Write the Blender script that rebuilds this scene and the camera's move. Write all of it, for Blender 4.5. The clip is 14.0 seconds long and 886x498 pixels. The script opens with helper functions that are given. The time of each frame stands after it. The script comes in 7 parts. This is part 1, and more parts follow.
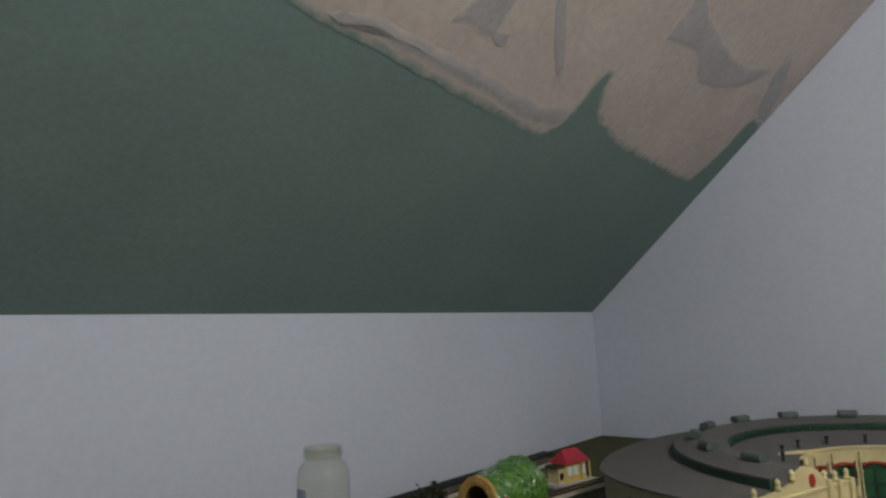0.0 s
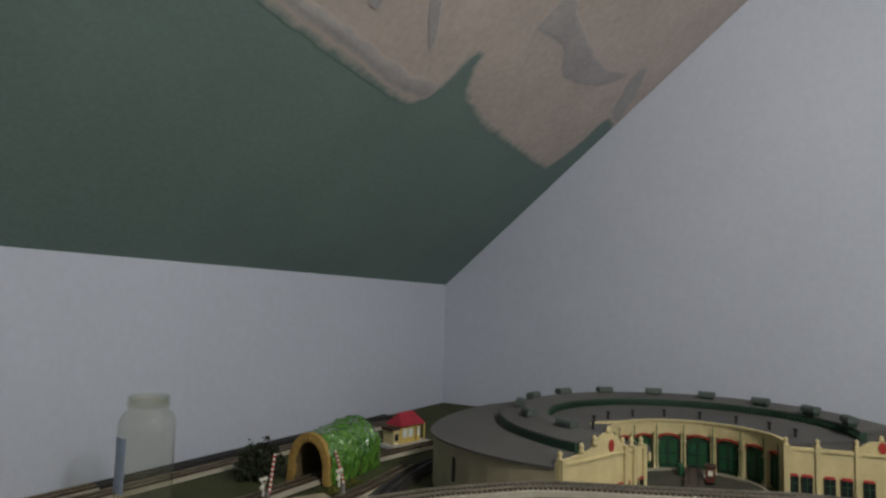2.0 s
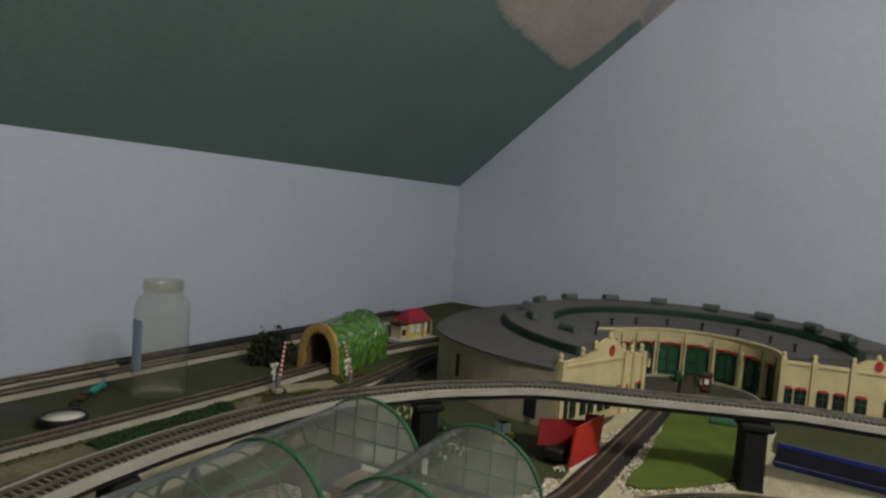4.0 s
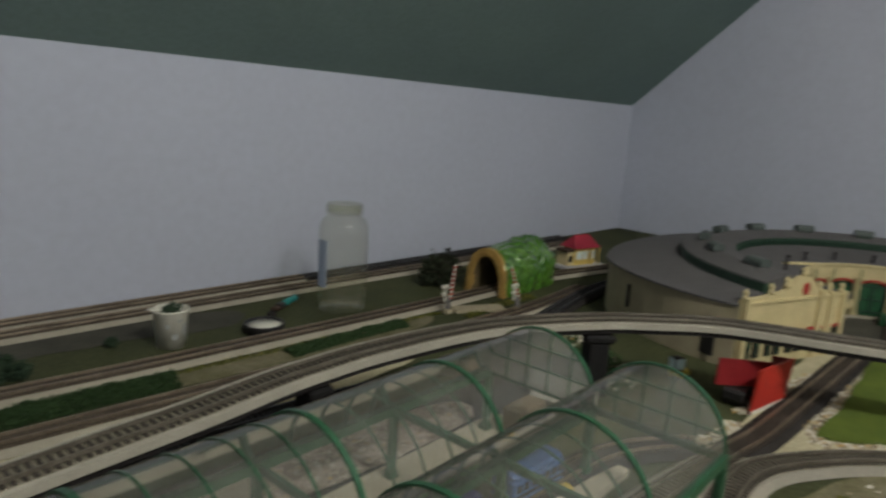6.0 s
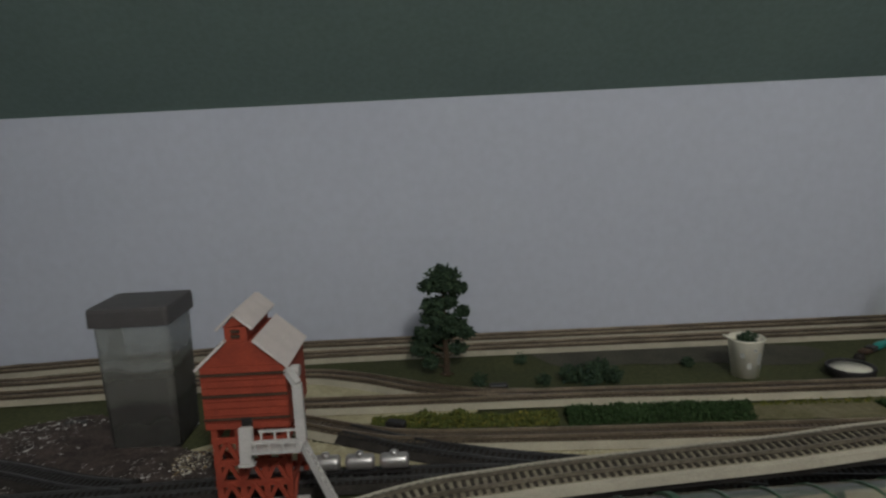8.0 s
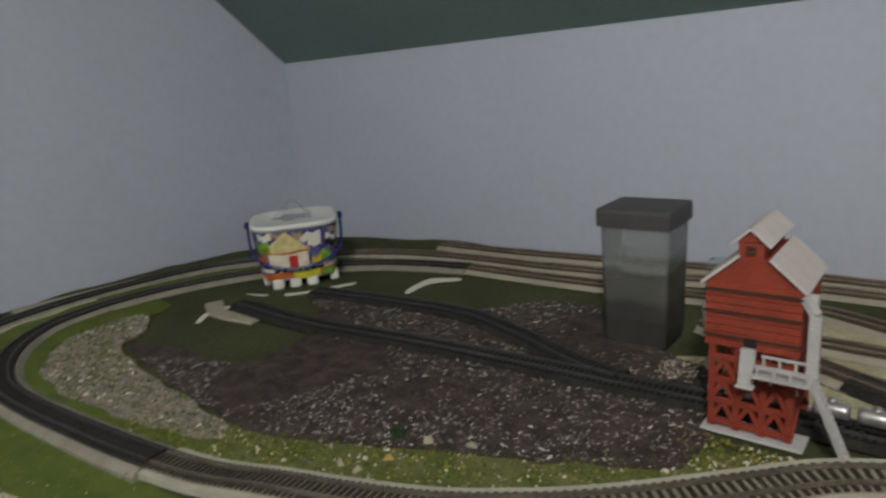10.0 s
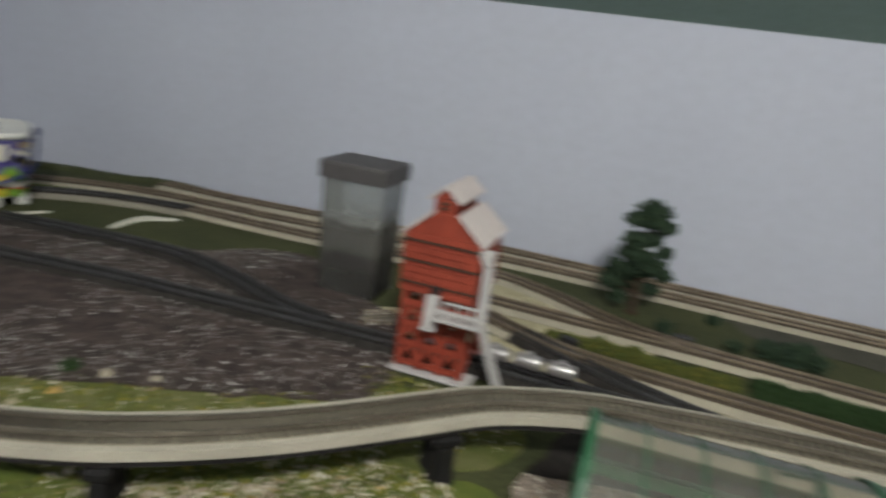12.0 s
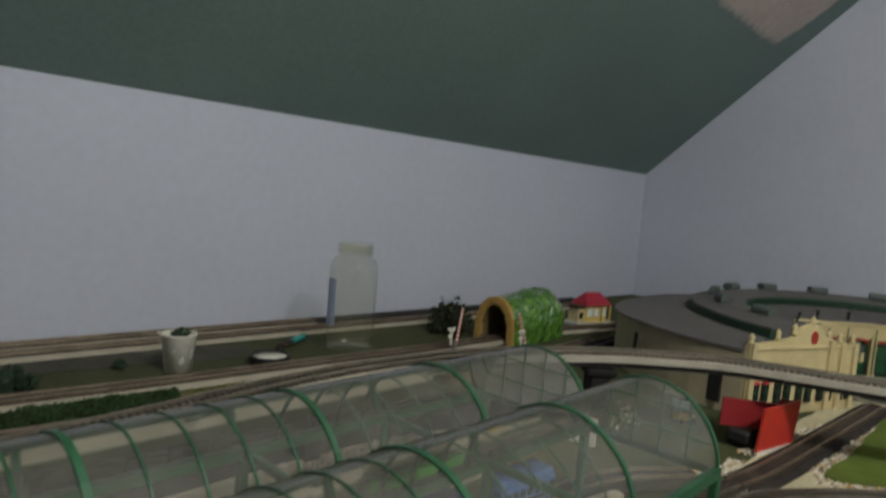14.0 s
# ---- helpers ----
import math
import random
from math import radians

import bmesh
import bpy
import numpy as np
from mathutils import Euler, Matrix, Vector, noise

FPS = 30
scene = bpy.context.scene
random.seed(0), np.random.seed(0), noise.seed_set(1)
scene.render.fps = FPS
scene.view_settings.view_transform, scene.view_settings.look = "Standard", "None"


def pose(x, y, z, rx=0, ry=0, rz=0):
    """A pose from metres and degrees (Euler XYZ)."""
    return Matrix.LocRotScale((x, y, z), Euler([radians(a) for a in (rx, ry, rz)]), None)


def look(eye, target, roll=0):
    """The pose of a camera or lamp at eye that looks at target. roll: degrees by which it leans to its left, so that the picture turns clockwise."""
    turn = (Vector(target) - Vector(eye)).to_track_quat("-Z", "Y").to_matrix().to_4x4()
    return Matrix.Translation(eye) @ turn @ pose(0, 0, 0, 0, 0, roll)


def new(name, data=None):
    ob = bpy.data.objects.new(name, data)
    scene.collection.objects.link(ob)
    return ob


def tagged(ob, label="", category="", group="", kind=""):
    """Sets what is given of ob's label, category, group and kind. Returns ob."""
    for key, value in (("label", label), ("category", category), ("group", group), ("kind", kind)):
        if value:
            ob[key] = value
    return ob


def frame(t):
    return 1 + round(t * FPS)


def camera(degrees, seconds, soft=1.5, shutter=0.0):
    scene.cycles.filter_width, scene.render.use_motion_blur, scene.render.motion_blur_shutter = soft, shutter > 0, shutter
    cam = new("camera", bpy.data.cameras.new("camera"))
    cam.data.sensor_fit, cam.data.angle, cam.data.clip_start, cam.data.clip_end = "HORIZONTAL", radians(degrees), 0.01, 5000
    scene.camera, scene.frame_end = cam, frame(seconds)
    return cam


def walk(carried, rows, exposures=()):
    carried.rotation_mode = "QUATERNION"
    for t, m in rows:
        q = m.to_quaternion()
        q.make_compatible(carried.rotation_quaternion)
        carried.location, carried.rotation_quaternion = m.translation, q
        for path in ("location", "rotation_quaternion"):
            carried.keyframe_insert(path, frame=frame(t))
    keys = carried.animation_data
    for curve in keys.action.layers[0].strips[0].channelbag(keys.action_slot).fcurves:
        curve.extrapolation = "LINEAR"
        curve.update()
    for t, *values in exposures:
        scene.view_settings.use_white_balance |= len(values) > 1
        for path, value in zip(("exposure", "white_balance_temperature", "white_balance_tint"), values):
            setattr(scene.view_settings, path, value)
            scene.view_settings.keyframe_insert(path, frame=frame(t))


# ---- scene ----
cam = camera(68.5, 14.0, soft=2.4, shutter=0.32)
PATH = [
    (0, (-0.701, -1.102, 0.359), (0.805, 0.186, 0.626), -2.7),
    (0.5, (-0.704, -1.107, 0.353), (0.849, 0.122, 0.631), -1.0),
    (1, (-0.702, -1.126, 0.352), (0.914, 0.022, 0.622), -0.1),
    (1.5, (-0.699, -1.135, 0.348), (0.988, -0.088, 0.591), 1.1),
    (2, (-0.697, -1.135, 0.346), (1.045, -0.168, 0.518), 1.7),
    (2.5, (-0.697, -1.139, 0.346), (1.007, -0.097, 0.442), 2.0),
    (3, (-0.694, -1.139, 0.344), (1.017, -0.105, 0.342), 2.9),
    (5.5, (-0.69, -1.121, 0.346), (0.994, -0.085, 0.038), 5.3),
    (6, (-0.691, -1.114, 0.350), (0.734, 0.232, -0.054), 3.7),
    (6.5, (-0.689, -1.104, 0.356), (0.312, 0.56, -0.128), 1.4),
    (7, (-0.703, -1.11, 0.371), (-0.096, 0.758, -0.014), -0.1),
    (7.5, (-0.717, -1.109, 0.364), (-0.501, 0.856, 0.053), -2.1),
    (8, (-0.724, -1.117, 0.360), (-0.744, 0.853, 0.012), -2.8),
    (8.5, (-0.735, -1.121, 0.360), (-0.941, 0.839, 0.011), -3.3),
    (9, (-0.753, -1.126, 0.354), (-1.382, 0.723, -0.081), -5.8),
    (9.2, (-0.763, -1.125, 0.355), (-1.546, 0.67, -0.061), -6.0),
    (11.3, (-0.781, -1.122, 0.345), (-2.296, -0.075, -0.430), -3.9),
    (11.5, (-0.773, -1.111, 0.341), (-2.209, 0.043, -0.433), -1.4),
    (12, (-0.738, -1.121, 0.328), (-1.315, 0.703, -0.246), 7.8),
    (12.5, (-0.69, -1.152, 0.305), (-0.109, 0.702, -0.156), 8.3),
    (13, (-0.694, -1.164, 0.292), (0.198, 0.561, -0.168), 7.3),
    (13.5, (-0.694, -1.166, 0.294), (0.504, 0.361, -0.167), 4.4),
    (14, (-0.692, -1.155, 0.289), (0.696, 0.273, 0.124), 5.0),
]
EXPOSURE = [(0, 0.27), (2, 0.25), (3, 0.18), (5.5, 0.12), (6.5, 0.22), (7, 0.16), (7.5, 0.0), (8.5, -0.03), (9.2, 0.05), (11.3, 0.97), (11.6, 0.95), (12.1, 0.78), (12.6, 0.33), (13.1, 0.23), (14, 0.22)]
walk(cam, [(t, look(eye, target, roll)) for t, eye, target, roll in PATH], EXPOSURE)


# ==== build ====
# ---- light ----
world = bpy.data.worlds.new("world")
scene.world = world
world.use_nodes = True
world.node_tree.nodes["Background"].inputs[0].default_value = (0.5, 0.55, 0.62, 1)
world.node_tree.nodes["Background"].inputs[1].default_value = 0.0
LAMP = (-0.36, -1.95, 1.38)
lamp_data = bpy.data.lights.new("ceiling_lamp_light", "POINT")
lamp_data.shadow_soft_size, lamp_data.energy = 0.10, 50.0
lamp_data.color = (0.99, 0.985, 0.925)
lamp_ob = new("ceiling_lamp_light", lamp_data)
lamp_ob.location = LAMP


# ---- materials ----
def mat(name, color, rough=0.7, metal=0.0, vary=0.18, scale=40.0, fine=400.0, bump=0.15, bscale=600.0, color2=None, spec=0.35,
        per_object=0.0, coat=0.0, dist=0.001):
    """A surface with variation at two scales and fine relief, at real size."""
    m = bpy.data.materials.new(name)
    m.use_nodes = True
    nt = m.node_tree
    n, l = nt.nodes, nt.links
    bsdf = n["Principled BSDF"]
    tc = n.new("ShaderNodeTexCoord")
    big, small = n.new("ShaderNodeTexNoise"), n.new("ShaderNodeTexNoise")
    big.inputs["Scale"].default_value, small.inputs["Scale"].default_value = scale, fine
    big.inputs["Detail"].default_value, small.inputs["Detail"].default_value = 4, 2
    for t in (big, small):
        l.new(tc.outputs["Object"], t.inputs["Vector"])
    ramp = n.new("ShaderNodeValToRGB")
    c2 = color2 or tuple(c * (1 - vary) for c in color)
    ramp.color_ramp.elements[0].position, ramp.color_ramp.elements[1].position = 0.35, 0.65
    ramp.color_ramp.elements[0].color = (*c2, 1)
    ramp.color_ramp.elements[1].color = (*color, 1)
    l.new(big.outputs["Fac"], ramp.inputs["Fac"])
    mix = n.new("ShaderNodeMix")
    mix.data_type, mix.blend_type = "RGBA", "MULTIPLY"
    mix.inputs["Factor"].default_value = 1.0
    l.new(ramp.outputs["Color"], mix.inputs["A"])
    r2 = n.new("ShaderNodeMapRange")
    r2.inputs["From Min"].default_value, r2.inputs["From Max"].default_value = 0.3, 0.7
    r2.inputs["To Min"].default_value, r2.inputs["To Max"].default_value = 1 - vary * 0.8, 1 + vary * 0.4
    l.new(small.outputs["Fac"], r2.inputs["Value"])
    l.new(r2.outputs["Result"], mix.inputs["B"])
    out = mix.outputs["Result"]
    if per_object:
        info = n.new("ShaderNodeObjectInfo")
        r3 = n.new("ShaderNodeMapRange")
        r3.inputs["To Min"].default_value, r3.inputs["To Max"].default_value = 1 - per_object, 1 + per_object
        l.new(info.outputs["Random"], r3.inputs["Value"])
        mix2 = n.new("ShaderNodeMix")
        mix2.data_type, mix2.blend_type = "RGBA", "MULTIPLY"
        mix2.inputs["Factor"].default_value = 1.0
        l.new(out, mix2.inputs["A"])
        l.new(r3.outputs["Result"], mix2.inputs["B"])
        out = mix2.outputs["Result"]
    l.new(out, bsdf.inputs["Base Color"])
    rr = n.new("ShaderNodeMapRange")
    rr.inputs["To Min"].default_value, rr.inputs["To Max"].default_value = max(0.03, rough - 0.12), min(1, rough + 0.12)
    l.new(big.outputs["Fac"], rr.inputs["Value"])
    l.new(rr.outputs["Result"], bsdf.inputs["Roughness"])
    bsdf.inputs["Metallic"].default_value = metal
    bsdf.inputs["Specular IOR Level"].default_value = spec
    bsdf.inputs["Coat Weight"].default_value = coat
    bsdf.inputs["Coat Roughness"].default_value = 0.07
    if bump:
        bt = n.new("ShaderNodeTexNoise")
        bt.inputs["Scale"].default_value, bt.inputs["Detail"].default_value = bscale, 3
        l.new(tc.outputs["Object"], bt.inputs["Vector"])
        bp = n.new("ShaderNodeBump")
        bp.inputs["Strength"].default_value, bp.inputs["Distance"].default_value = bump, dist
        l.new(bt.outputs["Fac"], bp.inputs["Height"])
        l.new(bp.outputs["Normal"], bsdf.inputs["Normal"])
    return m


def island_mat(name, stops, rough=0.85, spec=0.2):
    """Loose pieces, each with a colour of its own out of the stops."""
    m = bpy.data.materials.new(name)
    m.use_nodes = True
    n, l = m.node_tree.nodes, m.node_tree.links
    bsdf = n["Principled BSDF"]
    geo, ramp = n.new("ShaderNodeNewGeometry"), n.new("ShaderNodeValToRGB")
    ramp.color_ramp.interpolation = "CONSTANT"
    while len(ramp.color_ramp.elements) < len(stops):
        ramp.color_ramp.elements.new(0.5)
    for e, (p, c) in zip(ramp.color_ramp.elements, stops):
        e.position, e.color = p, (*c, 1)
    l.new(geo.outputs["Random Per Island"], ramp.inputs["Fac"])
    l.new(ramp.outputs["Color"], bsdf.inputs["Base Color"])
    bsdf.inputs["Roughness"].default_value = rough
    bsdf.inputs["Specular IOR Level"].default_value = spec
    return m


def film(name, color, see=0.75, rough=0.12, ior=1.5):
    """Thin clear plastic sheet: mostly lets light straight through, with a gloss."""
    m = bpy.data.materials.new(name)
    m.use_nodes = True
    n, l = m.node_tree.nodes, m.node_tree.links
    n.remove(n["Principled BSDF"])
    tr, gl, di, m1, m2 = (n.new("ShaderNode" + k) for k in ("BsdfTransparent", "BsdfGlossy", "BsdfDiffuse", "MixShader", "MixShader"))
    fr, tc, no, mr = n.new("ShaderNodeFresnel"), n.new("ShaderNodeTexCoord"), n.new("ShaderNodeTexNoise"), n.new("ShaderNodeMapRange")
    no.inputs["Scale"].default_value, no.inputs["Detail"].default_value = 35, 4
    mr.inputs["To Min"].default_value, mr.inputs["To Max"].default_value = max(0.0, see - 0.12), min(1.0, see + 0.12)
    l.new(tc.outputs["Object"], no.inputs["Vector"])
    l.new(no.outputs["Fac"], mr.inputs["Value"])
    tr.inputs["Color"].default_value = (0.97, 0.98, 0.975, 1)
    di.inputs["Color"].default_value = (*color, 1)
    gl.inputs["Roughness"].default_value = rough
    fr.inputs["IOR"].default_value = ior
    l.new(mr.outputs["Result"], m1.inputs["Fac"])
    l.new(di.outputs[0], m1.inputs[1])
    l.new(tr.outputs[0], m1.inputs[2])
    l.new(fr.outputs[0], m2.inputs["Fac"])
    l.new(m1.outputs[0], m2.inputs[1])
    l.new(gl.outputs[0], m2.inputs[2])
    l.new(m2.outputs[0], n["Material Output"].inputs["Surface"])
    return m


def fade_film(name, stops, tall):
    """Cloudy plastic with dust clinging to it in bands, thick at the bottom and thin at the top."""
    m = film(name, stops[0][1], 0.5, 0.35, 1.08)
    n, l = m.node_tree.nodes, m.node_tree.links
    tc, sp, no, ma, mr, cr, rg = (n.new("ShaderNode" + k) for k in ("TexCoord", "SeparateXYZ", "TexNoise", "Math", "MapRange", "ValToRGB", "MapRange"))
    no.inputs["Scale"].default_value, no.inputs["Detail"].default_value = 42, 6
    ma.operation, ma.inputs[1].default_value = "MULTIPLY_ADD", 0.026
    mr.inputs["From Min"].default_value, mr.inputs["From Max"].default_value = 0.013, tall + 0.013
    for k, (at, colour) in enumerate(stops):
        e = cr.color_ramp.elements[k] if k < 2 else cr.color_ramp.elements.new(at)
        e.position, e.color = at, (*colour, 1)
    rg.inputs["From Min"].default_value, rg.inputs["From Max"].default_value = 0.45, 0.75
    rg.inputs["To Min"].default_value, rg.inputs["To Max"].default_value = 0.10, 0.58
    l.new(tc.outputs["Object"], sp.inputs[0])
    l.new(tc.outputs["Object"], no.inputs["Vector"])
    l.new(no.outputs["Fac"], ma.inputs[0])
    l.new(sp.outputs["Z"], ma.inputs[2])
    l.new(ma.outputs[0], mr.inputs["Value"])
    l.new(mr.outputs["Result"], cr.inputs["Fac"])
    l.new(mr.outputs["Result"], rg.inputs["Value"])
    l.new(cr.outputs["Color"], n["Diffuse BSDF"].inputs["Color"])
    l.new(rg.outputs["Result"], n["Mix Shader"].inputs["Fac"])
    return m


def thin_glass(name, haze):
    """Blown glass, a little cloudy: light goes straight through, with a gloss by angle. Its haze also imitates
    reflections.
    """
    m = bpy.data.materials.new(name)
    m.use_nodes = True
    n, l = m.node_tree.nodes, m.node_tree.links
    n.remove(n["Principled BSDF"])
    tr, di, gl, m1, m2 = (n.new("ShaderNode" + k) for k in ("BsdfTransparent", "BsdfDiffuse", "BsdfGlossy", "MixShader", "MixShader"))
    lw, gr, tc, no, mr = n.new("ShaderNodeLayerWeight"), n.new("ShaderNodeMapRange"), n.new("ShaderNodeTexCoord"), n.new("ShaderNodeTexNoise"), n.new("ShaderNodeMapRange")
    no.inputs["Scale"].default_value, no.inputs["Detail"].default_value = 26, 4
    mr.inputs["To Min"].default_value, mr.inputs["To Max"].default_value = haze * 0.4, haze * 1.6
    tr.inputs["Color"].default_value = (0.945, 0.95, 0.905, 1)
    # warm diffuse colour lightens the glass in place of the room's reflections
    di.inputs["Color"].default_value = (0.62, 0.60, 0.47, 1)
    gl.inputs["Roughness"].default_value = 0.06
    lw.inputs["Blend"].default_value = 0.35
    gr.inputs["From Min"].default_value, gr.inputs["To Min"].default_value, gr.inputs["To Max"].default_value = 0.40, 0.065, 0.75
    l.new(lw.outputs["Facing"], gr.inputs["Value"])
    l.new(tc.outputs["Object"], no.inputs["Vector"])
    l.new(no.outputs["Fac"], mr.inputs["Value"])
    l.new(mr.outputs["Result"], m1.inputs["Fac"])
    l.new(tr.outputs[0], m1.inputs[1])
    l.new(di.outputs[0], m1.inputs[2])
    l.new(gr.outputs["Result"], m2.inputs["Fac"])
    l.new(m1.outputs[0], m2.inputs[1])
    l.new(gl.outputs[0], m2.inputs[2])
    l.new(m2.outputs[0], n["Material Output"].inputs["Surface"])
    return m


WALL = mat("wall_paint", (0.495, 0.52, 0.60), 0.75, vary=0.05, scale=2.2, fine=60, bump=0.12, bscale=260, spec=0.2)
WALL2 = mat("room_paint", (0.55, 0.55, 0.56), 0.8, vary=0.06, scale=3, fine=80, bump=0.05, spec=0.2)
CEIL = mat("green_ceiling_paint", (0.196, 0.268, 0.250), 0.8, vary=0.10, scale=3.5, fine=120, bump=0.2, bscale=300, spec=0.15,
           color2=(0.180, 0.246, 0.232))
WHITECEIL = mat("white_ceiling", (0.7, 0.7, 0.69), 0.9, vary=0.04, scale=4, fine=80, bump=0.1)
FLOOR = mat("floor_carpet", (0.20, 0.18, 0.16), 0.95, vary=0.2, scale=14, fine=500, bump=0.4)
BOARD = mat("board_paint_green", (0.072, 0.078, 0.036), 0.8, vary=0.35, scale=9, fine=160, bump=0.35, bscale=260, spec=0.1,
            color2=(0.05, 0.056, 0.026))
GRASS = mat("bright_turf", (0.124, 0.150, 0.034), 0.95, vary=0.3, scale=30, fine=700, bump=0.6, bscale=900, color2=(0.088, 0.120, 0.028), spec=0.1)
LAWN = mat("lawn_turf", (0.115, 0.155, 0.028), 0.95, vary=0.25, scale=22, fine=900, bump=0.8, bscale=1200, color2=(0.085, 0.12, 0.024), spec=0.1)
COAL = mat("coal_dirt", (0.098, 0.074, 0.067), 0.95, vary=0.5, scale=45, fine=600, bump=1.0, bscale=520, color2=(0.052, 0.040, 0.037), spec=0.15, dist=0.003)
GRAVEL = mat("grey_gravel", (0.33, 0.285, 0.225), 0.95, vary=0.5, scale=90, fine=500, bump=1.0, bscale=330, color2=(0.17, 0.15, 0.13), spec=0.15, dist=0.003)
CREAM_BASE = mat("cream_plaster_ground", (0.50, 0.45, 0.30), 0.95, vary=0.25, scale=30, fine=300, bump=0.8, bscale=220, color2=(0.41, 0.365, 0.235), spec=0.15, dist=0.003)
ROADBED = mat("grey_roadbed_foam", (0.375, 0.340, 0.265), 0.9, vary=0.14, scale=30, fine=500, bump=0.4, bscale=500, spec=0.2)
ROADGREY = mat("dull_roadbed_foam", (0.285, 0.262, 0.212), 0.9, vary=0.18, scale=30, fine=500, bump=0.4, bscale=500, spec=0.15)
COALBALLAST = mat("box_ballast", (0.030, 0.024, 0.020), 0.95, vary=0.4, scale=60, fine=600, bump=0.8, bscale=500, spec=0.1)
DECKTAN = mat("deck_tan", (0.40, 0.372, 0.305), 0.85, vary=0.14, scale=30, fine=500, bump=0.3, bscale=500, spec=0.2)
TRACKGREY = mat("weathered_track_grey", (0.255, 0.232, 0.178), 0.9, vary=0.3, scale=40, fine=500, bump=0.6, bscale=700, color2=(0.195, 0.172, 0.130), spec=0.2)
TRACKBROWN = mat("weathered_track_brown", (0.150, 0.118, 0.085), 0.9, vary=0.35, scale=40, fine=500, bump=0.6, bscale=700, spec=0.2)
DULLSAND = mat("dull_olive_sand", (0.195, 0.172, 0.110), 0.95, vary=0.3, scale=24, fine=300, bump=0.8, bscale=260, color2=(0.125, 0.118, 0.058), spec=0.12, dist=0.002)
WORNBOARD = mat("worn_board_brown", (0.076, 0.073, 0.056), 0.9, vary=0.3, scale=20, fine=260, bump=0.4, bscale=300, spec=0.2)
DARKBED = mat("dark_ballast", (0.040, 0.035, 0.032), 0.95, vary=0.4, scale=60, fine=600, bump=0.8, bscale=700, spec=0.12)
SLEEPER = mat("sleeper_plastic", (0.080, 0.060, 0.043), 0.6, vary=0.3, scale=60, fine=500, bump=0.3, per_object=0.18)
DARKSLEEPER = mat("dark_sleeper", (0.042, 0.034, 0.026), 0.6, vary=0.3, scale=60, fine=500, bump=0.3, per_object=0.2)
BLACKSLEEPER = mat("black_sleeper", (0.025, 0.024, 0.025), 0.55, vary=0.3, scale=60, fine=500, bump=0.3)
RAIL = mat("nickel_rail", (0.42, 0.34, 0.25), 0.38, metal=0.8, vary=0.3, scale=25, fine=300, bump=0.1)
DULLRAIL = mat("dull_rail", (0.30, 0.265, 0.21), 0.42, metal=0.75, vary=0.3, scale=25, fine=300, bump=0.1)
BLACKRAIL = mat("blackened_rail", (0.10, 0.10, 0.10), 0.4, metal=0.6, vary=0.3, scale=25, fine=300, bump=0.1)
BLACK = mat("black_plastic", (0.022, 0.020, 0.020), 0.5, vary=0.3, scale=30, fine=300, bump=0.15)
PIERBLACK = mat("matt_black_plastic", (0.015, 0.014, 0.014), 0.75, vary=0.3, scale=30, fine=300, bump=0.15, spec=0.2)
LIDGREY = mat("dark_grey_lid", (0.075, 0.07, 0.07), 0.55, vary=0.12, scale=30, fine=300, bump=0.1)
GREENFRAME = mat("green_frame_plastic", (0.020, 0.100, 0.044), 0.45, vary=0.2, scale=40, fine=300, bump=0.1, spec=0.5)
TOWERRED = mat("red_oxide_wood", (0.31, 0.052, 0.027), 0.75, vary=0.22, scale=60, fine=700, bump=0.3, bscale=900)
TOWERROOF = mat("pale_roof", (0.60, 0.54, 0.52), 0.8, vary=0.1, scale=50, fine=500, bump=0.2)
PALEGREY = mat("pale_grey_plastic", (0.50, 0.48, 0.47), 0.7, vary=0.12, scale=60, fine=500, bump=0.15)
CREAM = mat("cream_brick_plastic", (0.61, 0.51, 0.275), 0.65, vary=0.14, scale=40, fine=600, bump=0.35, bscale=700)
OUTWALL = mat("olive_grey_wall", (0.375, 0.325, 0.215), 0.8, vary=0.15, scale=30, fine=500, bump=0.3)
ROOFGREY = mat("roof_felt", (0.106, 0.101, 0.100), 0.85, vary=0.16, scale=18, fine=500, bump=0.4, bscale=600)
LEDGE = mat("dark_green_ledge", (0.022, 0.058, 0.035), 0.6, vary=0.25, scale=40, fine=400, bump=0.2)
DOORGREEN = mat("door_green", (0.018, 0.095, 0.038), 0.5, vary=0.25, scale=80, fine=500, bump=0.3)
WINDOWRED = mat("window_red", (0.42, 0.035, 0.03), 0.55, vary=0.2, scale=80, fine=500, bump=0.1)
DARKGLASS = mat("dark_window", (0.02, 0.024, 0.024), 0.2, vary=0.3, scale=90, fine=400, bump=0.02, spec=0.5)
TUNNELGREEN = mat("glossy_green_rind", (0.110, 0.250, 0.032), 0.11, vary=0.4, scale=45, fine=240, bump=1.0, bscale=70, color2=(0.050, 0.150, 0.020),
                  spec=0.6, coat=1.0, dist=0.006)
OCHRE = mat("ochre_portal", (0.42, 0.26, 0.07), 0.65, vary=0.2, scale=60, fine=500, bump=0.3)
TUNNELIN = mat("tunnel_inside", (0.15, 0.11, 0.05), 0.9, vary=0.3)
BARK = mat("tree_bark", (0.07, 0.045, 0.028), 0.9, vary=0.3, scale=90, fine=800, bump=0.6)
WHITEPAPER = mat("white_paper", (0.72, 0.69, 0.59), 0.7, vary=0.05, scale=40, fine=300, bump=0.1)
WHITEPLASTIC = mat("white_plastic", (0.75, 0.74, 0.70), 0.4, vary=0.04, scale=30, fine=300, bump=0.05, spec=0.5)
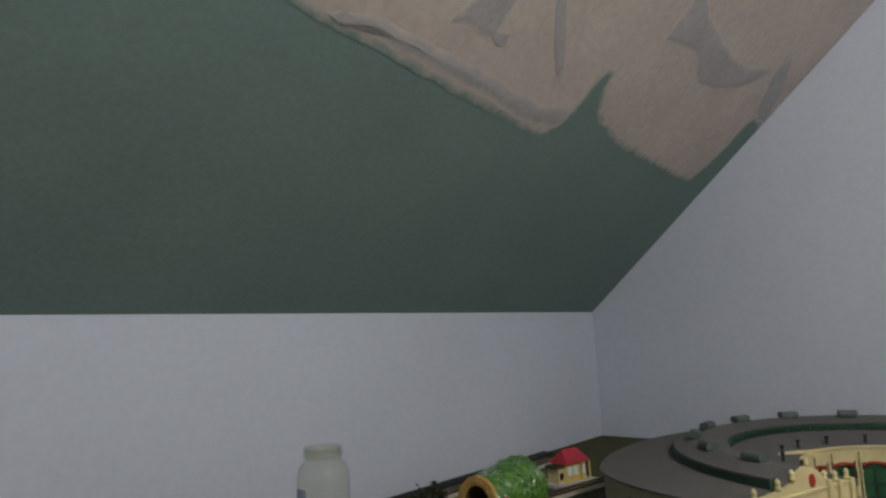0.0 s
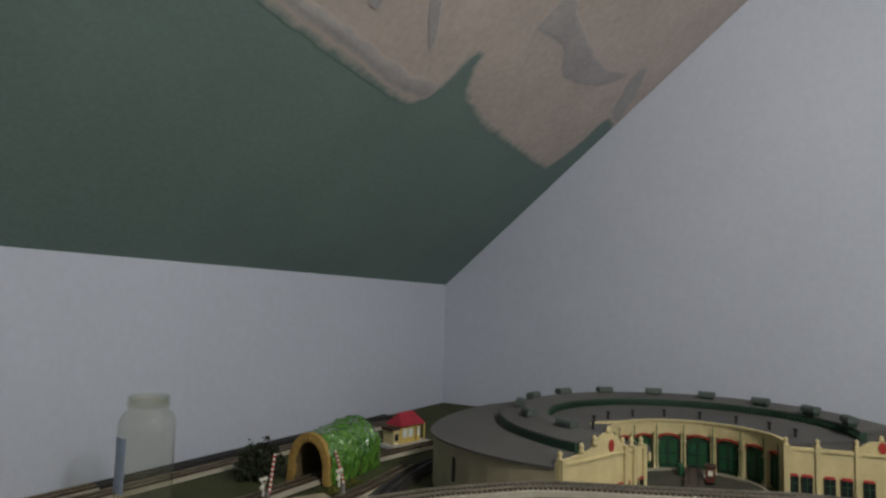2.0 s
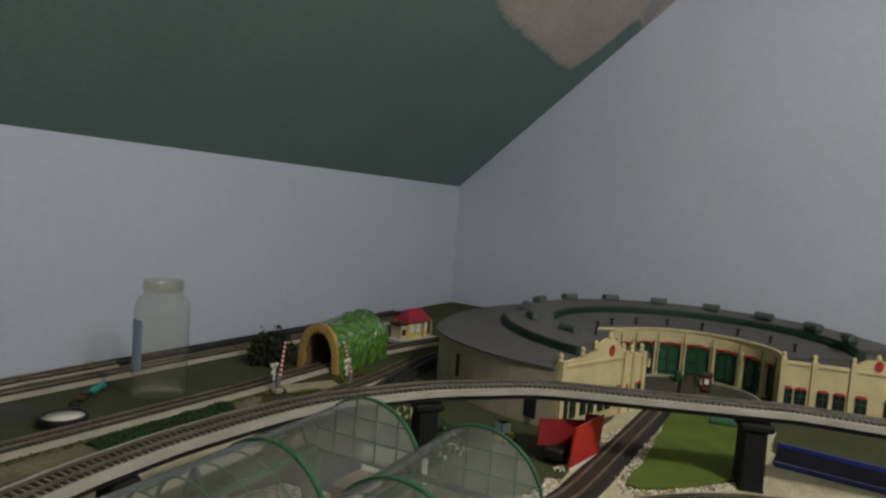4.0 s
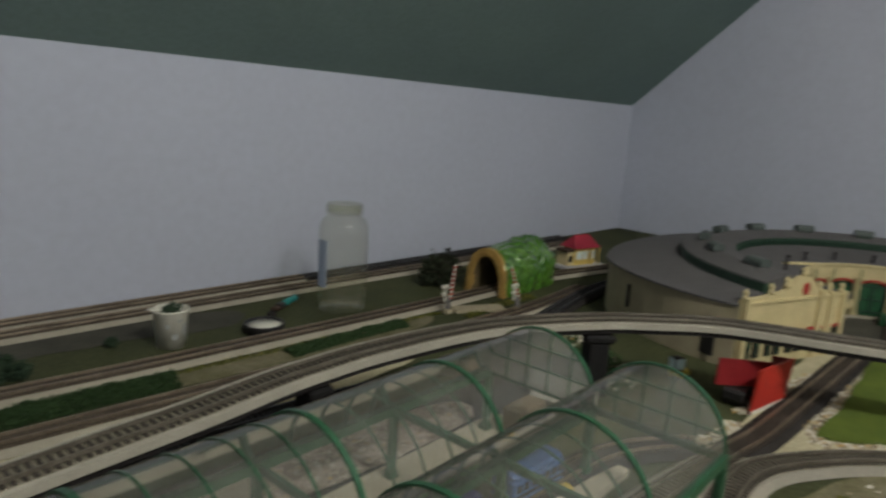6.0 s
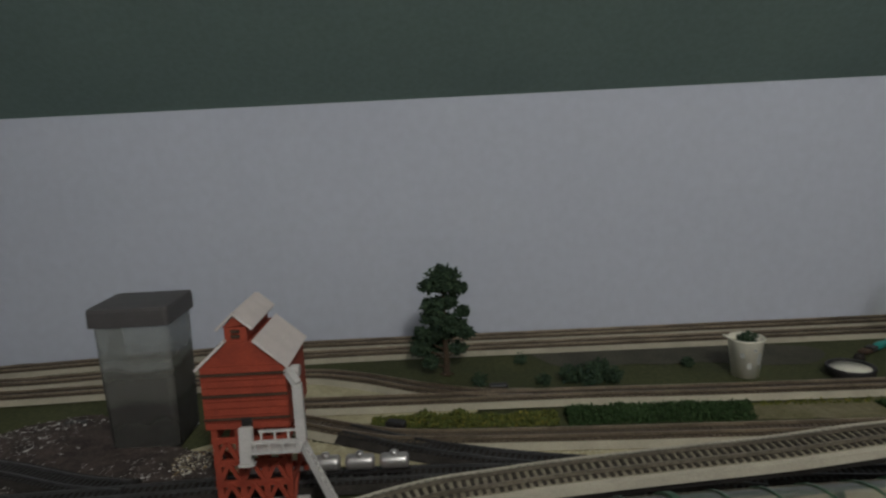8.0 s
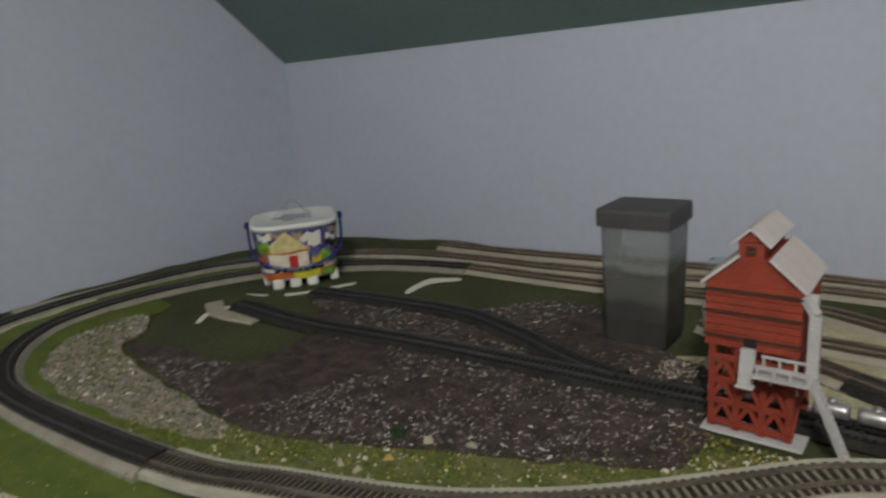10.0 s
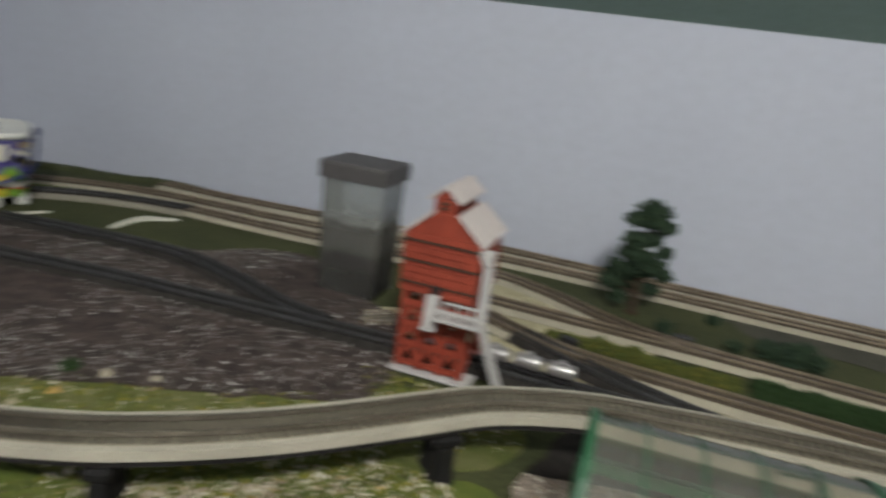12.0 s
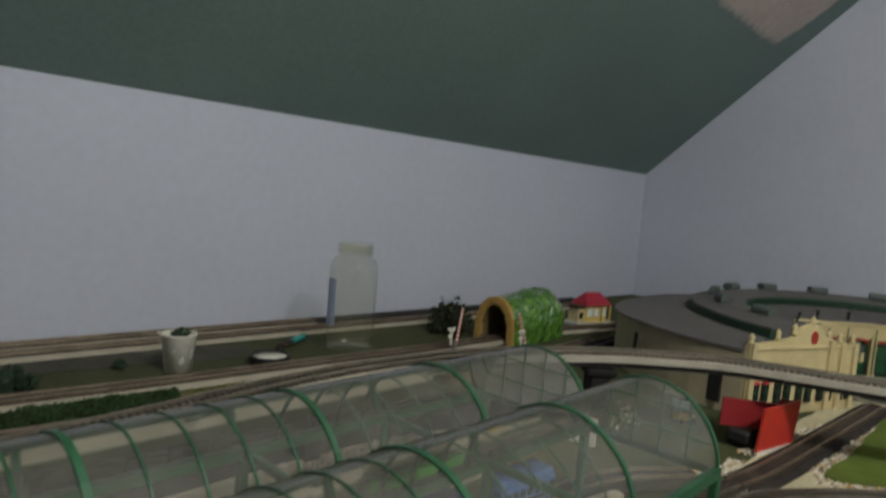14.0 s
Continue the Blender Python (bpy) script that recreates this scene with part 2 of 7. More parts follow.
BLUEPLASTIC = mat("blue_plastic", (0.016, 0.024, 0.16), 0.35, vary=0.15, scale=30, fine=300, bump=0.05, spec=0.5)
BLUEGREY = mat("blue_grey_print", (0.39, 0.45, 0.55), 0.6, vary=0.1, scale=60, fine=300, bump=0.05)
TEAL = mat("teal_plastic", (0.02, 0.26, 0.23), 0.4, vary=0.15, scale=60, fine=300, bump=0.1, spec=0.5)
RED = mat("bright_red_plastic", (0.55, 0.04, 0.025), 0.5, vary=0.15, scale=50, fine=400, bump=0.15)
DARKRED = mat("deep_red_plastic", (0.26, 0.016, 0.018), 0.5, vary=0.15, scale=50, fine=400, bump=0.15)
YELLOW = mat("yellow_plastic", (0.62, 0.45, 0.06), 0.5, vary=0.15, scale=50, fine=400, bump=0.15)
PALEYELLOW = mat("pale_yellow_wall", (0.62, 0.46, 0.13), 0.65, vary=0.12, scale=60, fine=500, bump=0.2)
ROOFRED = mat("crimson_roof", (0.36, 0.022, 0.042), 0.55, vary=0.18, scale=70, fine=500, bump=0.3)
THATCH = mat("thatch_roof", (0.30, 0.19, 0.065), 0.9, vary=0.4, scale=60, fine=900, bump=0.8, bscale=700, color2=(0.20, 0.115, 0.04))
TIMBER = mat("dark_timber", (0.07, 0.04, 0.025), 0.8, vary=0.3)
SILVER = mat("silver_tank", (0.52, 0.50, 0.50), 0.35, metal=0.75, vary=0.12, scale=60, fine=400, bump=0.1)
PALEBLUE = mat("pale_blue_pane", (0.66, 0.80, 0.82), 0.3, vary=0.1, scale=80, fine=300, bump=0.0)
GLASS = thin_glass("clear_jar_glass", 0.05)
BOXFILM = film("cloudy_box_plastic", (0.36, 0.36, 0.34), 0.93, 0.2, 1.12)
VAULTFILM = film("scuffed_clear_vault", (0.40, 0.40, 0.34), 0.83, 0.12, 1.38)
ENDFILM = film("whitish_end_pane", (0.62, 0.62, 0.58), 0.45, 0.12, 1.2)
TUBDUST = fade_film("dusty_cloudy_plastic", ((0.0, (0.030, 0.027, 0.025)), (0.34, (0.042, 0.038, 0.035)), (0.40, (0.095, 0.090, 0.082)), (0.60, (0.130, 0.126, 0.116)), (0.645, (0.30, 0.31, 0.30)), (1.0, (0.36, 0.37, 0.36))), 0.16)
BAGFILM = film("clear_bag", (0.7, 0.7, 0.7), 0.98, 0.08, 1.07)
LEAF = island_mat("dark_leaf", [(0.0, (0.026, 0.047, 0.027)), (0.3, (0.035, 0.061, 0.034)), (0.6, (0.046, 0.074, 0.040)), (0.85, (0.030, 0.052, 0.036))])
HEDGELEAF = island_mat("hedge_foam", [(0.0, (0.028, 0.056, 0.020)), (0.35, (0.042, 0.078, 0.027)), (0.7, (0.034, 0.065, 0.023))])
WEED = island_mat("yellow_green_weed", [(0.0, (0.11, 0.12, 0.024)), (0.3, (0.17, 0.165, 0.03)), (0.55, (0.085, 0.10, 0.02)), (0.84, (0.26, 0.22, 0.045)), (0.9, (0.06, 0.08, 0.02))])
SHRUB = island_mat("brownish_shrub", [(0.0, (0.022, 0.030, 0.016)), (0.4, (0.036, 0.044, 0.022)), (0.75, (0.030, 0.028, 0.018))])
WEEDHEDGE = island_mat("olive_weed_foam", [(0.0, (0.088, 0.100, 0.024)), (0.3, (0.128, 0.130, 0.028)), (0.55, (0.070, 0.088, 0.021)), (0.86, (0.21, 0.175, 0.038)), (0.92, (0.055, 0.072, 0.019))])
CHIPS = island_mat("ash_chips", [(0.0, (0.42, 0.39, 0.37)), (0.25, (0.22, 0.20, 0.19)), (0.55, (0.60, 0.57, 0.54)), (0.7, (0.14, 0.12, 0.11)), (0.85, (0.32, 0.29, 0.27))])
LUMPS = island_mat("coal_lumps", [(0.0, (0.046, 0.037, 0.034)), (0.4, (0.070, 0.056, 0.051)), (0.75, (0.098, 0.079, 0.072))], rough=0.7)
STONES = island_mat("cream_rubble", [(0.0, (0.56, 0.51, 0.41)), (0.3, (0.40, 0.35, 0.25)), (0.5, (0.62, 0.58, 0.49)), (0.65, (0.24, 0.19, 0.13)), (0.85, (0.11, 0.085, 0.06)), (0.94, (0.42, 0.27, 0.09))])
PALESTONES = island_mat("pale_rubble", [(0.0, (0.52, 0.47, 0.34)), (0.4, (0.45, 0.40, 0.28)), (0.7, (0.58, 0.53, 0.41)), (0.93, (0.30, 0.25, 0.16))])
PEBBLES = island_mat("grey_pebbles", [(0.0, (0.36, 0.31, 0.25)), (0.35, (0.29, 0.25, 0.205)), (0.6, (0.43, 0.385, 0.32)), (0.8, (0.22, 0.185, 0.145)), (0.96, (0.14, 0.15, 0.07))])


# ---- building helpers ----
class Mesh:
    """Collects vertices and faces of one mesh."""

    def __init__(self):
        self.v, self.f = [], []

    def add(self, verts, faces):
        o = len(self.v)
        self.v += [tuple(p) for p in verts]
        self.f += [tuple(i + o for i in face) for face in faces]
        return self

    def box(self, c, s, m=None, taper=1.0, bev=0.0):
        x, y, z = (d / 2 for d in s)
        if bev:
            b = min(bev, x * 0.9, y * 0.9, z * 0.9)
            ring = [(x - b, -y), (x, -y + b), (x, y - b), (x - b, y), (-x + b, y), (-x, y - b), (-x, -y + b), (-x + b, -y)]
            q = lambda k: 1 - b / max(x, y) * k
            pts = [(px * q(1), py * q(1), -z) for px, py in ring] + [(px, py, -z + b) for px, py in ring]
            pts += [(px * taper, py * taper, z - b) for px, py in ring] + [(px * q(1) * taper, py * q(1) * taper, z) for px, py in ring]
            faces = [tuple(range(7, -1, -1)), tuple(range(24, 32))]
            for k in range(3):
                faces += [(8 * k + i, 8 * k + (i + 1) % 8, 8 * k + 8 + (i + 1) % 8, 8 * k + 8 + i) for i in range(8)]
        else:
            pts = [(sx * x * (taper if sz > 0 else 1), sy * y * (taper if sz > 0 else 1), sz * z) for sz in (-1, 1) for sy in (-1, 1) for sx in (-1, 1)]
            faces = [(0, 2, 3, 1), (4, 5, 7, 6), (0, 1, 5, 4), (2, 6, 7, 3), (0, 4, 6, 2), (1, 3, 7, 5)]
        if m is not None:
            pts = [tuple(m @ Vector(p)) for p in pts]
        return self.add([(p[0] + c[0], p[1] + c[1], p[2] + c[2]) for p in pts], faces)

    def tube(self, a, b, r0, r1=None, n=8, caps=True):
        a, b = Vector(a), Vector(b)
        r1 = r0 if r1 is None else r1
        d = (b - a).normalized()
        u = d.orthogonal().normalized()
        w = d.cross(u)
        pts = [p + (u * math.cos(k * math.tau / n) + w * math.sin(k * math.tau / n)) * r for p, r in ((a, r0), (b, r1)) for k in range(n)]
        faces = [(k, (k + 1) % n, n + (k + 1) % n, n + k) for k in range(n)]
        if caps:
            faces += [tuple(range(n - 1, -1, -1)), tuple(range(n, 2 * n))]
        return self.add(pts, faces)

    def pipe(self, line, r, n=8):
        """One round bar bent along a line."""
        pts, faces = [], []
        for i, p in enumerate(line):
            d = (Vector(line[min(len(line) - 1, i + 1)]) - Vector(line[max(0, i - 1)])).normalized()
            u = d.cross(Vector((0, 0, 1))).normalized()
            w = d.cross(u)
            pts += [Vector(p) + (u * math.cos(k * math.tau / n) + w * math.sin(k * math.tau / n)) * r for k in range(n)]
        for i in range(len(line) - 1):
            faces += [(i * n + k, i * n + (k + 1) % n, (i + 1) * n + (k + 1) % n, (i + 1) * n + k) for k in range(n)]
        faces += [tuple(range(n - 1, -1, -1)), tuple(range(len(pts) - n, len(pts)))]
        return self.add(pts, faces)

    def beam(self, a, b, w, h):
        """A square bar from a to b; w across, h upright."""
        a, b = Vector(a), Vector(b)
        d = (b - a).normalized()
        side = d.cross(Vector((0, 0, 1)))
        side = Vector((1, 0, 0)) if side.length < 1e-4 else side.normalized()
        up = side.cross(d)
        pts = [p + side * sx * w / 2 + up * sy * h / 2 for p in (a, b) for sx, sy in ((-1, -1), (1, -1), (1, 1), (-1, 1))]
        return self.add(pts, [(3, 2, 1, 0), (4, 5, 6, 7)] + [(k, (k + 1) % 4, 4 + (k + 1) % 4, 4 + k) for k in range(4)])

    def lathe(self, profile, n=32, c=(0, 0, 0), close=False, squash=None):
        o, pts, faces = len(profile), [], []
        for r, z in profile:
            for k in range(n):
                a = k * math.tau / n
                q = squash(a) if squash else 1.0
                pts.append((c[0] + r * q * math.cos(a), c[1] + r * q * math.sin(a), c[2] + z))
        for j in range(o - 1 + (1 if close else 0)):
            a, b = j * n, ((j + 1) % o) * n
            faces += [(a + k, a + (k + 1) % n, b + (k + 1) % n, b + k) for k in range(n)]
        if not close:
            if profile[0][0] > 1e-5:
                faces.append(tuple(range(n - 1, -1, -1)))
            if profile[-1][0] > 1e-5:
                faces.append(tuple(range((o - 1) * n, o * n)))
        return self.add(pts, faces)

    def prism(self, outline, z0, z1):
        n = len(outline)
        pts = [(x, y, z0) for x, y in outline] + [(x, y, z1) for x, y in outline]
        return self.add(pts, [tuple(range(n - 1, -1, -1)), tuple(range(n, 2 * n))] + [(k, (k + 1) % n, n + (k + 1) % n, n + k) for k in range(n)])

    def sweep(self, line, section, closed=True, caps=True):
        """section: (across, up) pairs carried along a line of (x, y, z)."""
        n, m = len(line), len(section)
        pts, faces = [], []
        for i, p in enumerate(line):
            a, b = Vector(line[max(0, i - 1)]), Vector(line[min(n - 1, i + 1)])
            d = (b - a)
            d = Vector((d.x, d.y, 0)).normalized()
            side = Vector((d.y, -d.x, 0))
            pts += [(p[0] + side.x * u, p[1] + side.y * u, p[2] + w) for u, w in section]
        for i in range(n - 1):
            for k in range(m if closed else m - 1):
                a, b = i * m + k, i * m + (k + 1) % m
                faces.append((a, b, b + m, a + m))
        if caps and closed:
            faces += [tuple(range(m - 1, -1, -1)), tuple(range((n - 1) * m, n * m))]
        return self.add(pts, faces)

    def data(self, name, material, smooth=False):
        me = bpy.data.meshes.new(name)
        me.from_pydata(self.v, [], self.f)
        me.validate()
        if smooth:
            me.polygons.foreach_set("use_smooth", [True] * len(me.polygons))
        bm = bmesh.new()
        bm.from_mesh(me)
        bmesh.ops.recalc_face_normals(bm, faces=bm.faces)
        bm.to_mesh(me)
        bm.free()
        me.materials.append(material)
        return me


def part(name, mesh, material, parent, label="", smooth=False):
    ob = new(name, mesh.data(name, material, smooth))
    ob.parent = parent
    return tagged(ob, label=label)


def solo(name, mesh, material, label, category, kind="", group="", smooth=False):
    return tagged(new(name, mesh.data(name, material, smooth)), label, category, group, kind)


def thing(name, label, category, m=None, group="", kind=""):
    ob = new(name)
    ob.empty_display_size = 0.02
    if m is not None:
        ob.matrix_world = m
    return tagged(ob, label, category, group, kind)


def smooth_line(pts, step=0.007):
    """A smooth line through the points, in even steps. Points are (x, y, z)."""
    p = [Vector(q) for q in pts]
    p = [p[0] * 2 - p[1]] + p + [p[-1] * 2 - p[-2]]
    fine = []
    for i in range(1, len(p) - 2):
        a, b, c, d = p[i - 1], p[i], p[i + 1], p[i + 2]
        k = max(4, int((c - b).length / 0.004))
        for j in range(k):
            t = j / k
            fine.append(0.5 * (2 * b + (c - a) * t + (2 * a - 5 * b + 4 * c - d) * t * t + (3 * b - a - 3 * c + d) * t ** 3))
    fine.append(p[-2])
    out, left = [fine[0]], step
    for a, b in zip(fine, fine[1:]):
        seg = (b - a).length
        while seg >= left:
            a = a + (b - a) * (left / seg)
            seg -= left
            out.append(a.copy())
            left = step
        left -= seg
    return out


def ragged(outline, rough=0.012, step=0.02, seed=0):
    """The outline with smooth corners and an uneven edge."""
    pts = [(x, y, 0) for x, y in outline]
    line = smooth_line(pts + [pts[0]], step)
    out = []
    for q in line[:-1]:
        d = noise.noise_vector(Vector((q.x * 22 + seed * 7.1, q.y * 22, seed))) * rough + noise.noise_vector(Vector((q.x * 90, q.y * 90, seed))) * rough * 0.35
        out.append((q.x + d.x, q.y + d.y))
    return out


def inside(x, y, poly):
    hit, j = False, len(poly) - 1
    for i in range(len(poly)):
        (xi, yi), (xj, yj) = poly[i], poly[j]
        if (yi > y) != (yj > y) and x < (xj - xi) * (y - yi) / (yj - yi) + xi:
            hit = not hit
        j = i
    return hit


def patch(name, outline, z, material, label, category, rough=0.012, seed=0, bumpy=0.0, cell=0.012):
    """A thin laid area of ground cover with an uneven edge."""
    edge = ragged(outline, rough, seed=seed)
    bm = bmesh.new()
    lo = [bm.verts.new((x, y, 0.0005)) for x, y in edge]
    hi = [bm.verts.new((x * 1.0, y * 1.0, z)) for x, y in edge]
    n = len(edge)
    for k in range(n):
        bm.faces.new((lo[k], lo[(k + 1) % n], hi[(k + 1) % n], hi[k]))
    bm.faces.new(hi)
    bmesh.ops.triangulate(bm, faces=[f for f in bm.faces if len(f.verts) > 4])
    me = bpy.data.meshes.new(name)
    bm.to_mesh(me)
    bm.free()
    me.materials.append(material)
    tagged(new(name, me), label, category, kind="structure")
    return edge


def scatter(name, area, count, size, material, label, category, seed, z=0.004, clear_of=(), flat=0.7, stretch=1.6, cover=None):
    """Loose bits strewn over an area, as one mesh."""
    rng = random.Random(seed)
    xs, ys = [p[0] for p in area], [p[1] for p in area]
    m, tries = Mesh(), 0
    made = 0
    while made < count and tries < count * 12:
        tries += 1
        x, y = rng.uniform(min(xs), max(xs)), rng.uniform(min(ys), max(ys))
        if not inside(x, y, area) or any(near_line(x, y, line, gap) for line, gap in clear_of):
            continue
        if cover and noise.noise(Vector((x * cover, y * cover, seed))) < rng.uniform(-0.5, 0.35):
            continue
        s = size * rng.uniform(0.45, 1.3)
        a = rng.uniform(0, math.tau)
        c, t = math.cos(a), math.sin(a)
        pts = []
        for px, py, pz in ((-1, -0.6, 0), (1, -0.5, 0), (0.7, 0.7, 0), (-0.8, 0.6, 0), (-0.4, -0.2, 1), (0.45, 0.15, 0.85)):
            u, w = px * s * stretch * rng.uniform(0.6, 1.1) / 2, py * s * rng.uniform(0.6, 1.1) / 2
            pts.append((x + u * c - w * t, y + u * t + w * c, z + pz * s * flat * rng.uniform(0.6, 1.1)))
        m.add(pts, [(0, 1, 5, 4), (1, 2, 5), (2, 3, 4, 5), (3, 0, 4), (3, 2, 1, 0)])
        made += 1
    return solo(name, m, material, label, category, kind="stuff")


def near_line(x, y, line, gap):
    return any((x - p[0]) ** 2 + (y - p[1]) ** 2 < gap * gap for p in line[::3])


def foliage(m, c, r, count, size, rng, squash=(1, 1, 1)):
    """Many small leaf clumps filling a rough ball."""
    for _ in range(count):
        d = Vector((rng.gauss(0, 1), rng.gauss(0, 1), rng.gauss(0, 1))).normalized()
        q = r * rng.uniform(0.45, 1.0) * (0.8 + 0.45 * noise.noise(d * 2.2 + Vector(c) * 40))
        p = Vector((c[0] + d.x * q * squash[0], c[1] + d.y * q * squash[1], c[2] + d.z * q * squash[2]))
        s = size * rng.uniform(0.5, 1.3)
        ax = [Vector((rng.gauss(0, 1), rng.gauss(0, 1), rng.gauss(0, 1))).normalized() * s for _ in range(3)]
        m.add([p + ax[0], p - ax[0] * 0.6 + ax[1] * 0.7, p - ax[0] * 0.5 - ax[1] * 0.7, p + ax[2] * 0.7], [(0, 1, 2), (0, 1, 3), (1, 2, 3), (2, 0, 3)])
    return m


# ---- the room ----
XL, XR, KNEE, SLOPE, TOP, FRONT, DOWN = -2.238, 1.376, 0.42, 0.86, 1.5, -3.3, -0.92
m = Mesh().box(((XL + XR) / 2, 0.06, (KNEE + DOWN) / 2), (XR - XL + 0.4, 0.12, KNEE - DOWN))
solo("wall_north", m, WALL, "low lavender-grey painted knee wall behind the layout", "wall", "structure")
m = Mesh().box((XR + 0.06, FRONT / 2, (TOP + DOWN) / 2), (0.12, -FRONT, TOP - DOWN + 0.2))
solo("wall_east", m, WALL, "lavender-grey painted gable wall", "wall", "structure")
m = Mesh().box((XL - 0.06, FRONT / 2, (TOP + DOWN) / 2), (0.12, -FRONT, TOP - DOWN + 0.2))
solo("wall_west", m, WALL, "lavender-grey painted gable wall", "wall", "structure")
m = Mesh().box(((XL + XR) / 2, FRONT - 0.06, (TOP + DOWN) / 2), (XR - XL + 0.4, 0.12, TOP - DOWN + 0.2))
solo("wall_south", m, WALL2, "plain pale painted wall", "wall", "structure")
YT = -(TOP - KNEE) / SLOPE
m = Mesh().add([(x, y, z) for x in (XL, XR) for y, z in ((0.0, KNEE), (YT, TOP), (YT, TOP + 0.15), (0.12, KNEE + 0.04), (0.12, KNEE))],
               [(0, 1, 2, 3, 4), (9, 8, 7, 6, 5), (0, 5, 6, 1), (1, 6, 7, 2), (2, 7, 8, 3), (3, 8, 9, 4), (4, 9, 5, 0)])
solo("ceiling_slope", m, CEIL, "dark green painted sloping attic ceiling", "ceiling", "structure")
m = Mesh().box(((XL + XR) / 2, (YT + FRONT) / 2, TOP + 0.06), (XR - XL, YT - FRONT, 0.12))
solo("ceiling", m, WHITECEIL, "plain flat attic ceiling", "ceiling", "structure")
m = Mesh().box(((XL + XR) / 2, FRONT / 2, DOWN - 0.05), (XR - XL + 0.4, -FRONT + 0.4, 0.1))
solo("floor", m, FLOOR, "dull brown carpeted floor", "floor", "structure")


def slope_pt(x, y, lift):
    return (x, y - lift * 0.65, KNEE - SLOPE * y - lift * 0.76)


def feather(m, outer):
    """Lets a skim fade into the paint below it along its brushed edge."""
    n, l = m.node_tree.nodes, m.node_tree.links
    bsdf = n["Principled BSDF"]
    inner = bsdf.inputs["Base Color"].links[0].from_socket
    att, tc, no, add, rg, mix = (n.new("ShaderNode" + k) for k in ("Attribute", "TexCoord", "TexNoise", "Math", "MapRange", "Mix"))
    att.attribute_name = "cover"
    no.inputs["Scale"].default_value, no.inputs["Detail"].default_value = 38, 5
    add.operation = "ADD"
    rg.inputs["From Min"].default_value, rg.inputs["From Max"].default_value = 0.55, 1.15
    mix.data_type = "RGBA"
    mix.inputs["A"].default_value = (*outer, 1)
    l.new(tc.outputs["Object"], no.inputs["Vector"])
    l.new(att.outputs["Fac"], add.inputs[0])
    l.new(no.outputs["Fac"], add.inputs[1])
    l.new(add.outputs[0], rg.inputs["Value"])
    l.new(rg.outputs["Result"], mix.inputs["Factor"])
    l.new(inner, mix.inputs["B"])
    l.new(mix.outputs["Result"], bsdf.inputs["Base Color"])
    return m


SOFTPLASTER = feather(mat("skimmed_plaster", (0.57, 0.49, 0.45), 0.9, vary=0.12, scale=7, fine=60, bump=0.15, bscale=120, spec=0.1), (0.188, 0.257, 0.241))
SOFTFILLER = feather(mat("smeared_filler", (0.43, 0.40, 0.405), 0.9, vary=0.10, scale=12, fine=80, bump=0.15, bscale=150, spec=0.1), (0.555, 0.478, 0.438))


def skim(name, outline, lift, material, label, rough, seed, soft=0.02):
    """A thin skim of plaster on the sloping ceiling, with a soft edge."""
    edge = ragged(outline, rough, 0.02, seed)
    n = len(edge)
    area = sum(edge[k][0] * edge[(k + 1) % n][1] - edge[(k + 1) % n][0] * edge[k][1] for k in range(n))
    side = 1 if area > 0 else -1
    inner = []
    for k in range(n):
        (xa, ya), (xb, yb) = edge[k - 2], edge[(k + 2) % n]
        d = math.hypot(xb - xa, yb - ya) or 1
        inner.append((edge[k][0] - side * (yb - ya) / d * soft, edge[k][1] + side * (xb - xa) / d * soft))
    clip = lambda q: (min(q[0], XR - 0.002), q[1])
    bm = bmesh.new()
    lo = [bm.verts.new(slope_pt(*clip(q), lift * 0.5)) for q in edge]
    hi = [bm.verts.new(slope_pt(*clip(q), lift)) for q in inner]
    for k in range(n):
        bm.faces.new((lo[k], lo[(k + 1) % n], hi[(k + 1) % n], hi[k]))
    bm.faces.new(hi)
    bmesh.ops.triangulate(bm, faces=[f for f in bm.faces if len(f.verts) > 4])
    bmesh.ops.recalc_face_normals(bm, faces=bm.faces)
    me = bpy.data.meshes.new(name)
    bm.to_mesh(me)
    bm.free()
    cover = me.attributes.new("cover", "FLOAT", "POINT")
    for k in range(n):
        cover.data[k].value, cover.data[n + k].value = 0.0, 1.0
    me.materials.append(material)
    return tagged(new(name, me), label, "plaster", kind="structure")


skim("plaster_patch", [(-0.70, -0.62), (-0.40, -0.47), (-0.177, -0.439), (-0.055, -0.431), (0.069, -0.422), (0.238, -0.411), (0.40, -0.402), (0.46, -0.410), (0.497, -0.455), (0.504, -0.507), (0.512, -0.540), (0.54, -0.497),
    (0.599, -0.460), (0.755, -0.436), (0.95, -0.428), (1.20, -0.420), (1.245, -0.430), (1.284, -0.519), (1.292, -0.598), (1.40, -0.61), (1.42, -0.80), (1.42, -1.18), (0.2, -1.18), (-0.6, -0.95)],
     0.0012, SOFTPLASTER, "rough beige bare plaster patch on the green slope", 0.004, 3, 0.026)
skim("filler_patch", [(0.603, -0.622), (0.612, -0.721), (0.716, -0.694), (0.987, -0.676), (1.153, -0.709), (1.062, -0.638), (0.868, -0.600), (0.755, -0.633)],
     0.0022, SOFTFILLER, "grey filler smear on bare plaster", 0.006, 8, 0.012)
skim("filler_patch", [(0.205, -0.600), (0.305, -0.530), (0.377, -0.493), (0.362, -0.521), (0.272, -0.585), (0.225, -0.610)], 0.0022, SOFTFILLER, "thin grey filler streak on bare plaster", 0.003, 9, 0.005)
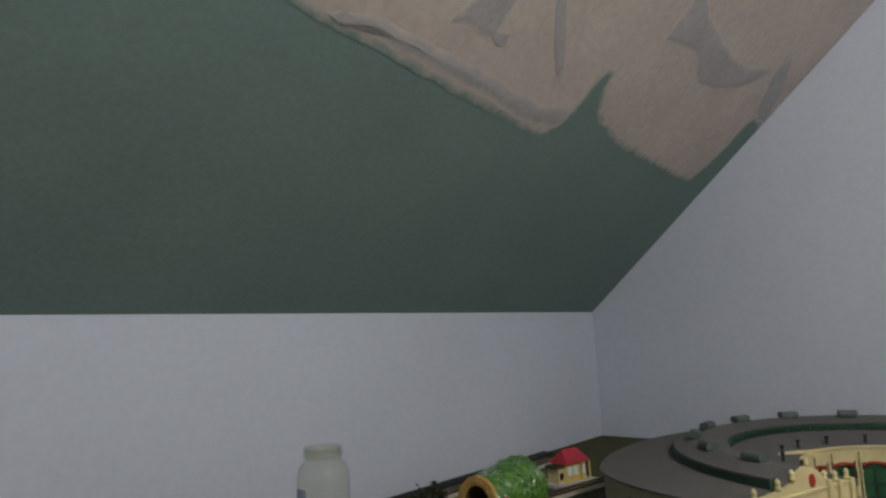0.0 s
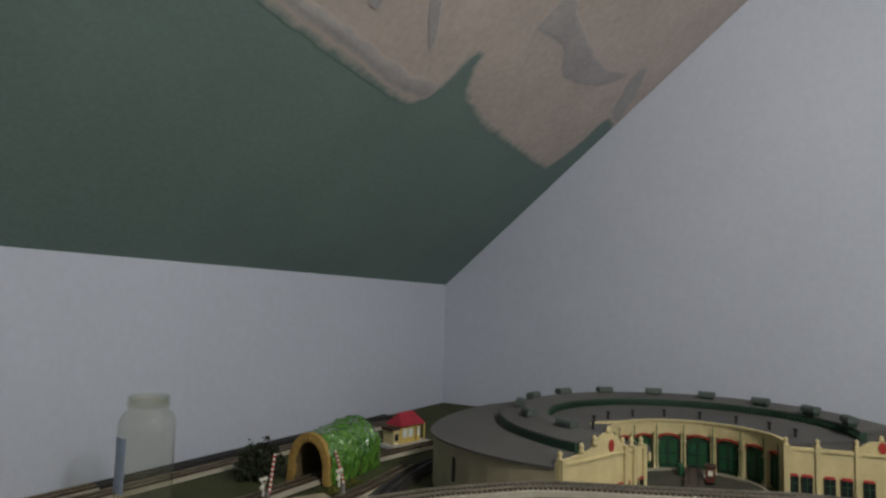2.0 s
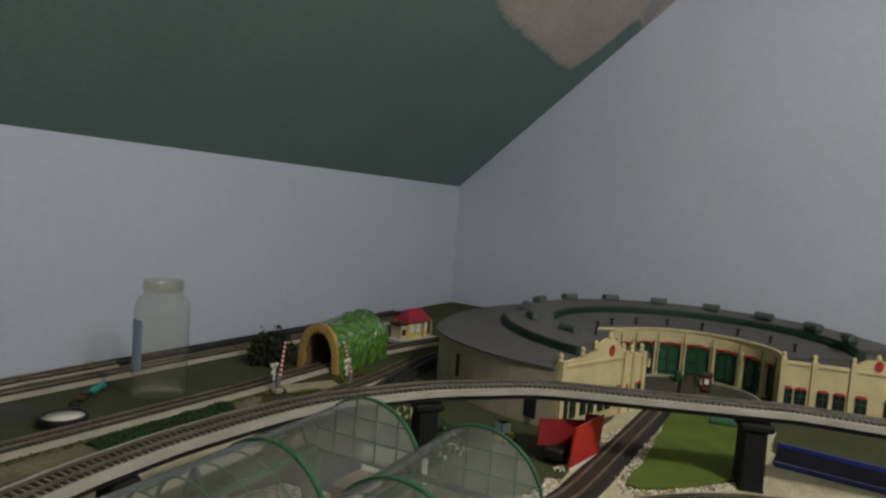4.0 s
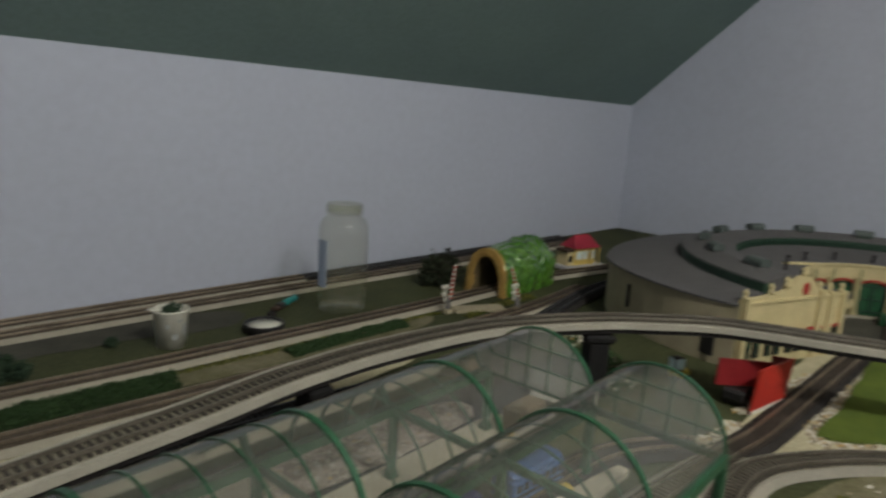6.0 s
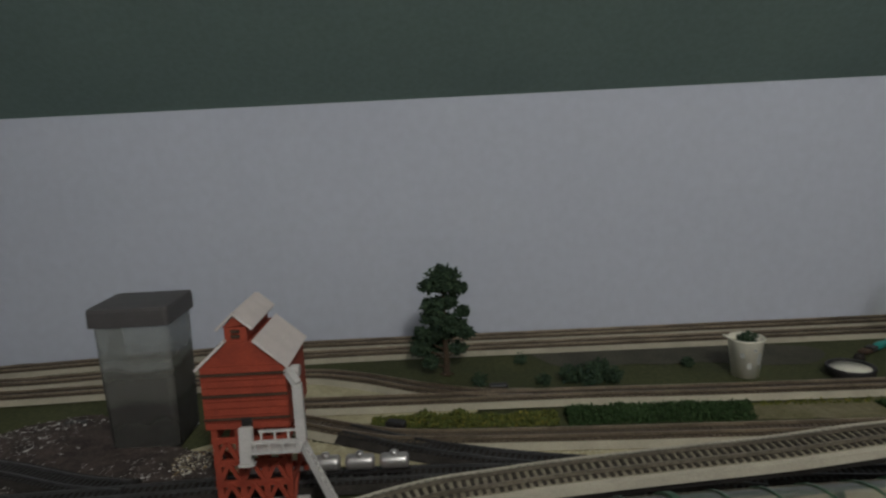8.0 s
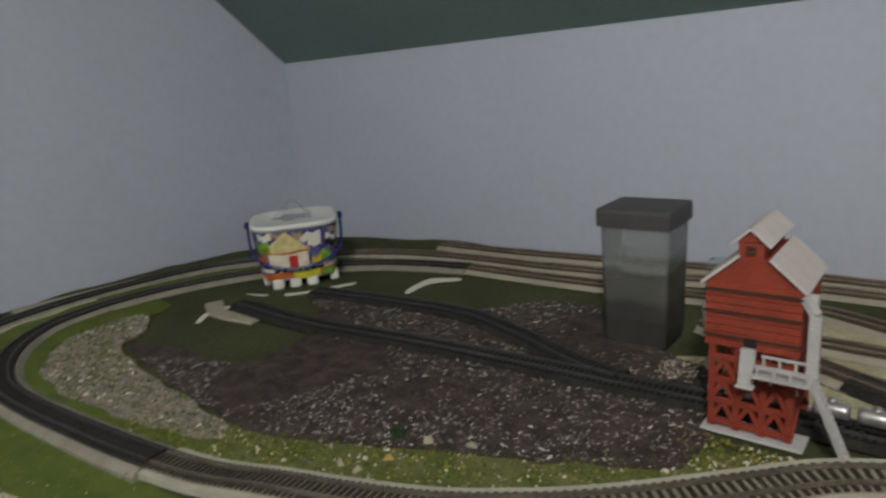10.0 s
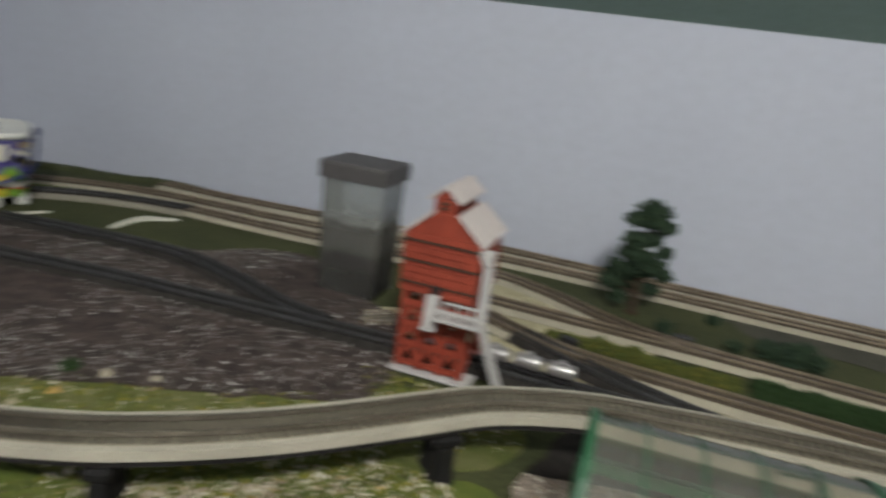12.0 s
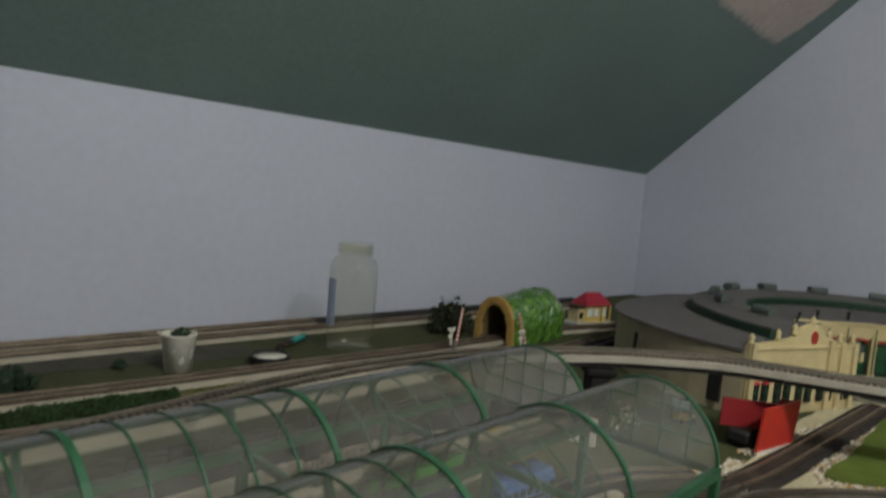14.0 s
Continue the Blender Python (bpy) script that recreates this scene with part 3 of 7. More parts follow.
skim("filler_patch", [(-0.162, -0.446), (0.131, -0.434), (0.437, -0.417), (0.479, -0.463), (0.379, -0.453), (0.091, -0.466), (-0.09, -0.467)], 0.0022, SOFTFILLER, "faint grey skim along the patch's edge", 0.006, 11, 0.014)
skim("filler_patch", [(0.046, -0.497), (0.074, -0.545), (0.150, -0.575), (0.155, -0.519), (0.199, -0.506), (0.11, -0.496)], 0.0022, SOFTFILLER, "soft grey filler smear on bare plaster", 0.005, 12, 0.014)
skim("filler_patch", [(1.376, -0.615), (1.30, -0.70), (1.207, -0.745), (1.180, -0.702), (1.288, -0.616)], 0.0022, SOFTFILLER, "soft grey filler smear on bare plaster", 0.005, 13, 0.012)

# ceiling lamp, round and flat
lamp = thing("ceiling_lamp", "round flat white ceiling lamp", "lamp", pose(LAMP[0], LAMP[1], TOP))
part("base", Mesh().lathe([(0.02, -0.0), (0.17, 0.0), (0.17, -0.03), (0.15, -0.035), (0.02, -0.035)], 32), WHITEPLASTIC, lamp)

# ---- the layout's board ----
# its back corner is cut round, clear of the walls
BOARD_EDGE = [(q.x, q.y) for q in smooth_line([(-0.98, -0.001, 0), (-1.12, -0.012, 0), (-1.3, -0.032, 0), (-1.48, -0.052, 0), (-1.68, -0.048, 0), (-1.80, -0.076, 0), (-1.92, -0.100, 0), (-2.01, -0.175, 0), (-2.07, -0.285, 0),
    (-2.105, -0.36, 0), (-2.14, -0.53, 0), (-2.135, -0.72, 0), (-2.145, -0.82, 0), (-2.165, -0.90, 0)], 0.02)]
m = Mesh().prism([(XL + 0.001, -0.955), (XL + 0.001, -1.180), (-0.5, -1.180), (-0.5, -2.2), (XR - 0.001, -2.2), (XR - 0.001, -0.001), *BOARD_EDGE], -0.018, 0.0)
solo("layout_board", m, BOARD, "dark olive green painted baseboard of the model railway", "baseboard", "structure")
table = thing("layout_frame", "plain wooden frame carrying the layout board", "table frame")
for x in (XL + 0.1, -1.2, -0.4, 0.5, XR - 0.1):
    for y in (-0.1, -1.08):
        part("leg", Mesh().box((x, y, (DOWN - 0.018) / 2), (0.06, 0.06, -DOWN - 0.018)), TIMBER, table)

# ---- ground cover ----
TURF_A = [(-0.80, -0.885), (-0.95, -0.88), (-1.047, -0.87), (-1.1613, -0.9316), (-1.2255, -0.961), (-1.291, -0.9774), (-1.3837, -0.9972), (-1.5548, -1.0114), (-1.6696, -1.0166), (-1.7922, -1.0116), (-1.8998, -0.9661), (-1.9915, -0.8704),
          (-2.0379, -0.7416), (-2.0263, -0.5667), (-1.95, -0.4), (-1.83, -0.275), (-1.72, -0.225), (-1.7, -0.245), (-1.83, -0.37), (-1.9185, -0.5123), (-1.9553, -0.6504), (-1.9462, -0.7598), (-1.8796, -0.8488), (-1.7731, -0.898), (-1.5691, -0.8903),
          (-1.3624, -0.8671), (-1.206, -0.8394), (-1.06, -0.82), (-0.95, -0.76), (-0.85, -0.69), (-0.79, -0.70)]
VERGE = [(-1.5378, -0.8797), (-1.4867, -0.8453), (-1.3993, -0.7963), (-1.2953, -0.7622), (-1.2075, -0.7175), (-1.1391, -0.7026), (-1.0758, -0.6636), (-0.992, -0.621), (-0.942, -0.575), (-0.88, -0.555), (-0.83, -0.565), (-0.80, -0.60),
         (-0.82, -0.65), (-0.90, -0.71), (-0.97, -0.77), (-1.06, -0.815), (-1.1847, -0.8289), (-1.3514, -0.8516), (-1.4349, -0.8732)]
patch("turf", [(-1.9233, -0.6082), (-1.9363, -0.7104), (-1.9137, -0.7841), (-1.849, -0.8433), (-1.7711, -0.8756), (-1.6707, -0.8845), (-1.5685, -0.8791), (-1.4655, -0.8696), (-1.3929, -0.8583), (-1.3707, -0.8212), (-1.462, -0.8022), (-1.6361, -0.8251), (-1.7759, -0.807), (-1.8376, -0.7085), (-1.8592, -0.6074)], 0.0030, GRASS,
      "green turf strip between the inner loop and the gravel", "turf", 0.006, 19)
VERGETURF = mat("pale_verge_turf", (0.165, 0.165, 0.070), 0.95, vary=0.45, scale=45, fine=500, bump=0.8, bscale=700, color2=(0.105, 0.125, 0.036), spec=0.1)
patch("turf", VERGE, 0.0022, VERGETURF, "bright green turf with weeds beside the viaduct", "turf", 0.006, 16)
patch("turf", TURF_A, 0.0025, GRASS, "bright green scatter turf between the loops", "turf", 0.008, 1)
COAL_EDGE = patch("coal_yard", [(-1.7508, -0.7416), (-1.6432, -0.705), (-1.53, -0.695), (-1.51, -0.60), (-1.59, -0.50), (-1.66, -0.45), (-1.57, -0.425), (-1.37, -0.375),
    (-1.29, -0.30), (-1.21, -0.285), (-1.14, -0.37), (-1.0, -0.41), (-0.97, -0.52), (-0.95, -0.58), (-0.98, -0.625), (-1.076, -0.675), (-1.18, -0.72), (-1.30, -0.77), (-1.375, -0.79), (-1.5, -0.78)],
    0.004, COAL, "black coal-strewn yard ground", "coal yard", 0.012, 2)
GRAVEL_EDGE = patch("gravel_bed", [(-1.7649, -0.8593), (-1.8631, -0.7733), (-1.8754, -0.6894), (-1.8237, -0.6634), (-1.7772, -0.6976), (-1.7269, -0.7562), (-1.5119, -0.7848), (-1.3901, -0.7982), (-1.3967, -0.8298), (-1.4952, -0.8495), (-1.6182, -0.8624)],
    0.0045, GRAVEL, "grey gravel bed beside the coal yard", "gravel", 0.012, 3)
patch("sand_ground", [(-1.02, -0.16), (-0.94, -0.165), (-0.80, -0.255), (-0.92, -0.258), (-1.05, -0.255)], 0.002, CREAM_BASE, "pale cream plaster ground between tracks", "ground cover", 0.006, 4)
patch("sand_ground", [(-1.0, -0.30), (-0.9, -0.295), (-0.7, -0.30), (-0.75, -0.345), (-0.86, -0.335), (-1.0, -0.31)], 0.002, CREAM_BASE, "pale cream plaster ground between tracks", "ground cover", 0.006, 5)
patch("sand_ground", [(-0.96, -0.36), (-0.86, -0.40), (-0.74, -0.45), (-0.88, -0.445), (-1.0, -0.44), (-1.06, -0.40)], 0.002, CREAM_BASE, "pale cream plaster ground between tracks", "ground cover", 0.006, 6)
patch("sand_ground", [(-0.74, -0.42), (-0.5, -0.425), (-0.2, -0.44), (0.0, -0.46), (-0.2, -0.50), (-0.5, -0.505), (-0.62, -0.45)], 0.002, CREAM_BASE, "pale cream plaster ground between tracks", "ground cover", 0.006, 7)
patch("dark_ground", [(-0.75, -0.50), (-0.4, -0.52), (0.0, -0.53), (0.1, -0.62), (0.0, -0.69), (-0.5, -0.69), (-0.78, -0.69)], 0.0022, DARKBED, "dark ground patch below the viaduct", "ground cover", 0.008, 8)
patch("asphalt_patch", [(-0.60, -0.10), (-0.3, -0.10), (-0.16, -0.13), (-0.2, -0.20), (-0.38, -0.175), (-0.56, -0.165)], 0.0007, WORNBOARD, "worn brown bare patch in the green", "ground cover", 0.01, 9)
patch("turf", [(-0.36, -0.33), (0.05, -0.33), (0.1, -0.36), (0.0, -0.385), (-0.36, -0.375)], 0.0015, DULLSAND, "dull green turf strip beside the track", "turf", 0.006, 10)
patch("rubble_ground", [(0.02, -0.885), (0.5, -0.86), (0.62, -0.93), (0.62, -1.09), (0.42, -1.12), (0.5, -1.3), (0.30, -1.35), (0.2, -1.07), (0.1, -0.97), (0.0, -0.95)], 0.0022, CREAM_BASE,
      "pale cream rubble ground by the roundhouse", "ground cover", 0.008, 11)
LAWN_EDGE = [(0.535, -0.937), (0.60, -1.06), (0.44, -1.075), (0.285, -1.08), (0.145, -0.96), (0.25, -0.953)]
m = Mesh().prism(ragged(LAWN_EDGE, 0.004, 0.015, 12), 0.0023, 0.0065)
solo("lawn", m, LAWN, "flat green lawn edged with cream rubble", "lawn", "structure")
patch("sand_ground", [(-0.1, -0.96), (0.08, -1.01), (0.14, -1.09), (0.2, -1.3), (0.1, -1.6), (-0.3, -1.6), (-0.45, -1.2), (-0.3, -1.03)], 0.0018, DULLSAND, "dull olive sandy ground inside the front loop", "ground cover", 0.01, 13)
# white paint dribbles on the green board
for pts in ([(-1.738, -0.632), (-1.765, -0.60), (-1.76, -0.560), (-1.73, -0.553), (-1.752, -0.567), (-1.752, -0.60), (-1.732, -0.625)], [(-1.49, -0.255), (-1.535, -0.285), (-1.53, -0.35), (-1.517, -0.36), (-1.517, -0.305), (-1.48, -0.265)],
            [(-1.722, -0.466), (-1.69, -0.43), (-1.655, -0.365), (-1.645, -0.37), (-1.675, -0.425), (-1.71, -0.47)], [(-1.79, -0.50), (-1.745, -0.485), (-1.755, -0.495)]):
    m = Mesh().prism(ragged(pts, 0.003, 0.006, 15), 0.0005, 0.0018)
    solo("paint_spill", m, WHITEPAPER, "dried cream paint dribble on green board", "paint", "structure")

# low dark green ridge along the walls
m = Mesh()
line = smooth_line([(-2.125, -0.78, 0), (-2.115, -0.62, 0), (-2.105, -0.50, 0), (-2.07, -0.36, 0), (-2.03, -0.27, 0), (-1.97, -0.18, 0), (-1.89, -0.125, 0), (-1.78, -0.100, 0), (-1.67, -0.072, 0), (-1.5, -0.066, 0), (-1.3, -0.040, 0), (-1.16, -0.026, 0)], 0.012)
cols = 7
for i, q in enumerate(line):
    a, b = line[max(0, i - 1)], line[min(len(line) - 1, i + 1)]
    d = (b - a).normalized()
    taper = min(1, i / 8, (len(line) - 1 - i) / 30)
    for k in range(cols):
        u = (k / (cols - 1) - 0.5) * 2
        h = (1 - u * u) * (0.006 + 0.007 * noise.noise(Vector((q.x * 16, q.y * 16, k * 0.3)))) * taper
        w = 0.024 * u * (0.4 + 0.6 * taper)
        m.v.append((max(XL + 0.002, q.x - d.y * w), min(-0.002, q.y + d.x * w), max(0.0005, h)))
for i in range(len(line) - 1):
    for k in range(cols - 1):
        m.f.append((i * cols + k, i * cols + k + 1, (i + 1) * cols + k + 1, (i + 1) * cols + k))
solo("hill_ridge", m, BOARD, "low lumpy dark green ridge along the wall", "ridge", "structure", smooth=True)


# ---- railway tracks ----
LINES = {}


def railway(key, pts, label, bed="foam", dark=False, deck=None, pieces=False, step=0.0072, worn=True):
    """One track: bed, sleepers and two rails along a line; with a deck where it is carried on piers."""
    lift = 0.00025 * len(LINES)
    line = [q + Vector((0, 0, lift)) for q in smooth_line(pts, step)]
    LINES[key] = line
    track = thing("railway_track", label, "railway track", group="tracks of the layout")
    base = 0.0
    if deck:
        m = Mesh().sweep(line, [(-0.0238, 0.0), (0.0238, 0.0), (0.0243, -0.0075), (-0.0243, -0.0075)])
        part("deck", m, DECKTAN, track, "smooth pale grey viaduct deck")
        part("bed_top", Mesh().sweep(line, [(-0.0172, 0.0005), (0.0172, 0.0005), (0.0178, -0.0004), (-0.0178, -0.0004)]), TRACKGREY, track, "weathered grey-brown strip under the sleepers")
        part("girder", Mesh().sweep(line, [(-0.020, -0.0075), (0.020, -0.0075), (0.020, -0.0145), (-0.020, -0.0145)]), BLACK, track, "black girder under the deck")
    elif bed == "foam":
        base = 0.006
        m = Mesh().sweep(line, [(-0.0195, 0.0062), (0.0195, 0.0062), (0.0275, 0.0004), (-0.0275, 0.0004)])
        part("roadbed", m, ROADBED if worn else ROADGREY, track, "pale tan foam roadbed")
        part("bed_top", Mesh().sweep(line, [(-0.0168, 0.0068), (0.0168, 0.0068), (0.0178, 0.0060), (-0.0178, 0.0060)]), TRACKBROWN if worn else TRACKGREY, track, "weathered brown ballast strip")
    elif bed == "dark":
        base = 0.005
        m = Mesh().sweep(line, [(-0.018, 0.0065), (0.018, 0.0065), (0.026, 0.0006), (-0.026, 0.0006)])
        part("roadbed", m, DARKBED, track, "black ballast bed")
    elif bed == "filled":
        base = 0.006
        part("roadbed", Mesh().sweep(line, [(-0.0195, 0.0062), (0.0195, 0.0062), (0.0275, 0.0004), (0.0275, -0.006), (-0.0275, -0.006), (-0.0275, 0.0004)]), ROADGREY, track, "grey foam roadbed")
        part("ballast", Mesh().sweep(line, [(-0.0156, 0.0088), (0.0156, 0.0088), (0.0175, 0.0062), (-0.0175, 0.0062)]), DARKBED, track, "dark fill between the rails")
    tie = BLACKSLEEPER if dark else SLEEPER if worn else DARKSLEEPER
    joined, shared, count = Mesh(), None, 0
    for i, q in enumerate(line):
        a, b = line[max(0, i - 1)], line[min(len(line) - 1, i + 1)]
        d = b - a
        yaw = math.atan2(d.y, d.x)
        if pieces and count < 290 and pieces[0] < q.x < pieces[1]:
            if shared is None:
                shared = Mesh().box((0, 0, 0), (0.0032, 0.0325, 0.0022)).data("sleeper", tie)
            ob = new("sleeper", shared)
            ob.parent = track
            ob.matrix_local = pose(q.x, q.y, q.z + base + 0.0010, 0, 0, math.degrees(yaw) + random.uniform(-1.5, 1.5))
            count += 1
        else:
            joined.box((q.x, q.y, q.z + base + 0.0010), (0.0032, 0.0325, 0.0022), Matrix.Rotation(yaw, 3, "Z"))
    if joined.v:
        tagged(part("sleeper", joined, tie, track), kind="stuff")
    for side in (-1, 1):
        u = side * 0.0094
        h = base + 0.0021
        m = Mesh().sweep(line[:: 2] + [line[-1]], [(u - 0.0013, h), (u + 0.0013, h), (u + 0.0009, h + 0.0030), (u - 0.0009, h + 0.0030)])
        part("rail", m, BLACKRAIL if dark or bed == "filled" else RAIL if worn else DULLRAIL, track)
    return track


def flat(*pts):
    return [(x, y, 0.0) for x, y in pts]


railway("rear_a", flat((-1.66, -0.090), (-1.48, -0.082), (-1.3, -0.060), (-1.12, -0.034), (-0.98, -0.022), (-0.5, -0.021), (0.05, -0.021)), "weathered rear track at the foot of the wall")
railway("rear_a2", flat((0.052, -0.021), (0.5, -0.021), (1.0, -0.021)), "black track at the foot of the wall", bed="dark", dark=True)
railway("rear_b", flat((0.9, -0.09), (0.4, -0.085), (0.0, -0.079), (-0.5, -0.076), (-0.9, -0.077), (-1.05, -0.090), (-1.2, -0.118), (-1.36, -0.142), (-1.5, -0.150), (-1.62, -0.164), (-1.72, -0.190), (-1.82, -0.238), (-1.94, -0.325)),
        "rear main track on grey roadbed")
railway("outer", flat((-1.94, -0.325), (-2.02, -0.44), (-2.0558, -0.5778), (-2.0633, -0.7224), (-2.0384, -0.8439), (-1.9729, -0.9393), (-1.8824, -0.9979), (-1.7732, -1.0322), (-1.6294, -1.032), (-1.4943, -1.0234)),
        "outer loop track with dark filled bed", bed="filled")
railway("outer_b", flat((-1.4943, -1.0234), (-1.3793, -1.0161), (-1.274, -1.0014), (-1.2167, -0.9829), (-1.1608, -0.9596), (-1.0854, -0.9231), (-0.98, -0.897), (-0.8, -0.892), (-0.5, -0.892), (-0.2, -0.885), (0.02, -0.90)),
        "station track running on from the outer loop", pieces=(-1.4108, -0.8015), worn=False)
railway("yard_lead", flat((0.022, -0.90), (0.1, -0.908), (0.3, -0.912), (0.56, -0.915)), "dark track running to the turntable", bed="dark")
railway("outer_c", flat((-1.4734, -1.022), (-1.3793, -1.0159), (-1.2953, -1.0084), (-1.2109, -1.0008), (-1.1228, -0.9921), (-1.0, -0.993), (-0.85, -1.010), (-0.7, -1.022), (-0.4, -1.0), (-0.2, -0.955), (-0.03, -0.93), (0.075, -0.972), (0.165, -1.05), (0.225, -1.15), (0.265, -1.25), (0.29, -1.5)),
        "front track curving out of the turnout", worn=False)
railway("inner_rear", flat((-0.62, -0.285), (-0.70, -0.273), (-0.775, -0.243), (-0.86, -0.198), (-0.95, -0.170), (-1.1, -0.183), (-1.32, -0.201), (-1.5, -0.2075)), "weathered rear part of the inner loop track")
railway("inner", flat((-1.502, -0.208), (-1.6, -0.23), (-1.7, -0.27), (-1.84, -0.37), (-1.9285, -0.5124),
                     (-1.9652, -0.6505), (-1.9555, -0.755), (-1.9303, -0.8013), (-1.8891, -0.8428), (-1.8416, -0.8735), (-1.7829, -0.8972), (-1.718, -0.9086)) + [(-1.6212, -0.9064, 0.0008), (-1.5183, -0.8979, 0.0030), (-1.4356, -0.8897, 0.0048), (-1.3734, -0.8822, 0.0063)], "inner loop track with dark filled bed", bed="filled")
DECK = ((-1.76, 0.0062), (-1.5, 0.008), (-1.38, 0.012), (-1.3, 0.018), (-1.2, 0.034), (-1.1, 0.050), (-1.03, 0.060), (-0.85, 0.062), (0.25, 0.108), (0.5, 0.112))


def deck_z(x):
    """Height of the viaduct's deck, climbing slowly to the roundhouse."""
    for (xa, za), (xb, zb) in zip(DECK, DECK[1:]):
        if x <= xb:
            return za + (zb - za) * max(0.0, (x - xa) / (xb - xa))
    return DECK[-1][1]


VIADUCT = [(-1.3703, -0.8819), (-1.3006, -0.8725), (-1.217, -0.8591), (-1.1425, -0.8492), (-1.0872, -0.8396), (-1.046, -0.829), (-1.012, -0.812), (-0.985, -0.794),
           (-0.960, -0.775), (-0.934, -0.753), (-0.905, -0.726), (-0.872, -0.694), (-0.835, -0.660), (-0.790, -0.637), (-0.742, -0.621), (-0.69, -0.614), (-0.64, -0.608), (-0.545, -0.602), (-0.45, -0.597), (-0.365, -0.588),
           (-0.31, -0.587), (-0.245, -0.590), (-0.135, -0.608), (-0.055, -0.636), (0.045, -0.699), (0.10, -0.751), (0.160, -0.823), (0.212, -0.950), (0.263, -1.077), (0.293, -1.16), (0.32, -1.4), (0.31, -1.7)]
VIADUCT = [(x, y, deck_z(x)) for x, y in VIADUCT]
railway("viaduct", VIADUCT, "raised single track on a pale grey viaduct deck", deck=True, pieces=(-1.32, -0.28), worn=False)
railway("front", flat((-1.05, -0.279), (-0.92, -0.285), (-0.7, -0.288), (-0.55, -0.290), (-0.4, -0.297), (-0.1, -0.304), (0.1, -0.308), (0.23, -0.306), (0.32, -0.304), (0.45, -0.292), (0.65, -0.32), (0.9, -0.36), (1.2, -0.38)),
        "main track passing the hedges and the tunnel")
railway("hedge", flat((-1.04, -0.286), (-0.917, -0.343), (-0.84, -0.378), (-0.77, -0.397), (-0.6, -0.4075), (-0.4, -0.415), (-0.2, -0.422), (0.1, -0.435), (0.3, -0.43), (0.5, -0.405)), "track beside the weedy verge")
railway("spur", flat((-0.86, -0.371), (-0.77, -0.419), (-0.70, -0.447), (-0.62, -0.470), (-0.45, -0.505), (-0.2, -0.53), (0.02, -0.56), (0.2, -0.5), (0.5, -0.43), (0.8, -0.42)), "black spur dropping under the viaduct", bed="dark", dark=True)
railway("yard_a", flat((-1.735, -0.548), (-1.55, -0.549), (-1.36, -0.523), (-1.2, -0.508), (-1.065, -0.497), (-0.98, -0.490), (-0.86, -0.484), (-0.72, -0.484), (-0.6, -0.494), (-0.5, -0.508), (-0.42, -0.532)),
        "black coal yard track", bed="dark", dark=True)
railway("yard_b", flat((-1.665, -0.44), (-1.515, -0.417), (-1.36, -0.405), (-1.24, -0.435), (-1.14, -0.472), (-1.07, -0.488)), "black coal yard siding", bed="dark", dark=True)
# raw roadbed stub at the end of the yard track
m = Mesh().sweep(smooth_line(flat((-1.80, -0.56), (-1.74, -0.585), (-1.64, -0.575)), 0.01), [(-0.014, 0.004), (0.014, 0.004), (0.016, 0.0006), (-0.016, 0.0006)])
solo("roadbed_stub", m, ROADBED, "bare pale roadbed strip", "roadbed", "structure")

# ---- viaduct piers ----
def pier(x, y, yaw, height, wide=0.034, deep=0.028):
    p = thing("viaduct_pier", "black plastic pier with a flared cap", "pier", pose(x, y, 0, 0, 0, yaw), group="viaduct piers")
    part("shaft", Mesh().box((0, 0, height / 2 - 0.005), (deep, wide, height - 0.011), taper=0.94, bev=0.002), PIERBLACK, p)
    part("cap", Mesh().box((0, 0, height - 0.0055), (deep * 1.45, wide * 1.1, 0.011), bev=0.003), PIERBLACK, p)
    part("foot", Mesh().box((0, 0, 0.003), (deep * 1.06, wide * 1.04, 0.005), bev=0.001), PIERBLACK, p)


for x, y, yaw, w, deep in ((-1.046, -0.829, 22, 0.036, 0.014), (-0.858, -0.681, 40, 0.034, 0.018), (-0.583, -0.604, 5, 0.034, 0.02), (-0.318, -0.587, 2, 0.036, 0.02), (0.050, -0.703, -43, 0.040, 0.028), (0.266, -1.085, -73, 0.046, 0.03)):
    pier(x, y, yaw, deck_z(x) - 0.0157, w, deep)


# ---- roundhouse ----
RO = Vector((0.71, -0.94, 0.0))
A0, A1, R_IN, R_OUT = -79.0, 161.0, 0.162, 0.504
S0, STALLS = -72.7, 10
WALLTOP = 0.098


def polar(r, deg, z):
    if deg > 95 and r > 0.39:
        r += (r - 0.39) / 0.114 * (0.016 * min(1.0, (deg - 95) / 25) - 0.082 * (max(0.0, deg - 124) / 37) ** 1.3)
    a = radians(deg)
    return (RO.x + r * math.cos(a), RO.y + r * math.sin(a), z)


def ring(m, profile, a0, a1, n, closed=True):
    """A section of (radius, z) turned from a0 to a1 degrees about the turntable."""
    k = len(profile)
    o = len(m.v)
    for i in range(n + 1):
        a = a0 + (a1 - a0) * i / n
        m.v += [polar(r, a, z) for r, z in profile]
    for i in range(n):
        for j in range(k if closed else k - 1):
            m.f.append((o + i * k + j, o + i * k + (j + 1) % k, o + (i + 1) * k + (j + 1) % k, o + (i + 1) * k + j))
    if closed:
        m.f += [tuple(o + j for j in range(k)), tuple(o + n * k + k - 1 - j for j in range(k))]
    return m


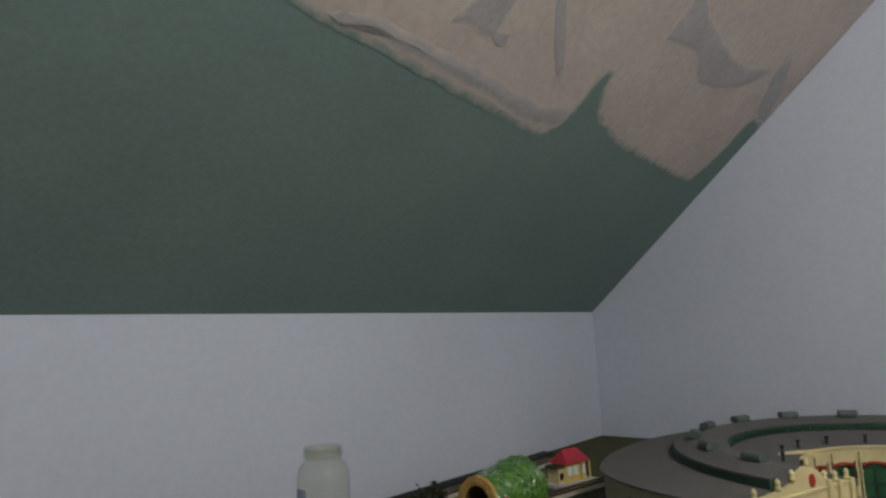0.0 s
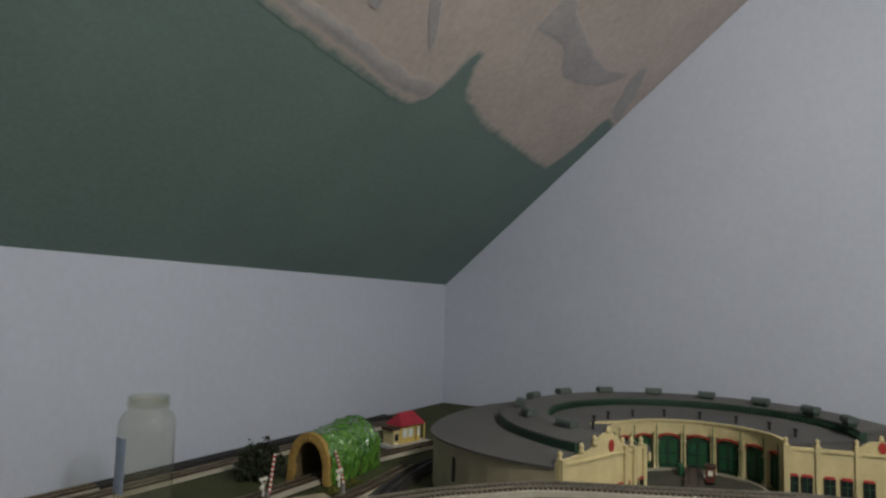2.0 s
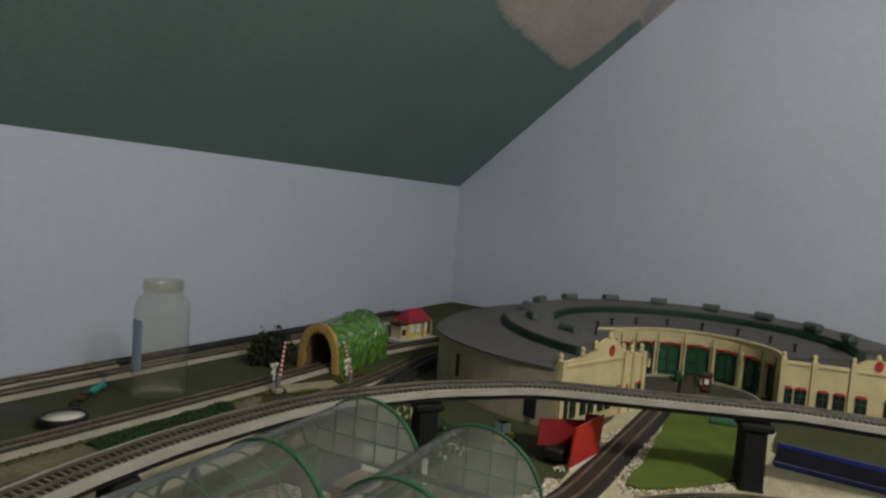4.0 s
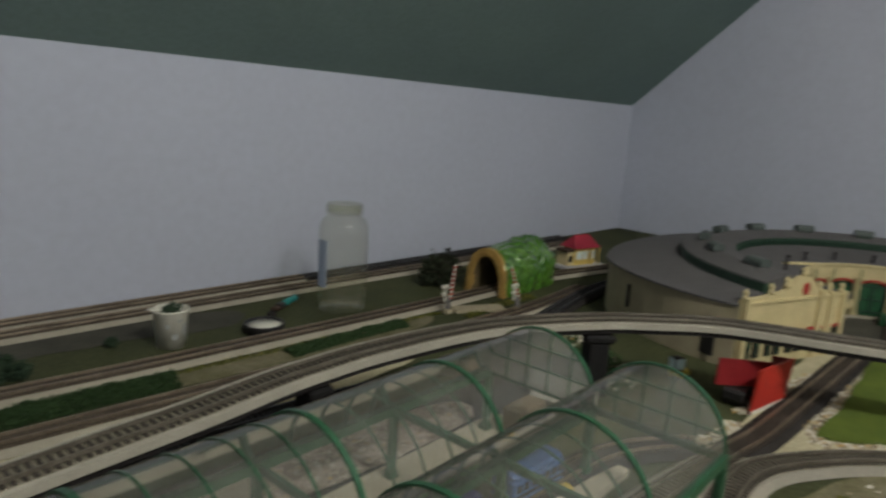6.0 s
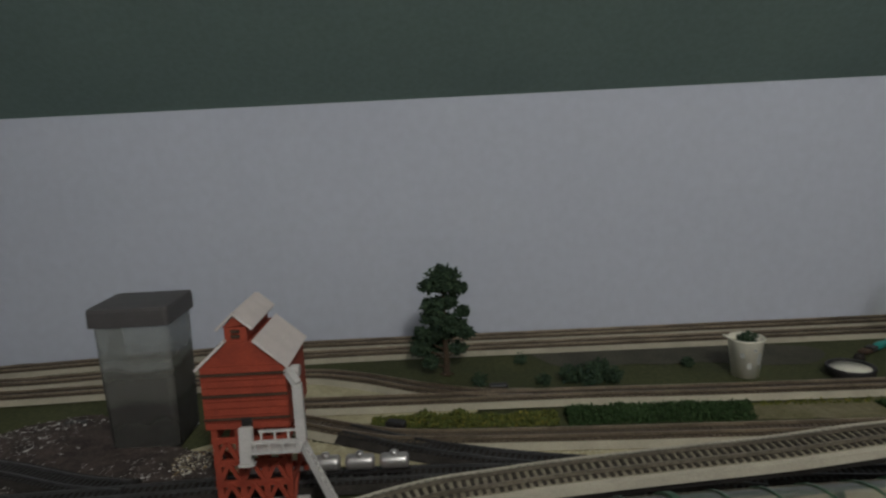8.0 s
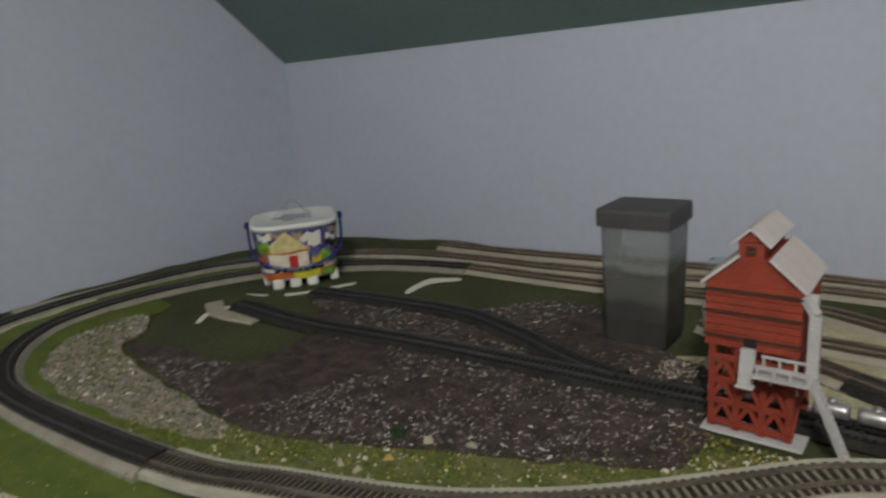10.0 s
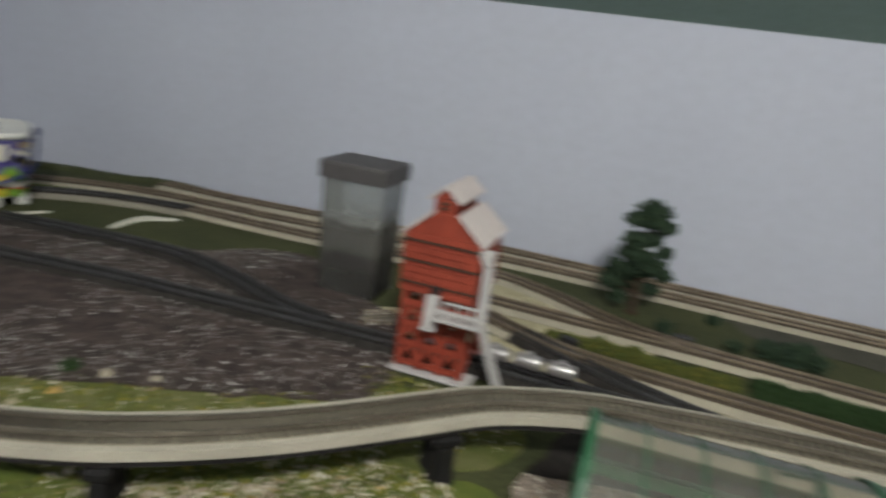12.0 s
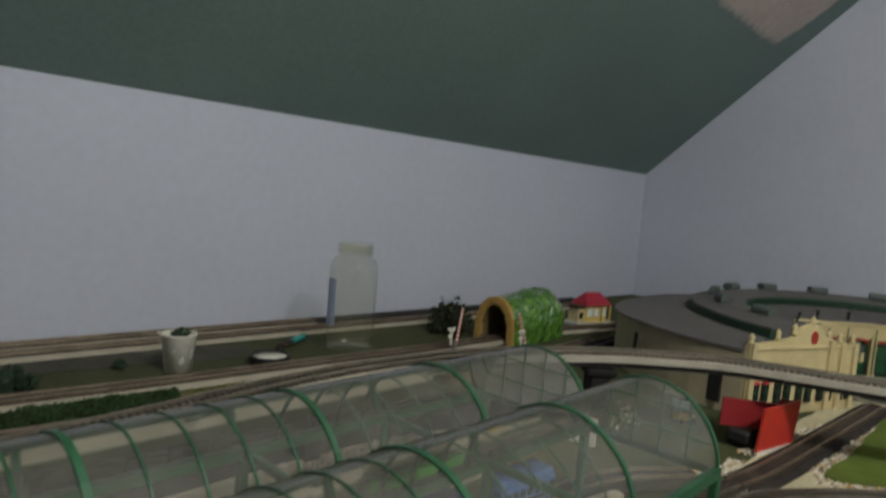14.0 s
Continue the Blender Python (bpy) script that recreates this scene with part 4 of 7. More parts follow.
house = thing("roundhouse", "cream model engine roundhouse with green doors and a dark felt roof", "roundhouse")
part("outer_wall", ring(Mesh(), [(R_OUT - 0.012, 0.0005), (R_OUT, 0.0005), (R_OUT, WALLTOP), (R_OUT - 0.012, WALLTOP)], A0 + 0.3, A1 - 0.3, 48), OUTWALL, house, "plain olive grey curved outer wall")
part("outer_roof", ring(Mesh(), [(0.385, 0.113), (R_OUT + 0.006, WALLTOP + 0.0002), (R_OUT + 0.006, WALLTOP + 0.0035), (0.385, 0.1175)], A0, A1 - 0.5, 72), ROOFGREY, house, "dark grey felt roof")
part("monitor_roof", ring(Mesh(), [(0.290, 0.132), (0.387, 0.130), (0.387, 0.1325), (0.338, 0.143), (0.290, 0.1345)], A0, A1 - 0.5, 72), ROOFGREY, house, "raised dark grey felt roof")
part("front_roof", ring(Mesh(), [(R_IN + 0.009, WALLTOP + 0.001), (0.296, 0.1165), (0.296, 0.119), (R_IN + 0.009, WALLTOP + 0.0035)], A0, A1 - 0.5, 72), ROOFGREY, house, "dark grey felt roof")
part("ledge", ring(Mesh(), [(0.375, 0.112), (0.389, 0.112), (0.389, 0.1302), (0.375, 0.1302)], A0, A1 - 0.5, 72), LEDGE, house, "dark green roof ledge")
part("ledge", ring(Mesh(), [(0.288, 0.115), (0.300, 0.115), (0.300, 0.1322), (0.288, 0.1322)], A0, A1 - 0.5, 72), LEDGE, house, "dark green roof ledge with small teeth")
# little teeth along the inner ledge
m = Mesh()
for i in range(150):
    a = A0 + (A1 - A0) * (i + 0.5) / 150
    m.box(polar(0.2865, a, 0.1230), (0.004, 0.0028, 0.009), Matrix.Rotation(radians(a), 3, "Z"))
tagged(part("ledge_tooth", m, LEDGE, house), kind="stuff")
# stall fronts
step = 22.2
part("lintel_band", ring(Mesh(), [(R_IN, 0.074), (R_IN + 0.008, 0.074), (R_IN + 0.008, WALLTOP + 0.0038), (R_IN, WALLTOP + 0.0038)], A0, 98, 72), CREAM, house, "cream band above the stall doors")
part("lintel_band", ring(Mesh(), [(R_IN, 0.074), (R_IN + 0.008, 0.074), (R_IN + 0.008, 0.090), (R_IN, 0.090)], 98, A1, 28), CREAM, house, "cream band above the stall doors")
part("parapet", ring(Mesh(), [(R_IN - 0.003, WALLTOP + 0.004), (R_IN + 0.006, WALLTOP + 0.004), (R_IN + 0.006, WALLTOP + 0.008), (R_IN - 0.003, WALLTOP + 0.008)], A0, 66, 64), CREAM, house, "cream cornice")
for i in range(STALLS + 1):
    a = S0 + step * i
    r = Matrix.Rotation(radians(a), 3, "Z")
    m = Mesh().box(polar(R_IN + 0.001, a, 0.040), (0.012, 0.0105, 0.079), r).box(polar(R_IN, a, 0.005), (0.016, 0.0135, 0.010), r, taper=0.8)
    m.box(polar(R_IN + 0.0005, a, 0.058), (0.014, 0.0120, 0.004), r, taper=1.1)
    part("pillar", m, CREAM, house)
    part("downpipe", Mesh().tube(polar(R_IN - 0.008, a, 0.004), polar(R_IN - 0.008, a, 0.097), 0.0010, n=6), DOORGREEN, house)
for i in range(STALLS):
    a = S0 + step * (i + 0.5)
    r = Matrix.Rotation(radians(a), 3, "Z")
    half = radians(step / 2) * R_IN - 0.0085
    door = part("stall_door", Mesh().box(polar(R_IN + 0.005, a, 0.0345), (0.004, 2 * half, 0.067), r), DOORGREEN, house, "dark green double stall door")
    m = Mesh()
    for s in (-1, 1):
        for z in (0.008, 0.034, 0.062):
            c = Vector(polar(R_IN + 0.002, a, z)) + r @ Vector((0, s * half / 2, 0))
            m.box(c, (0.003, half * 0.9, 0.003), r)
        for k in (0.05, 0.95):
            c = Vector(polar(R_IN + 0.002, a, 0.035)) + r @ Vector((0, s * half * k, 0))
            m.box(c, (0.003, 0.003, 0.058), r)
    part("door_frame", m, LEDGE, door)
    # red arched lintel
    m = Mesh()
    k = 8
    for j in range(k):
        u0, u1 = -1 + 2 * j / k, -1 + 2 * (j + 1) / k
        um = (u0 + u1) / 2
        z = 0.0670 + 0.0075 * (1 - um * um)
        c = Vector(polar(R_IN - 0.001, a, z)) + r @ Vector((0, um * half, 0))
        m.box(c, (0.004, 2 * half / k * 1.1, 0.0036), r)
    part("arch", m, WINDOWRED, house, "red arched lintel")
    part("stall_wall", Mesh().box(polar(R_IN + 0.007, a, 0.072), (0.003, 2 * half, 0.016), r), CREAM, house)
# pointed end of the cornice, drawn out over the roof
m = Mesh()
for i in range(11):
    u = i / 10
    a = 66 + 33 * u
    for r in (R_IN - 0.003 + 0.0435 * u ** 1.6, R_IN + 0.006 + 0.036 * u ** 1.3):
        z = WALLTOP + 0.004 + max(0.0, r - R_IN - 0.009) * 0.135
        m.v += [polar(r, a, z), polar(r, a, z + 0.004)]
for i in range(10):
    o = 4 * i
    m.f += [(o + 1, o + 3, o + 7, o + 5), (o, o + 4, o + 6, o + 2), (o, o + 1, o + 5, o + 4), (o + 2, o + 6, o + 7, o + 3)]
m.f += [(0, 2, 3, 1), (40, 41, 43, 42)]
part("cornice_end", m, CREAM, house, "pointed cream cornice end")
# roof vents and smoke posts
LOAF = [(0.5, 0.0), (0.5, 0.45), (0.42, 0.78), (0.22, 0.97), (0.0, 1.0), (-0.22, 0.97), (-0.42, 0.78), (-0.5, 0.45), (-0.5, 0.0)]
VENTGREY = mat("vent_grey_green", (0.085, 0.105, 0.096), 0.6, vary=0.25, scale=60, fine=400, bump=0.2)
for i in range(11):
    a = 153.9 - 22.36 * i
    c = Vector((0.706 + 0.318 * math.cos(radians(a)), -0.911 + 0.318 * math.sin(radians(a)), 0.1365))
    r = Matrix.Rotation(radians(a), 3, "Z")
    v = part("roof_vent", Mesh().box(c + Vector((0, 0, 0.0035)), (0.015, 0.031, 0.007), r), LEDGE, house, "dark green roof vent")
    m = Mesh()
    for y in (-0.0185, 0.0185):
        m.v += [tuple(c + r @ Vector((0.021 * u, y, 0.0065 + 0.0125 * w))) for u, w in LOAF]
    n = len(LOAF)
    m.f = [tuple(range(n)), tuple(range(2 * n - 1, n - 1, -1))] + [(k, n + k, n + (k + 1) % n, (k + 1) % n) for k in range(n)]
    part("hood", m, VENTGREY, v, "rounded grey-green vent hood")
for i in range(10):
    p = polar(0.200, S0 + step * (i + 0.5) - 0.5, 0.0)
    part("smoke_jack", Mesh().tube((p[0], p[1], 0.100), (p[0], p[1], 0.118), 0.0026, n=8).tube((p[0], p[1], 0.118), (p[0], p[1], 0.122), 0.0040, n=8), BLACK, house)
# small openings in the outer wall
for a, z, w, h in ((135.5, 0.057, 0.010, 0.042), (155.6, 0.042, 0.035, 0.058)):
    r = Matrix.Rotation(radians(a), 3, "Z")
    part("opening", Mesh().box(polar(R_OUT + 0.001, a, z), (0.004, w, h), r, bev=0.001), BLACK, house, "dark doorway in the outer wall")


def end_wall(a, side, start, drop=0.0, gap=0.004, mid=0.138, posts=(0.006, 0.062, 0.098, 0.180, 0.208), tall_posts=(0.006, 0.180, 0.208), panes=()):
    """A radial gable end with a curved parapet, pillars with finials and low arched windows."""
    wall_len = start - R_IN - gap
    at = Matrix.Translation((RO.x + start * math.cos(radians(a)), RO.y + start * math.sin(radians(a)), 0.0)) @ Matrix.Rotation(radians(a + 180), 4, "Z")
    wall = part("end_wall", Mesh(), CREAM, house, "cream gabled end wall with a curved parapet")

    def top(s):
        g = math.exp(-((s - mid) / 0.036) ** 4) * 0.021
        if panes:
            return 0.108 - drop + g
        return 0.108 - drop + 0.010 * min(1, max(0, s / 0.10)) * (1 if s < 0.138 else max(0.0, 1 - (s - 0.138) / 0.03)) + g - 0.006 * max(0.0, (s - 0.16) / 0.15)

    n = 60
    m = Mesh()
    for i in range(n + 1):
        s = wall_len * i / n
        for y in (-0.005, 0.005):
            m.v += [tuple(at @ Vector((s, y, 0.0005))), tuple(at @ Vector((s, y, top(s))))]
    for i in range(n):
        k = 4 * i
        m.f += [(k, k + 1, k + 5, k + 4), (k + 2, k + 6, k + 7, k + 3), (k + 1, k + 3, k + 7, k + 5), (k, k + 4, k + 6, k + 2)]
    m.f += [(0, 2, 3, 1), (4 * n, 4 * n + 1, 4 * n + 3, 4 * n + 2)]
    wall.data = m.data("end_wall", CREAM)
    rot = at.to_3x3()
    y = 0.0065 * side
    for s in (*posts, wall_len - 0.006):
        tall = s in tall_posts or s > wall_len - 0.007
        c = at @ Vector((s, y * 0.6, (top(s) + 0.004) / 2))
        if tall:
            part("pilaster", Mesh().box(c, (0.010, 0.012, top(s) + 0.004), rot), CREAM, wall)
        p = at @ Vector((s, 0, top(s)))
        part("finial", Mesh().lathe([(0.0045, 0.0), (0.0045, 0.006), (0.003, 0.007), (0.0042, 0.010), (0.0045, 0.013), (0.002, 0.016), (0.0, 0.018)], 10, p), CREAM, wall, smooth=True)
    p = at @ Vector((mid, 0, top(mid)))
    part("finial", Mesh().lathe([(0.0045, 0.0), (0.0045, 0.005), (0.003, 0.006), (0.0038, 0.009), (0.0, 0.013)], 10, p), CREAM, wall, smooth=True)
    # oval red roundel
    m = Mesh()
    c = at @ Vector((mid, y * 0.9, 0.119 - drop))
    e = [c + rot @ Vector((0.007 * math.cos(k * math.tau / 16), q, 0.010 * math.sin(k * math.tau / 16))) for q in (-0.0015, 0.0015) for k in range(16)]
    m.add(e, [tuple(range(15, -1, -1)), tuple(range(16, 32))] + [(k, (k + 1) % 16, 16 + (k + 1) % 16, 16 + k) for k in range(16)])
    part("roundel", m, WINDOWRED, wall, "oval red roundel")
    part("string_course", Mesh().box(at @ Vector((wall_len / 2, y * 0.9, 0.104 - drop)), (wall_len - 0.01, 0.004, 0.004), rot), CREAM, wall)
    spots, s = list(panes), 0.018
    while not panes and s < wall_len - 0.03:
        spots += [s, s + 0.021]
        s += 0.049
    wide = 0.0195 if panes else 0.0135
    zc = 0.034 - drop * 0.6
    for s in spots:
        w = part("window", Mesh().box(at @ Vector((s, y, zc)), (wide, 0.004, 0.034), rot), DARKGLASS, wall, "dark arched window")
        part("window_arch", Mesh().box(at @ Vector((s, y * 1.12, zc + 0.0185)), (wide + 0.001, 0.004, 0.0045), rot, taper=0.7), WINDOWRED, w, "red window arch")
        part("glazing_bar", Mesh().box(at @ Vector((s, y * 1.2, zc)), (0.0012, 0.003, 0.032), rot).box(at @ Vector((s, y * 1.2, zc + 0.004)), (wide - 0.001, 0.003, 0.0012), rot), DOORGREEN, w)


end_wall(A1, -1, 0.438, 0.0, 0.030)
end_wall(A0, 1, 0.498, 0.011, -0.004, 0.175, (0.006, 0.070, 0.135, 0.215, 0.280), (0.006, 0.070, 0.135, 0.215, 0.280), (0.022, 0.050, 0.086, 0.116, 0.150, 0.198, 0.234, 0.262, 0.300, 0.324))

CABINRED = mat("cabin_brown_red", (0.12, 0.030, 0.022), 0.6, vary=0.2, scale=60, fine=400, bump=0.2)
for a in (A0 + 0.6, A1 - 0.9):
    pts = [(R_IN + 0.002, 0.085), (R_OUT - 0.02, 0.085), (R_OUT - 0.012, WALLTOP + 0.001), (0.386, 0.1145), (0.386, 0.1305), (0.338, 0.1415), (0.290, 0.1325), (0.290, 0.1165), (R_IN + 0.002, 0.1005)]
    m = Mesh()
    for da in (-0.25, 0.25):
        m.v += [polar(r, a + da, z) for r, z in pts]
    n = len(pts)
    m.f = [tuple(range(n)), tuple(range(2 * n - 1, n - 1, -1))] + [(k, n + k, n + (k + 1) % n, (k + 1) % n) for k in range(n)]
    part("roof_end", m, ROOFGREY, house)

# ---- turntable ----
tt = thing("turntable", "brown girder turntable with a small red cabin", "turntable", pose(RO.x, RO.y, 0, 0, 0, 8))
part("pit_rim", Mesh().lathe([(0.130, 0.0005), (0.137, 0.0005), (0.137, 0.006), (0.130, 0.006)], 48, close=True), ROADBED, tt, "grey pit rim")
part("pit_floor", Mesh().lathe([(0.0, 0.0005), (0.1295, 0.0005), (0.1295, 0.0015), (0.0, 0.0015)], 48), WORNBOARD, tt, "dark brown pit floor")
part("girder", Mesh().box((0, -0.012, 0.006), (0.25, 0.004, 0.009)).box((0, 0.012, 0.006), (0.25, 0.004, 0.009)), TIMBER, tt)
part("deck", Mesh().box((0, 0, 0.0115), (0.252, 0.036, 0.002)), SLEEPER, tt)
for s in (-0.0089, 0.0089):
    part("rail", Mesh().box((0, s, 0.014), (0.252, 0.0018, 0.003)), BLACKRAIL, tt)
cabin = part("cabin", Mesh().box((0.035, -0.030, 0.022), (0.024, 0.018, 0.028)), CABINRED, tt, "small dark red cabin")
part("roof", Mesh().box((0.035, -0.030, 0.0385), (0.028, 0.022, 0.004), bev=0.001), TIMBER, cabin)
part("window", Mesh().box((0.0225, -0.030, 0.026), (0.002, 0.009, 0.010)), WHITEPAPER, cabin, "white framed window")
for x, y, yaw, ln in ((0.80, -0.945, -25, 0.10), (0.555, -0.99, 80, 0.075), (0.70, -0.82, 4, 0.06)):
    m = Mesh().box((x, y, 0.0035 if x > 0.56 else 0.0045), (ln, 0.010, 0.004), Matrix.Rotation(radians(yaw), 3, "Z"), bev=0.0008)
    solo("plank", m, WHITEPAPER, "short pale plank lying in the yard", "plank")
m = Mesh().tube((0.515, -1.005, 0.0092), (0.525, -1.055, 0.0092), 0.008, n=14)
solo("oil_drum", m, DOORGREEN, "small dark green drum lying by the lawn", "drum", smooth=False)
for x, y in ((0.80, -0.90), (0.77, -0.965)):
    m = Mesh().box((x, y, 0.012), (0.03, 0.012, 0.022), Matrix.Rotation(0.3, 3, "Z"), bev=0.002)
    solo("yard_crate", m, DOORGREEN, "dark green crate by the stall doors", "crate")

# ---- blue trough beyond the lawn ----
TROUGHDARK = mat("trough_black", (0.012, 0.012, 0.018), 0.9, vary=0.3, scale=40, fine=300, bump=0.3, spec=0.05)
tr = thing("trough", "long dark trough with bright blue rims", "trough")
for x in (0.375, 0.475):
    part("rim", Mesh().sweep(smooth_line([(x, -1.112, 0.0), (x - 0.012, -1.3, 0.0), (x - 0.03, -1.6, 0.0)], 0.03), [(-0.004, 0.0022), (0.004, 0.0022), (0.003, 0.009), (-0.003, 0.009)]), BLUEPLASTIC, tr, "bright blue rim")
part("bottom", Mesh().sweep(smooth_line([(0.425, -1.112, 0.0), (0.413, -1.3, 0.0), (0.395, -1.6, 0.0)], 0.03), [(-0.043, 0.0024), (0.043, 0.0024), (0.043, 0.004), (-0.043, 0.004)]), TROUGHDARK, tr)

# ---- red snowplough by the yard track ----
plow = thing("snowplough", "red wedge snowplough standing by the yard track", "snowplough", pose(0.005, 0, 0))


def plate(m, a, b, h0, h1, lean, t=0.003):
    a, b = Vector(a), Vector(b)
    d = (b - a).normalized()
    nrm = Vector((d.y, -d.x, 0)) * t
    up = Vector((lean[0], lean[1], 0))
    pts = [a, b, b + up + Vector((0, 0, h1)), a + up + Vector((0, 0, h0))]
    m.add([p for p in pts] + [p + nrm for p in pts], [(0, 1, 2, 3), (7, 6, 5, 4), (0, 4, 5, 1), (1, 5, 6, 2), (2, 6, 7, 3), (3, 7, 4, 0)])
    return m


part("near_blade", plate(Mesh(), (0.142, -0.874, 0.003), (0.226, -0.888, 0.003), 0.058, 0.060, (0.004, -0.004)), RED, plow, "bright red blade")
part("far_blade", plate(Mesh(), (0.146, -0.826, 0.026), (0.200, -0.876, 0.024), 0.036, 0.034, (0.003, 0.0)), DARKRED, plow, "deep red blade")
part("edge", plate(Mesh(), (0.142, -0.8745, 0.0012), (0.227, -0.8885, 0.0012), 0.005, 0.005, (0, 0), 0.004), WHITEPAPER, plow, "scuffed white lower edge")
part("side_blade", plate(Mesh(), (0.228, -0.886, 0.003), (0.246, -0.862, 0.003), 0.058, 0.050, (0.0, 0.0)), DARKRED, plow)
part("frame", Mesh().box((0.178, -0.850, 0.016), (0.060, 0.028, 0.016), bev=0.003), BLACK, plow, "black frame")
for x in (0.16, 0.195):
    part("wheel", Mesh().tube((x, -0.866, 0.0058), (x, -0.836, 0.0058), 0.0055, n=12), BLACK, plow)

# ---- yellow loader ----
ld = thing("loader", "small yellow loader with a pale blue cab window", "loader", pose(0.190, -0.7615, 0.0, 0, 0, -30) @ Matrix.Diagonal((0.82, 0.82, 0.82, 1)))
part("body", Mesh().box((0, 0, 0.012), (0.036, 0.018, 0.014), bev=0.003), YELLOW, ld)
cab = part("cab", Mesh().box((-0.006, 0, 0.030), (0.020, 0.018, 0.024), bev=0.002), BLACK, ld)
part("pane", Mesh().box((-0.0165, 0, 0.031), (0.002, 0.016, 0.018)), PALEBLUE, cab, "pale blue pane")
part("pane", Mesh().box((-0.006, -0.0095, 0.031), (0.017, 0.002, 0.018)), PALEBLUE, cab, "pale blue pane")
for x in (-0.012, 0.012):
    for y in (-0.009, 0.009):
        part("wheel", Mesh().tube((x, y - 0.003, 0.0055), (x, y + 0.003, 0.0055), 0.0055, n=12), BLACK, ld)


# ---- train shed with two glazed vaults ----
SX0, SX1, RV, SPRING = -0.741, -0.152, 0.063, 0.0785
AXES = (-0.756, -0.882)
TURN = Matrix.Translation((SX1, -0.819, 0)) @ Matrix.Rotation(radians(2.6), 4, "Z") @ Matrix.Translation((-SX1, 0.819, 0))


def along(x, y):
    """A place under the shed, turned with it."""
    p = TURN @ Vector((x, y, 0))
    return p.x, p.y


st = thing("train_shed", "green framed train shed with two scuffed clear vaults", "train shed", TURN)
RIBS = 20
DULLRIB = mat("dull_green_rib", (0.030, 0.100, 0.052), 0.32, vary=0.3, scale=60, fine=300, bump=0.1)
for axis in AXES:
    m = Mesh()
    n, cols = 24, RIBS
    for i in range(cols + 1):
        x = SX0 + (SX1 - SX0) * i / cols
        for k in range(n + 1):
            a = math.pi * k / n
            m.v.append((x, axis - RV * math.cos(a), SPRING + RV * math.sin(a)))
    for i in range(cols):
        for k in range(n):
            o = i * (n + 1) + k
            m.f.append((o, o + 1, o + n + 2, o + n + 1))
    part("vault", m, VAULTFILM, st, "scuffed clear plastic barrel vault", smooth=True)
    for i in range(RIBS + 1):
        x = SX0 + (SX1 - SX0) * i / RIBS
        thick = i % 5 == 0
        if i > 15 and not thick:
            continue
        w, h, r = (0.0046, 0.0016, RV + 0.0010) if thick else (0.0017, 0.0008, RV + 0.0007 if i < 10 else RV - 0.0009)
        m = Mesh()
        for k in range(21):
            a = math.pi * k / 20
            for dx, dr in ((-w / 2, -h / 2), (w / 2, -h / 2), (w / 2, h / 2), (-w / 2, h / 2)):
                m.v.append((x + dx, axis - (r + dr) * math.cos(a), SPRING + (r + dr) * math.sin(a)))
        for k in range(20):
            for j in range(4):
                m.f.append((4 * k + j, 4 * k + (j + 1) % 4, 4 * k + 4 + (j + 1) % 4, 4 * k + 4 + j))
        part("rib", m, GREENFRAME if thick else DULLRIB, st)
    # end screen with thin bars
    for x in (SX1 - 0.004,):
        m = Mesh()
        for u in (-0.6, -0.2, 0.2, 0.6):
            m.beam((x, axis + u * RV, SPRING), (x, axis + u * RV, SPRING + RV * math.sqrt(1 - u * u)), 0.0016, 0.0016)
        for v in (0.35, 0.7):
            w = RV * math.sqrt(1 - v * v)
            m.beam((x, axis - w, SPRING + v * RV), (x, axis + w, SPRING + v * RV), 0.0016, 0.0016)
        part("end_bars", m, GREENFRAME, st)
        m = Mesh()
        k = 20
        m.v = [(x + 0.001, axis - RV * math.cos(math.pi * j / k), SPRING + RV * math.sin(math.pi * j / k)) for j in range(k + 1)]
        m.f = [tuple(range(k + 1))]
        part("end_pane", m, ENDFILM if axis == AXES[0] else VAULTFILM, st, "clear plastic end pane")
EDGES = (AXES[0] + RV, (AXES[0] + AXES[1]) / 2, AXES[1] - RV)
for y in EDGES:
    part("eaves_beam", Mesh().box(((SX0 + SX1) / 2, y, SPRING - 0.001), (SX1 - SX0 + 0.006, 0.007, 0.009), bev=0.001), GREENFRAME, st)
    for i in range(0, RIBS + 1, 5):
        x = SX0 + (SX1 - SX0) * i / RIBS
        m = Mesh().box((x, y, SPRING / 2 - 0.002), (0.0085, 0.0075, SPRING - 0.004), bev=0.001).box((x, y, 0.011), (0.012, 0.011, 0.010), taper=0.8)
        part("column", m, GREENFRAME, st, "dark green column")
for i in range(0, RIBS + 1, 5):
    x = SX0 + (SX1 - SX0) * i / RIBS
    for a, b in zip(EDGES, EDGES[1:]):
        part("tie_beam", Mesh().box((x, (a + b) / 2, SPRING - 0.001), (0.0045, abs(a - b) - 0.008, 0.006)), GREENFRAME, st)

# platforms
TANCARD = mat("tan_card", (0.20, 0.150, 0.092), 0.85, vary=0.2, scale=40, fine=300, bump=0.2)
PLATFORMTAN = mat("platform_cream", (0.45, 0.40, 0.30), 0.85, vary=0.15, scale=30, fine=300, bump=0.3)
for y, w in ((-0.700, 0.05), (-0.829, 0.036), (-0.948, 0.05)):
    m = Mesh().box((*along(-0.44, y), 0.0045), (0.66, w, 0.008), TURN.to_3x3(), bev=0.001)
    ob = solo("platform", m, PLATFORMTAN, "pale cream station platform slab", "platform", group="station platforms")
railway("shed_a", flat((-0.9, -0.845), (-0.8, -0.80), (-0.7, -0.798), (-0.5, -0.797), (-0.3, -0.802), (-0.1, -0.815), (0.0, -0.865)), "station track under the shed", bed="dark")


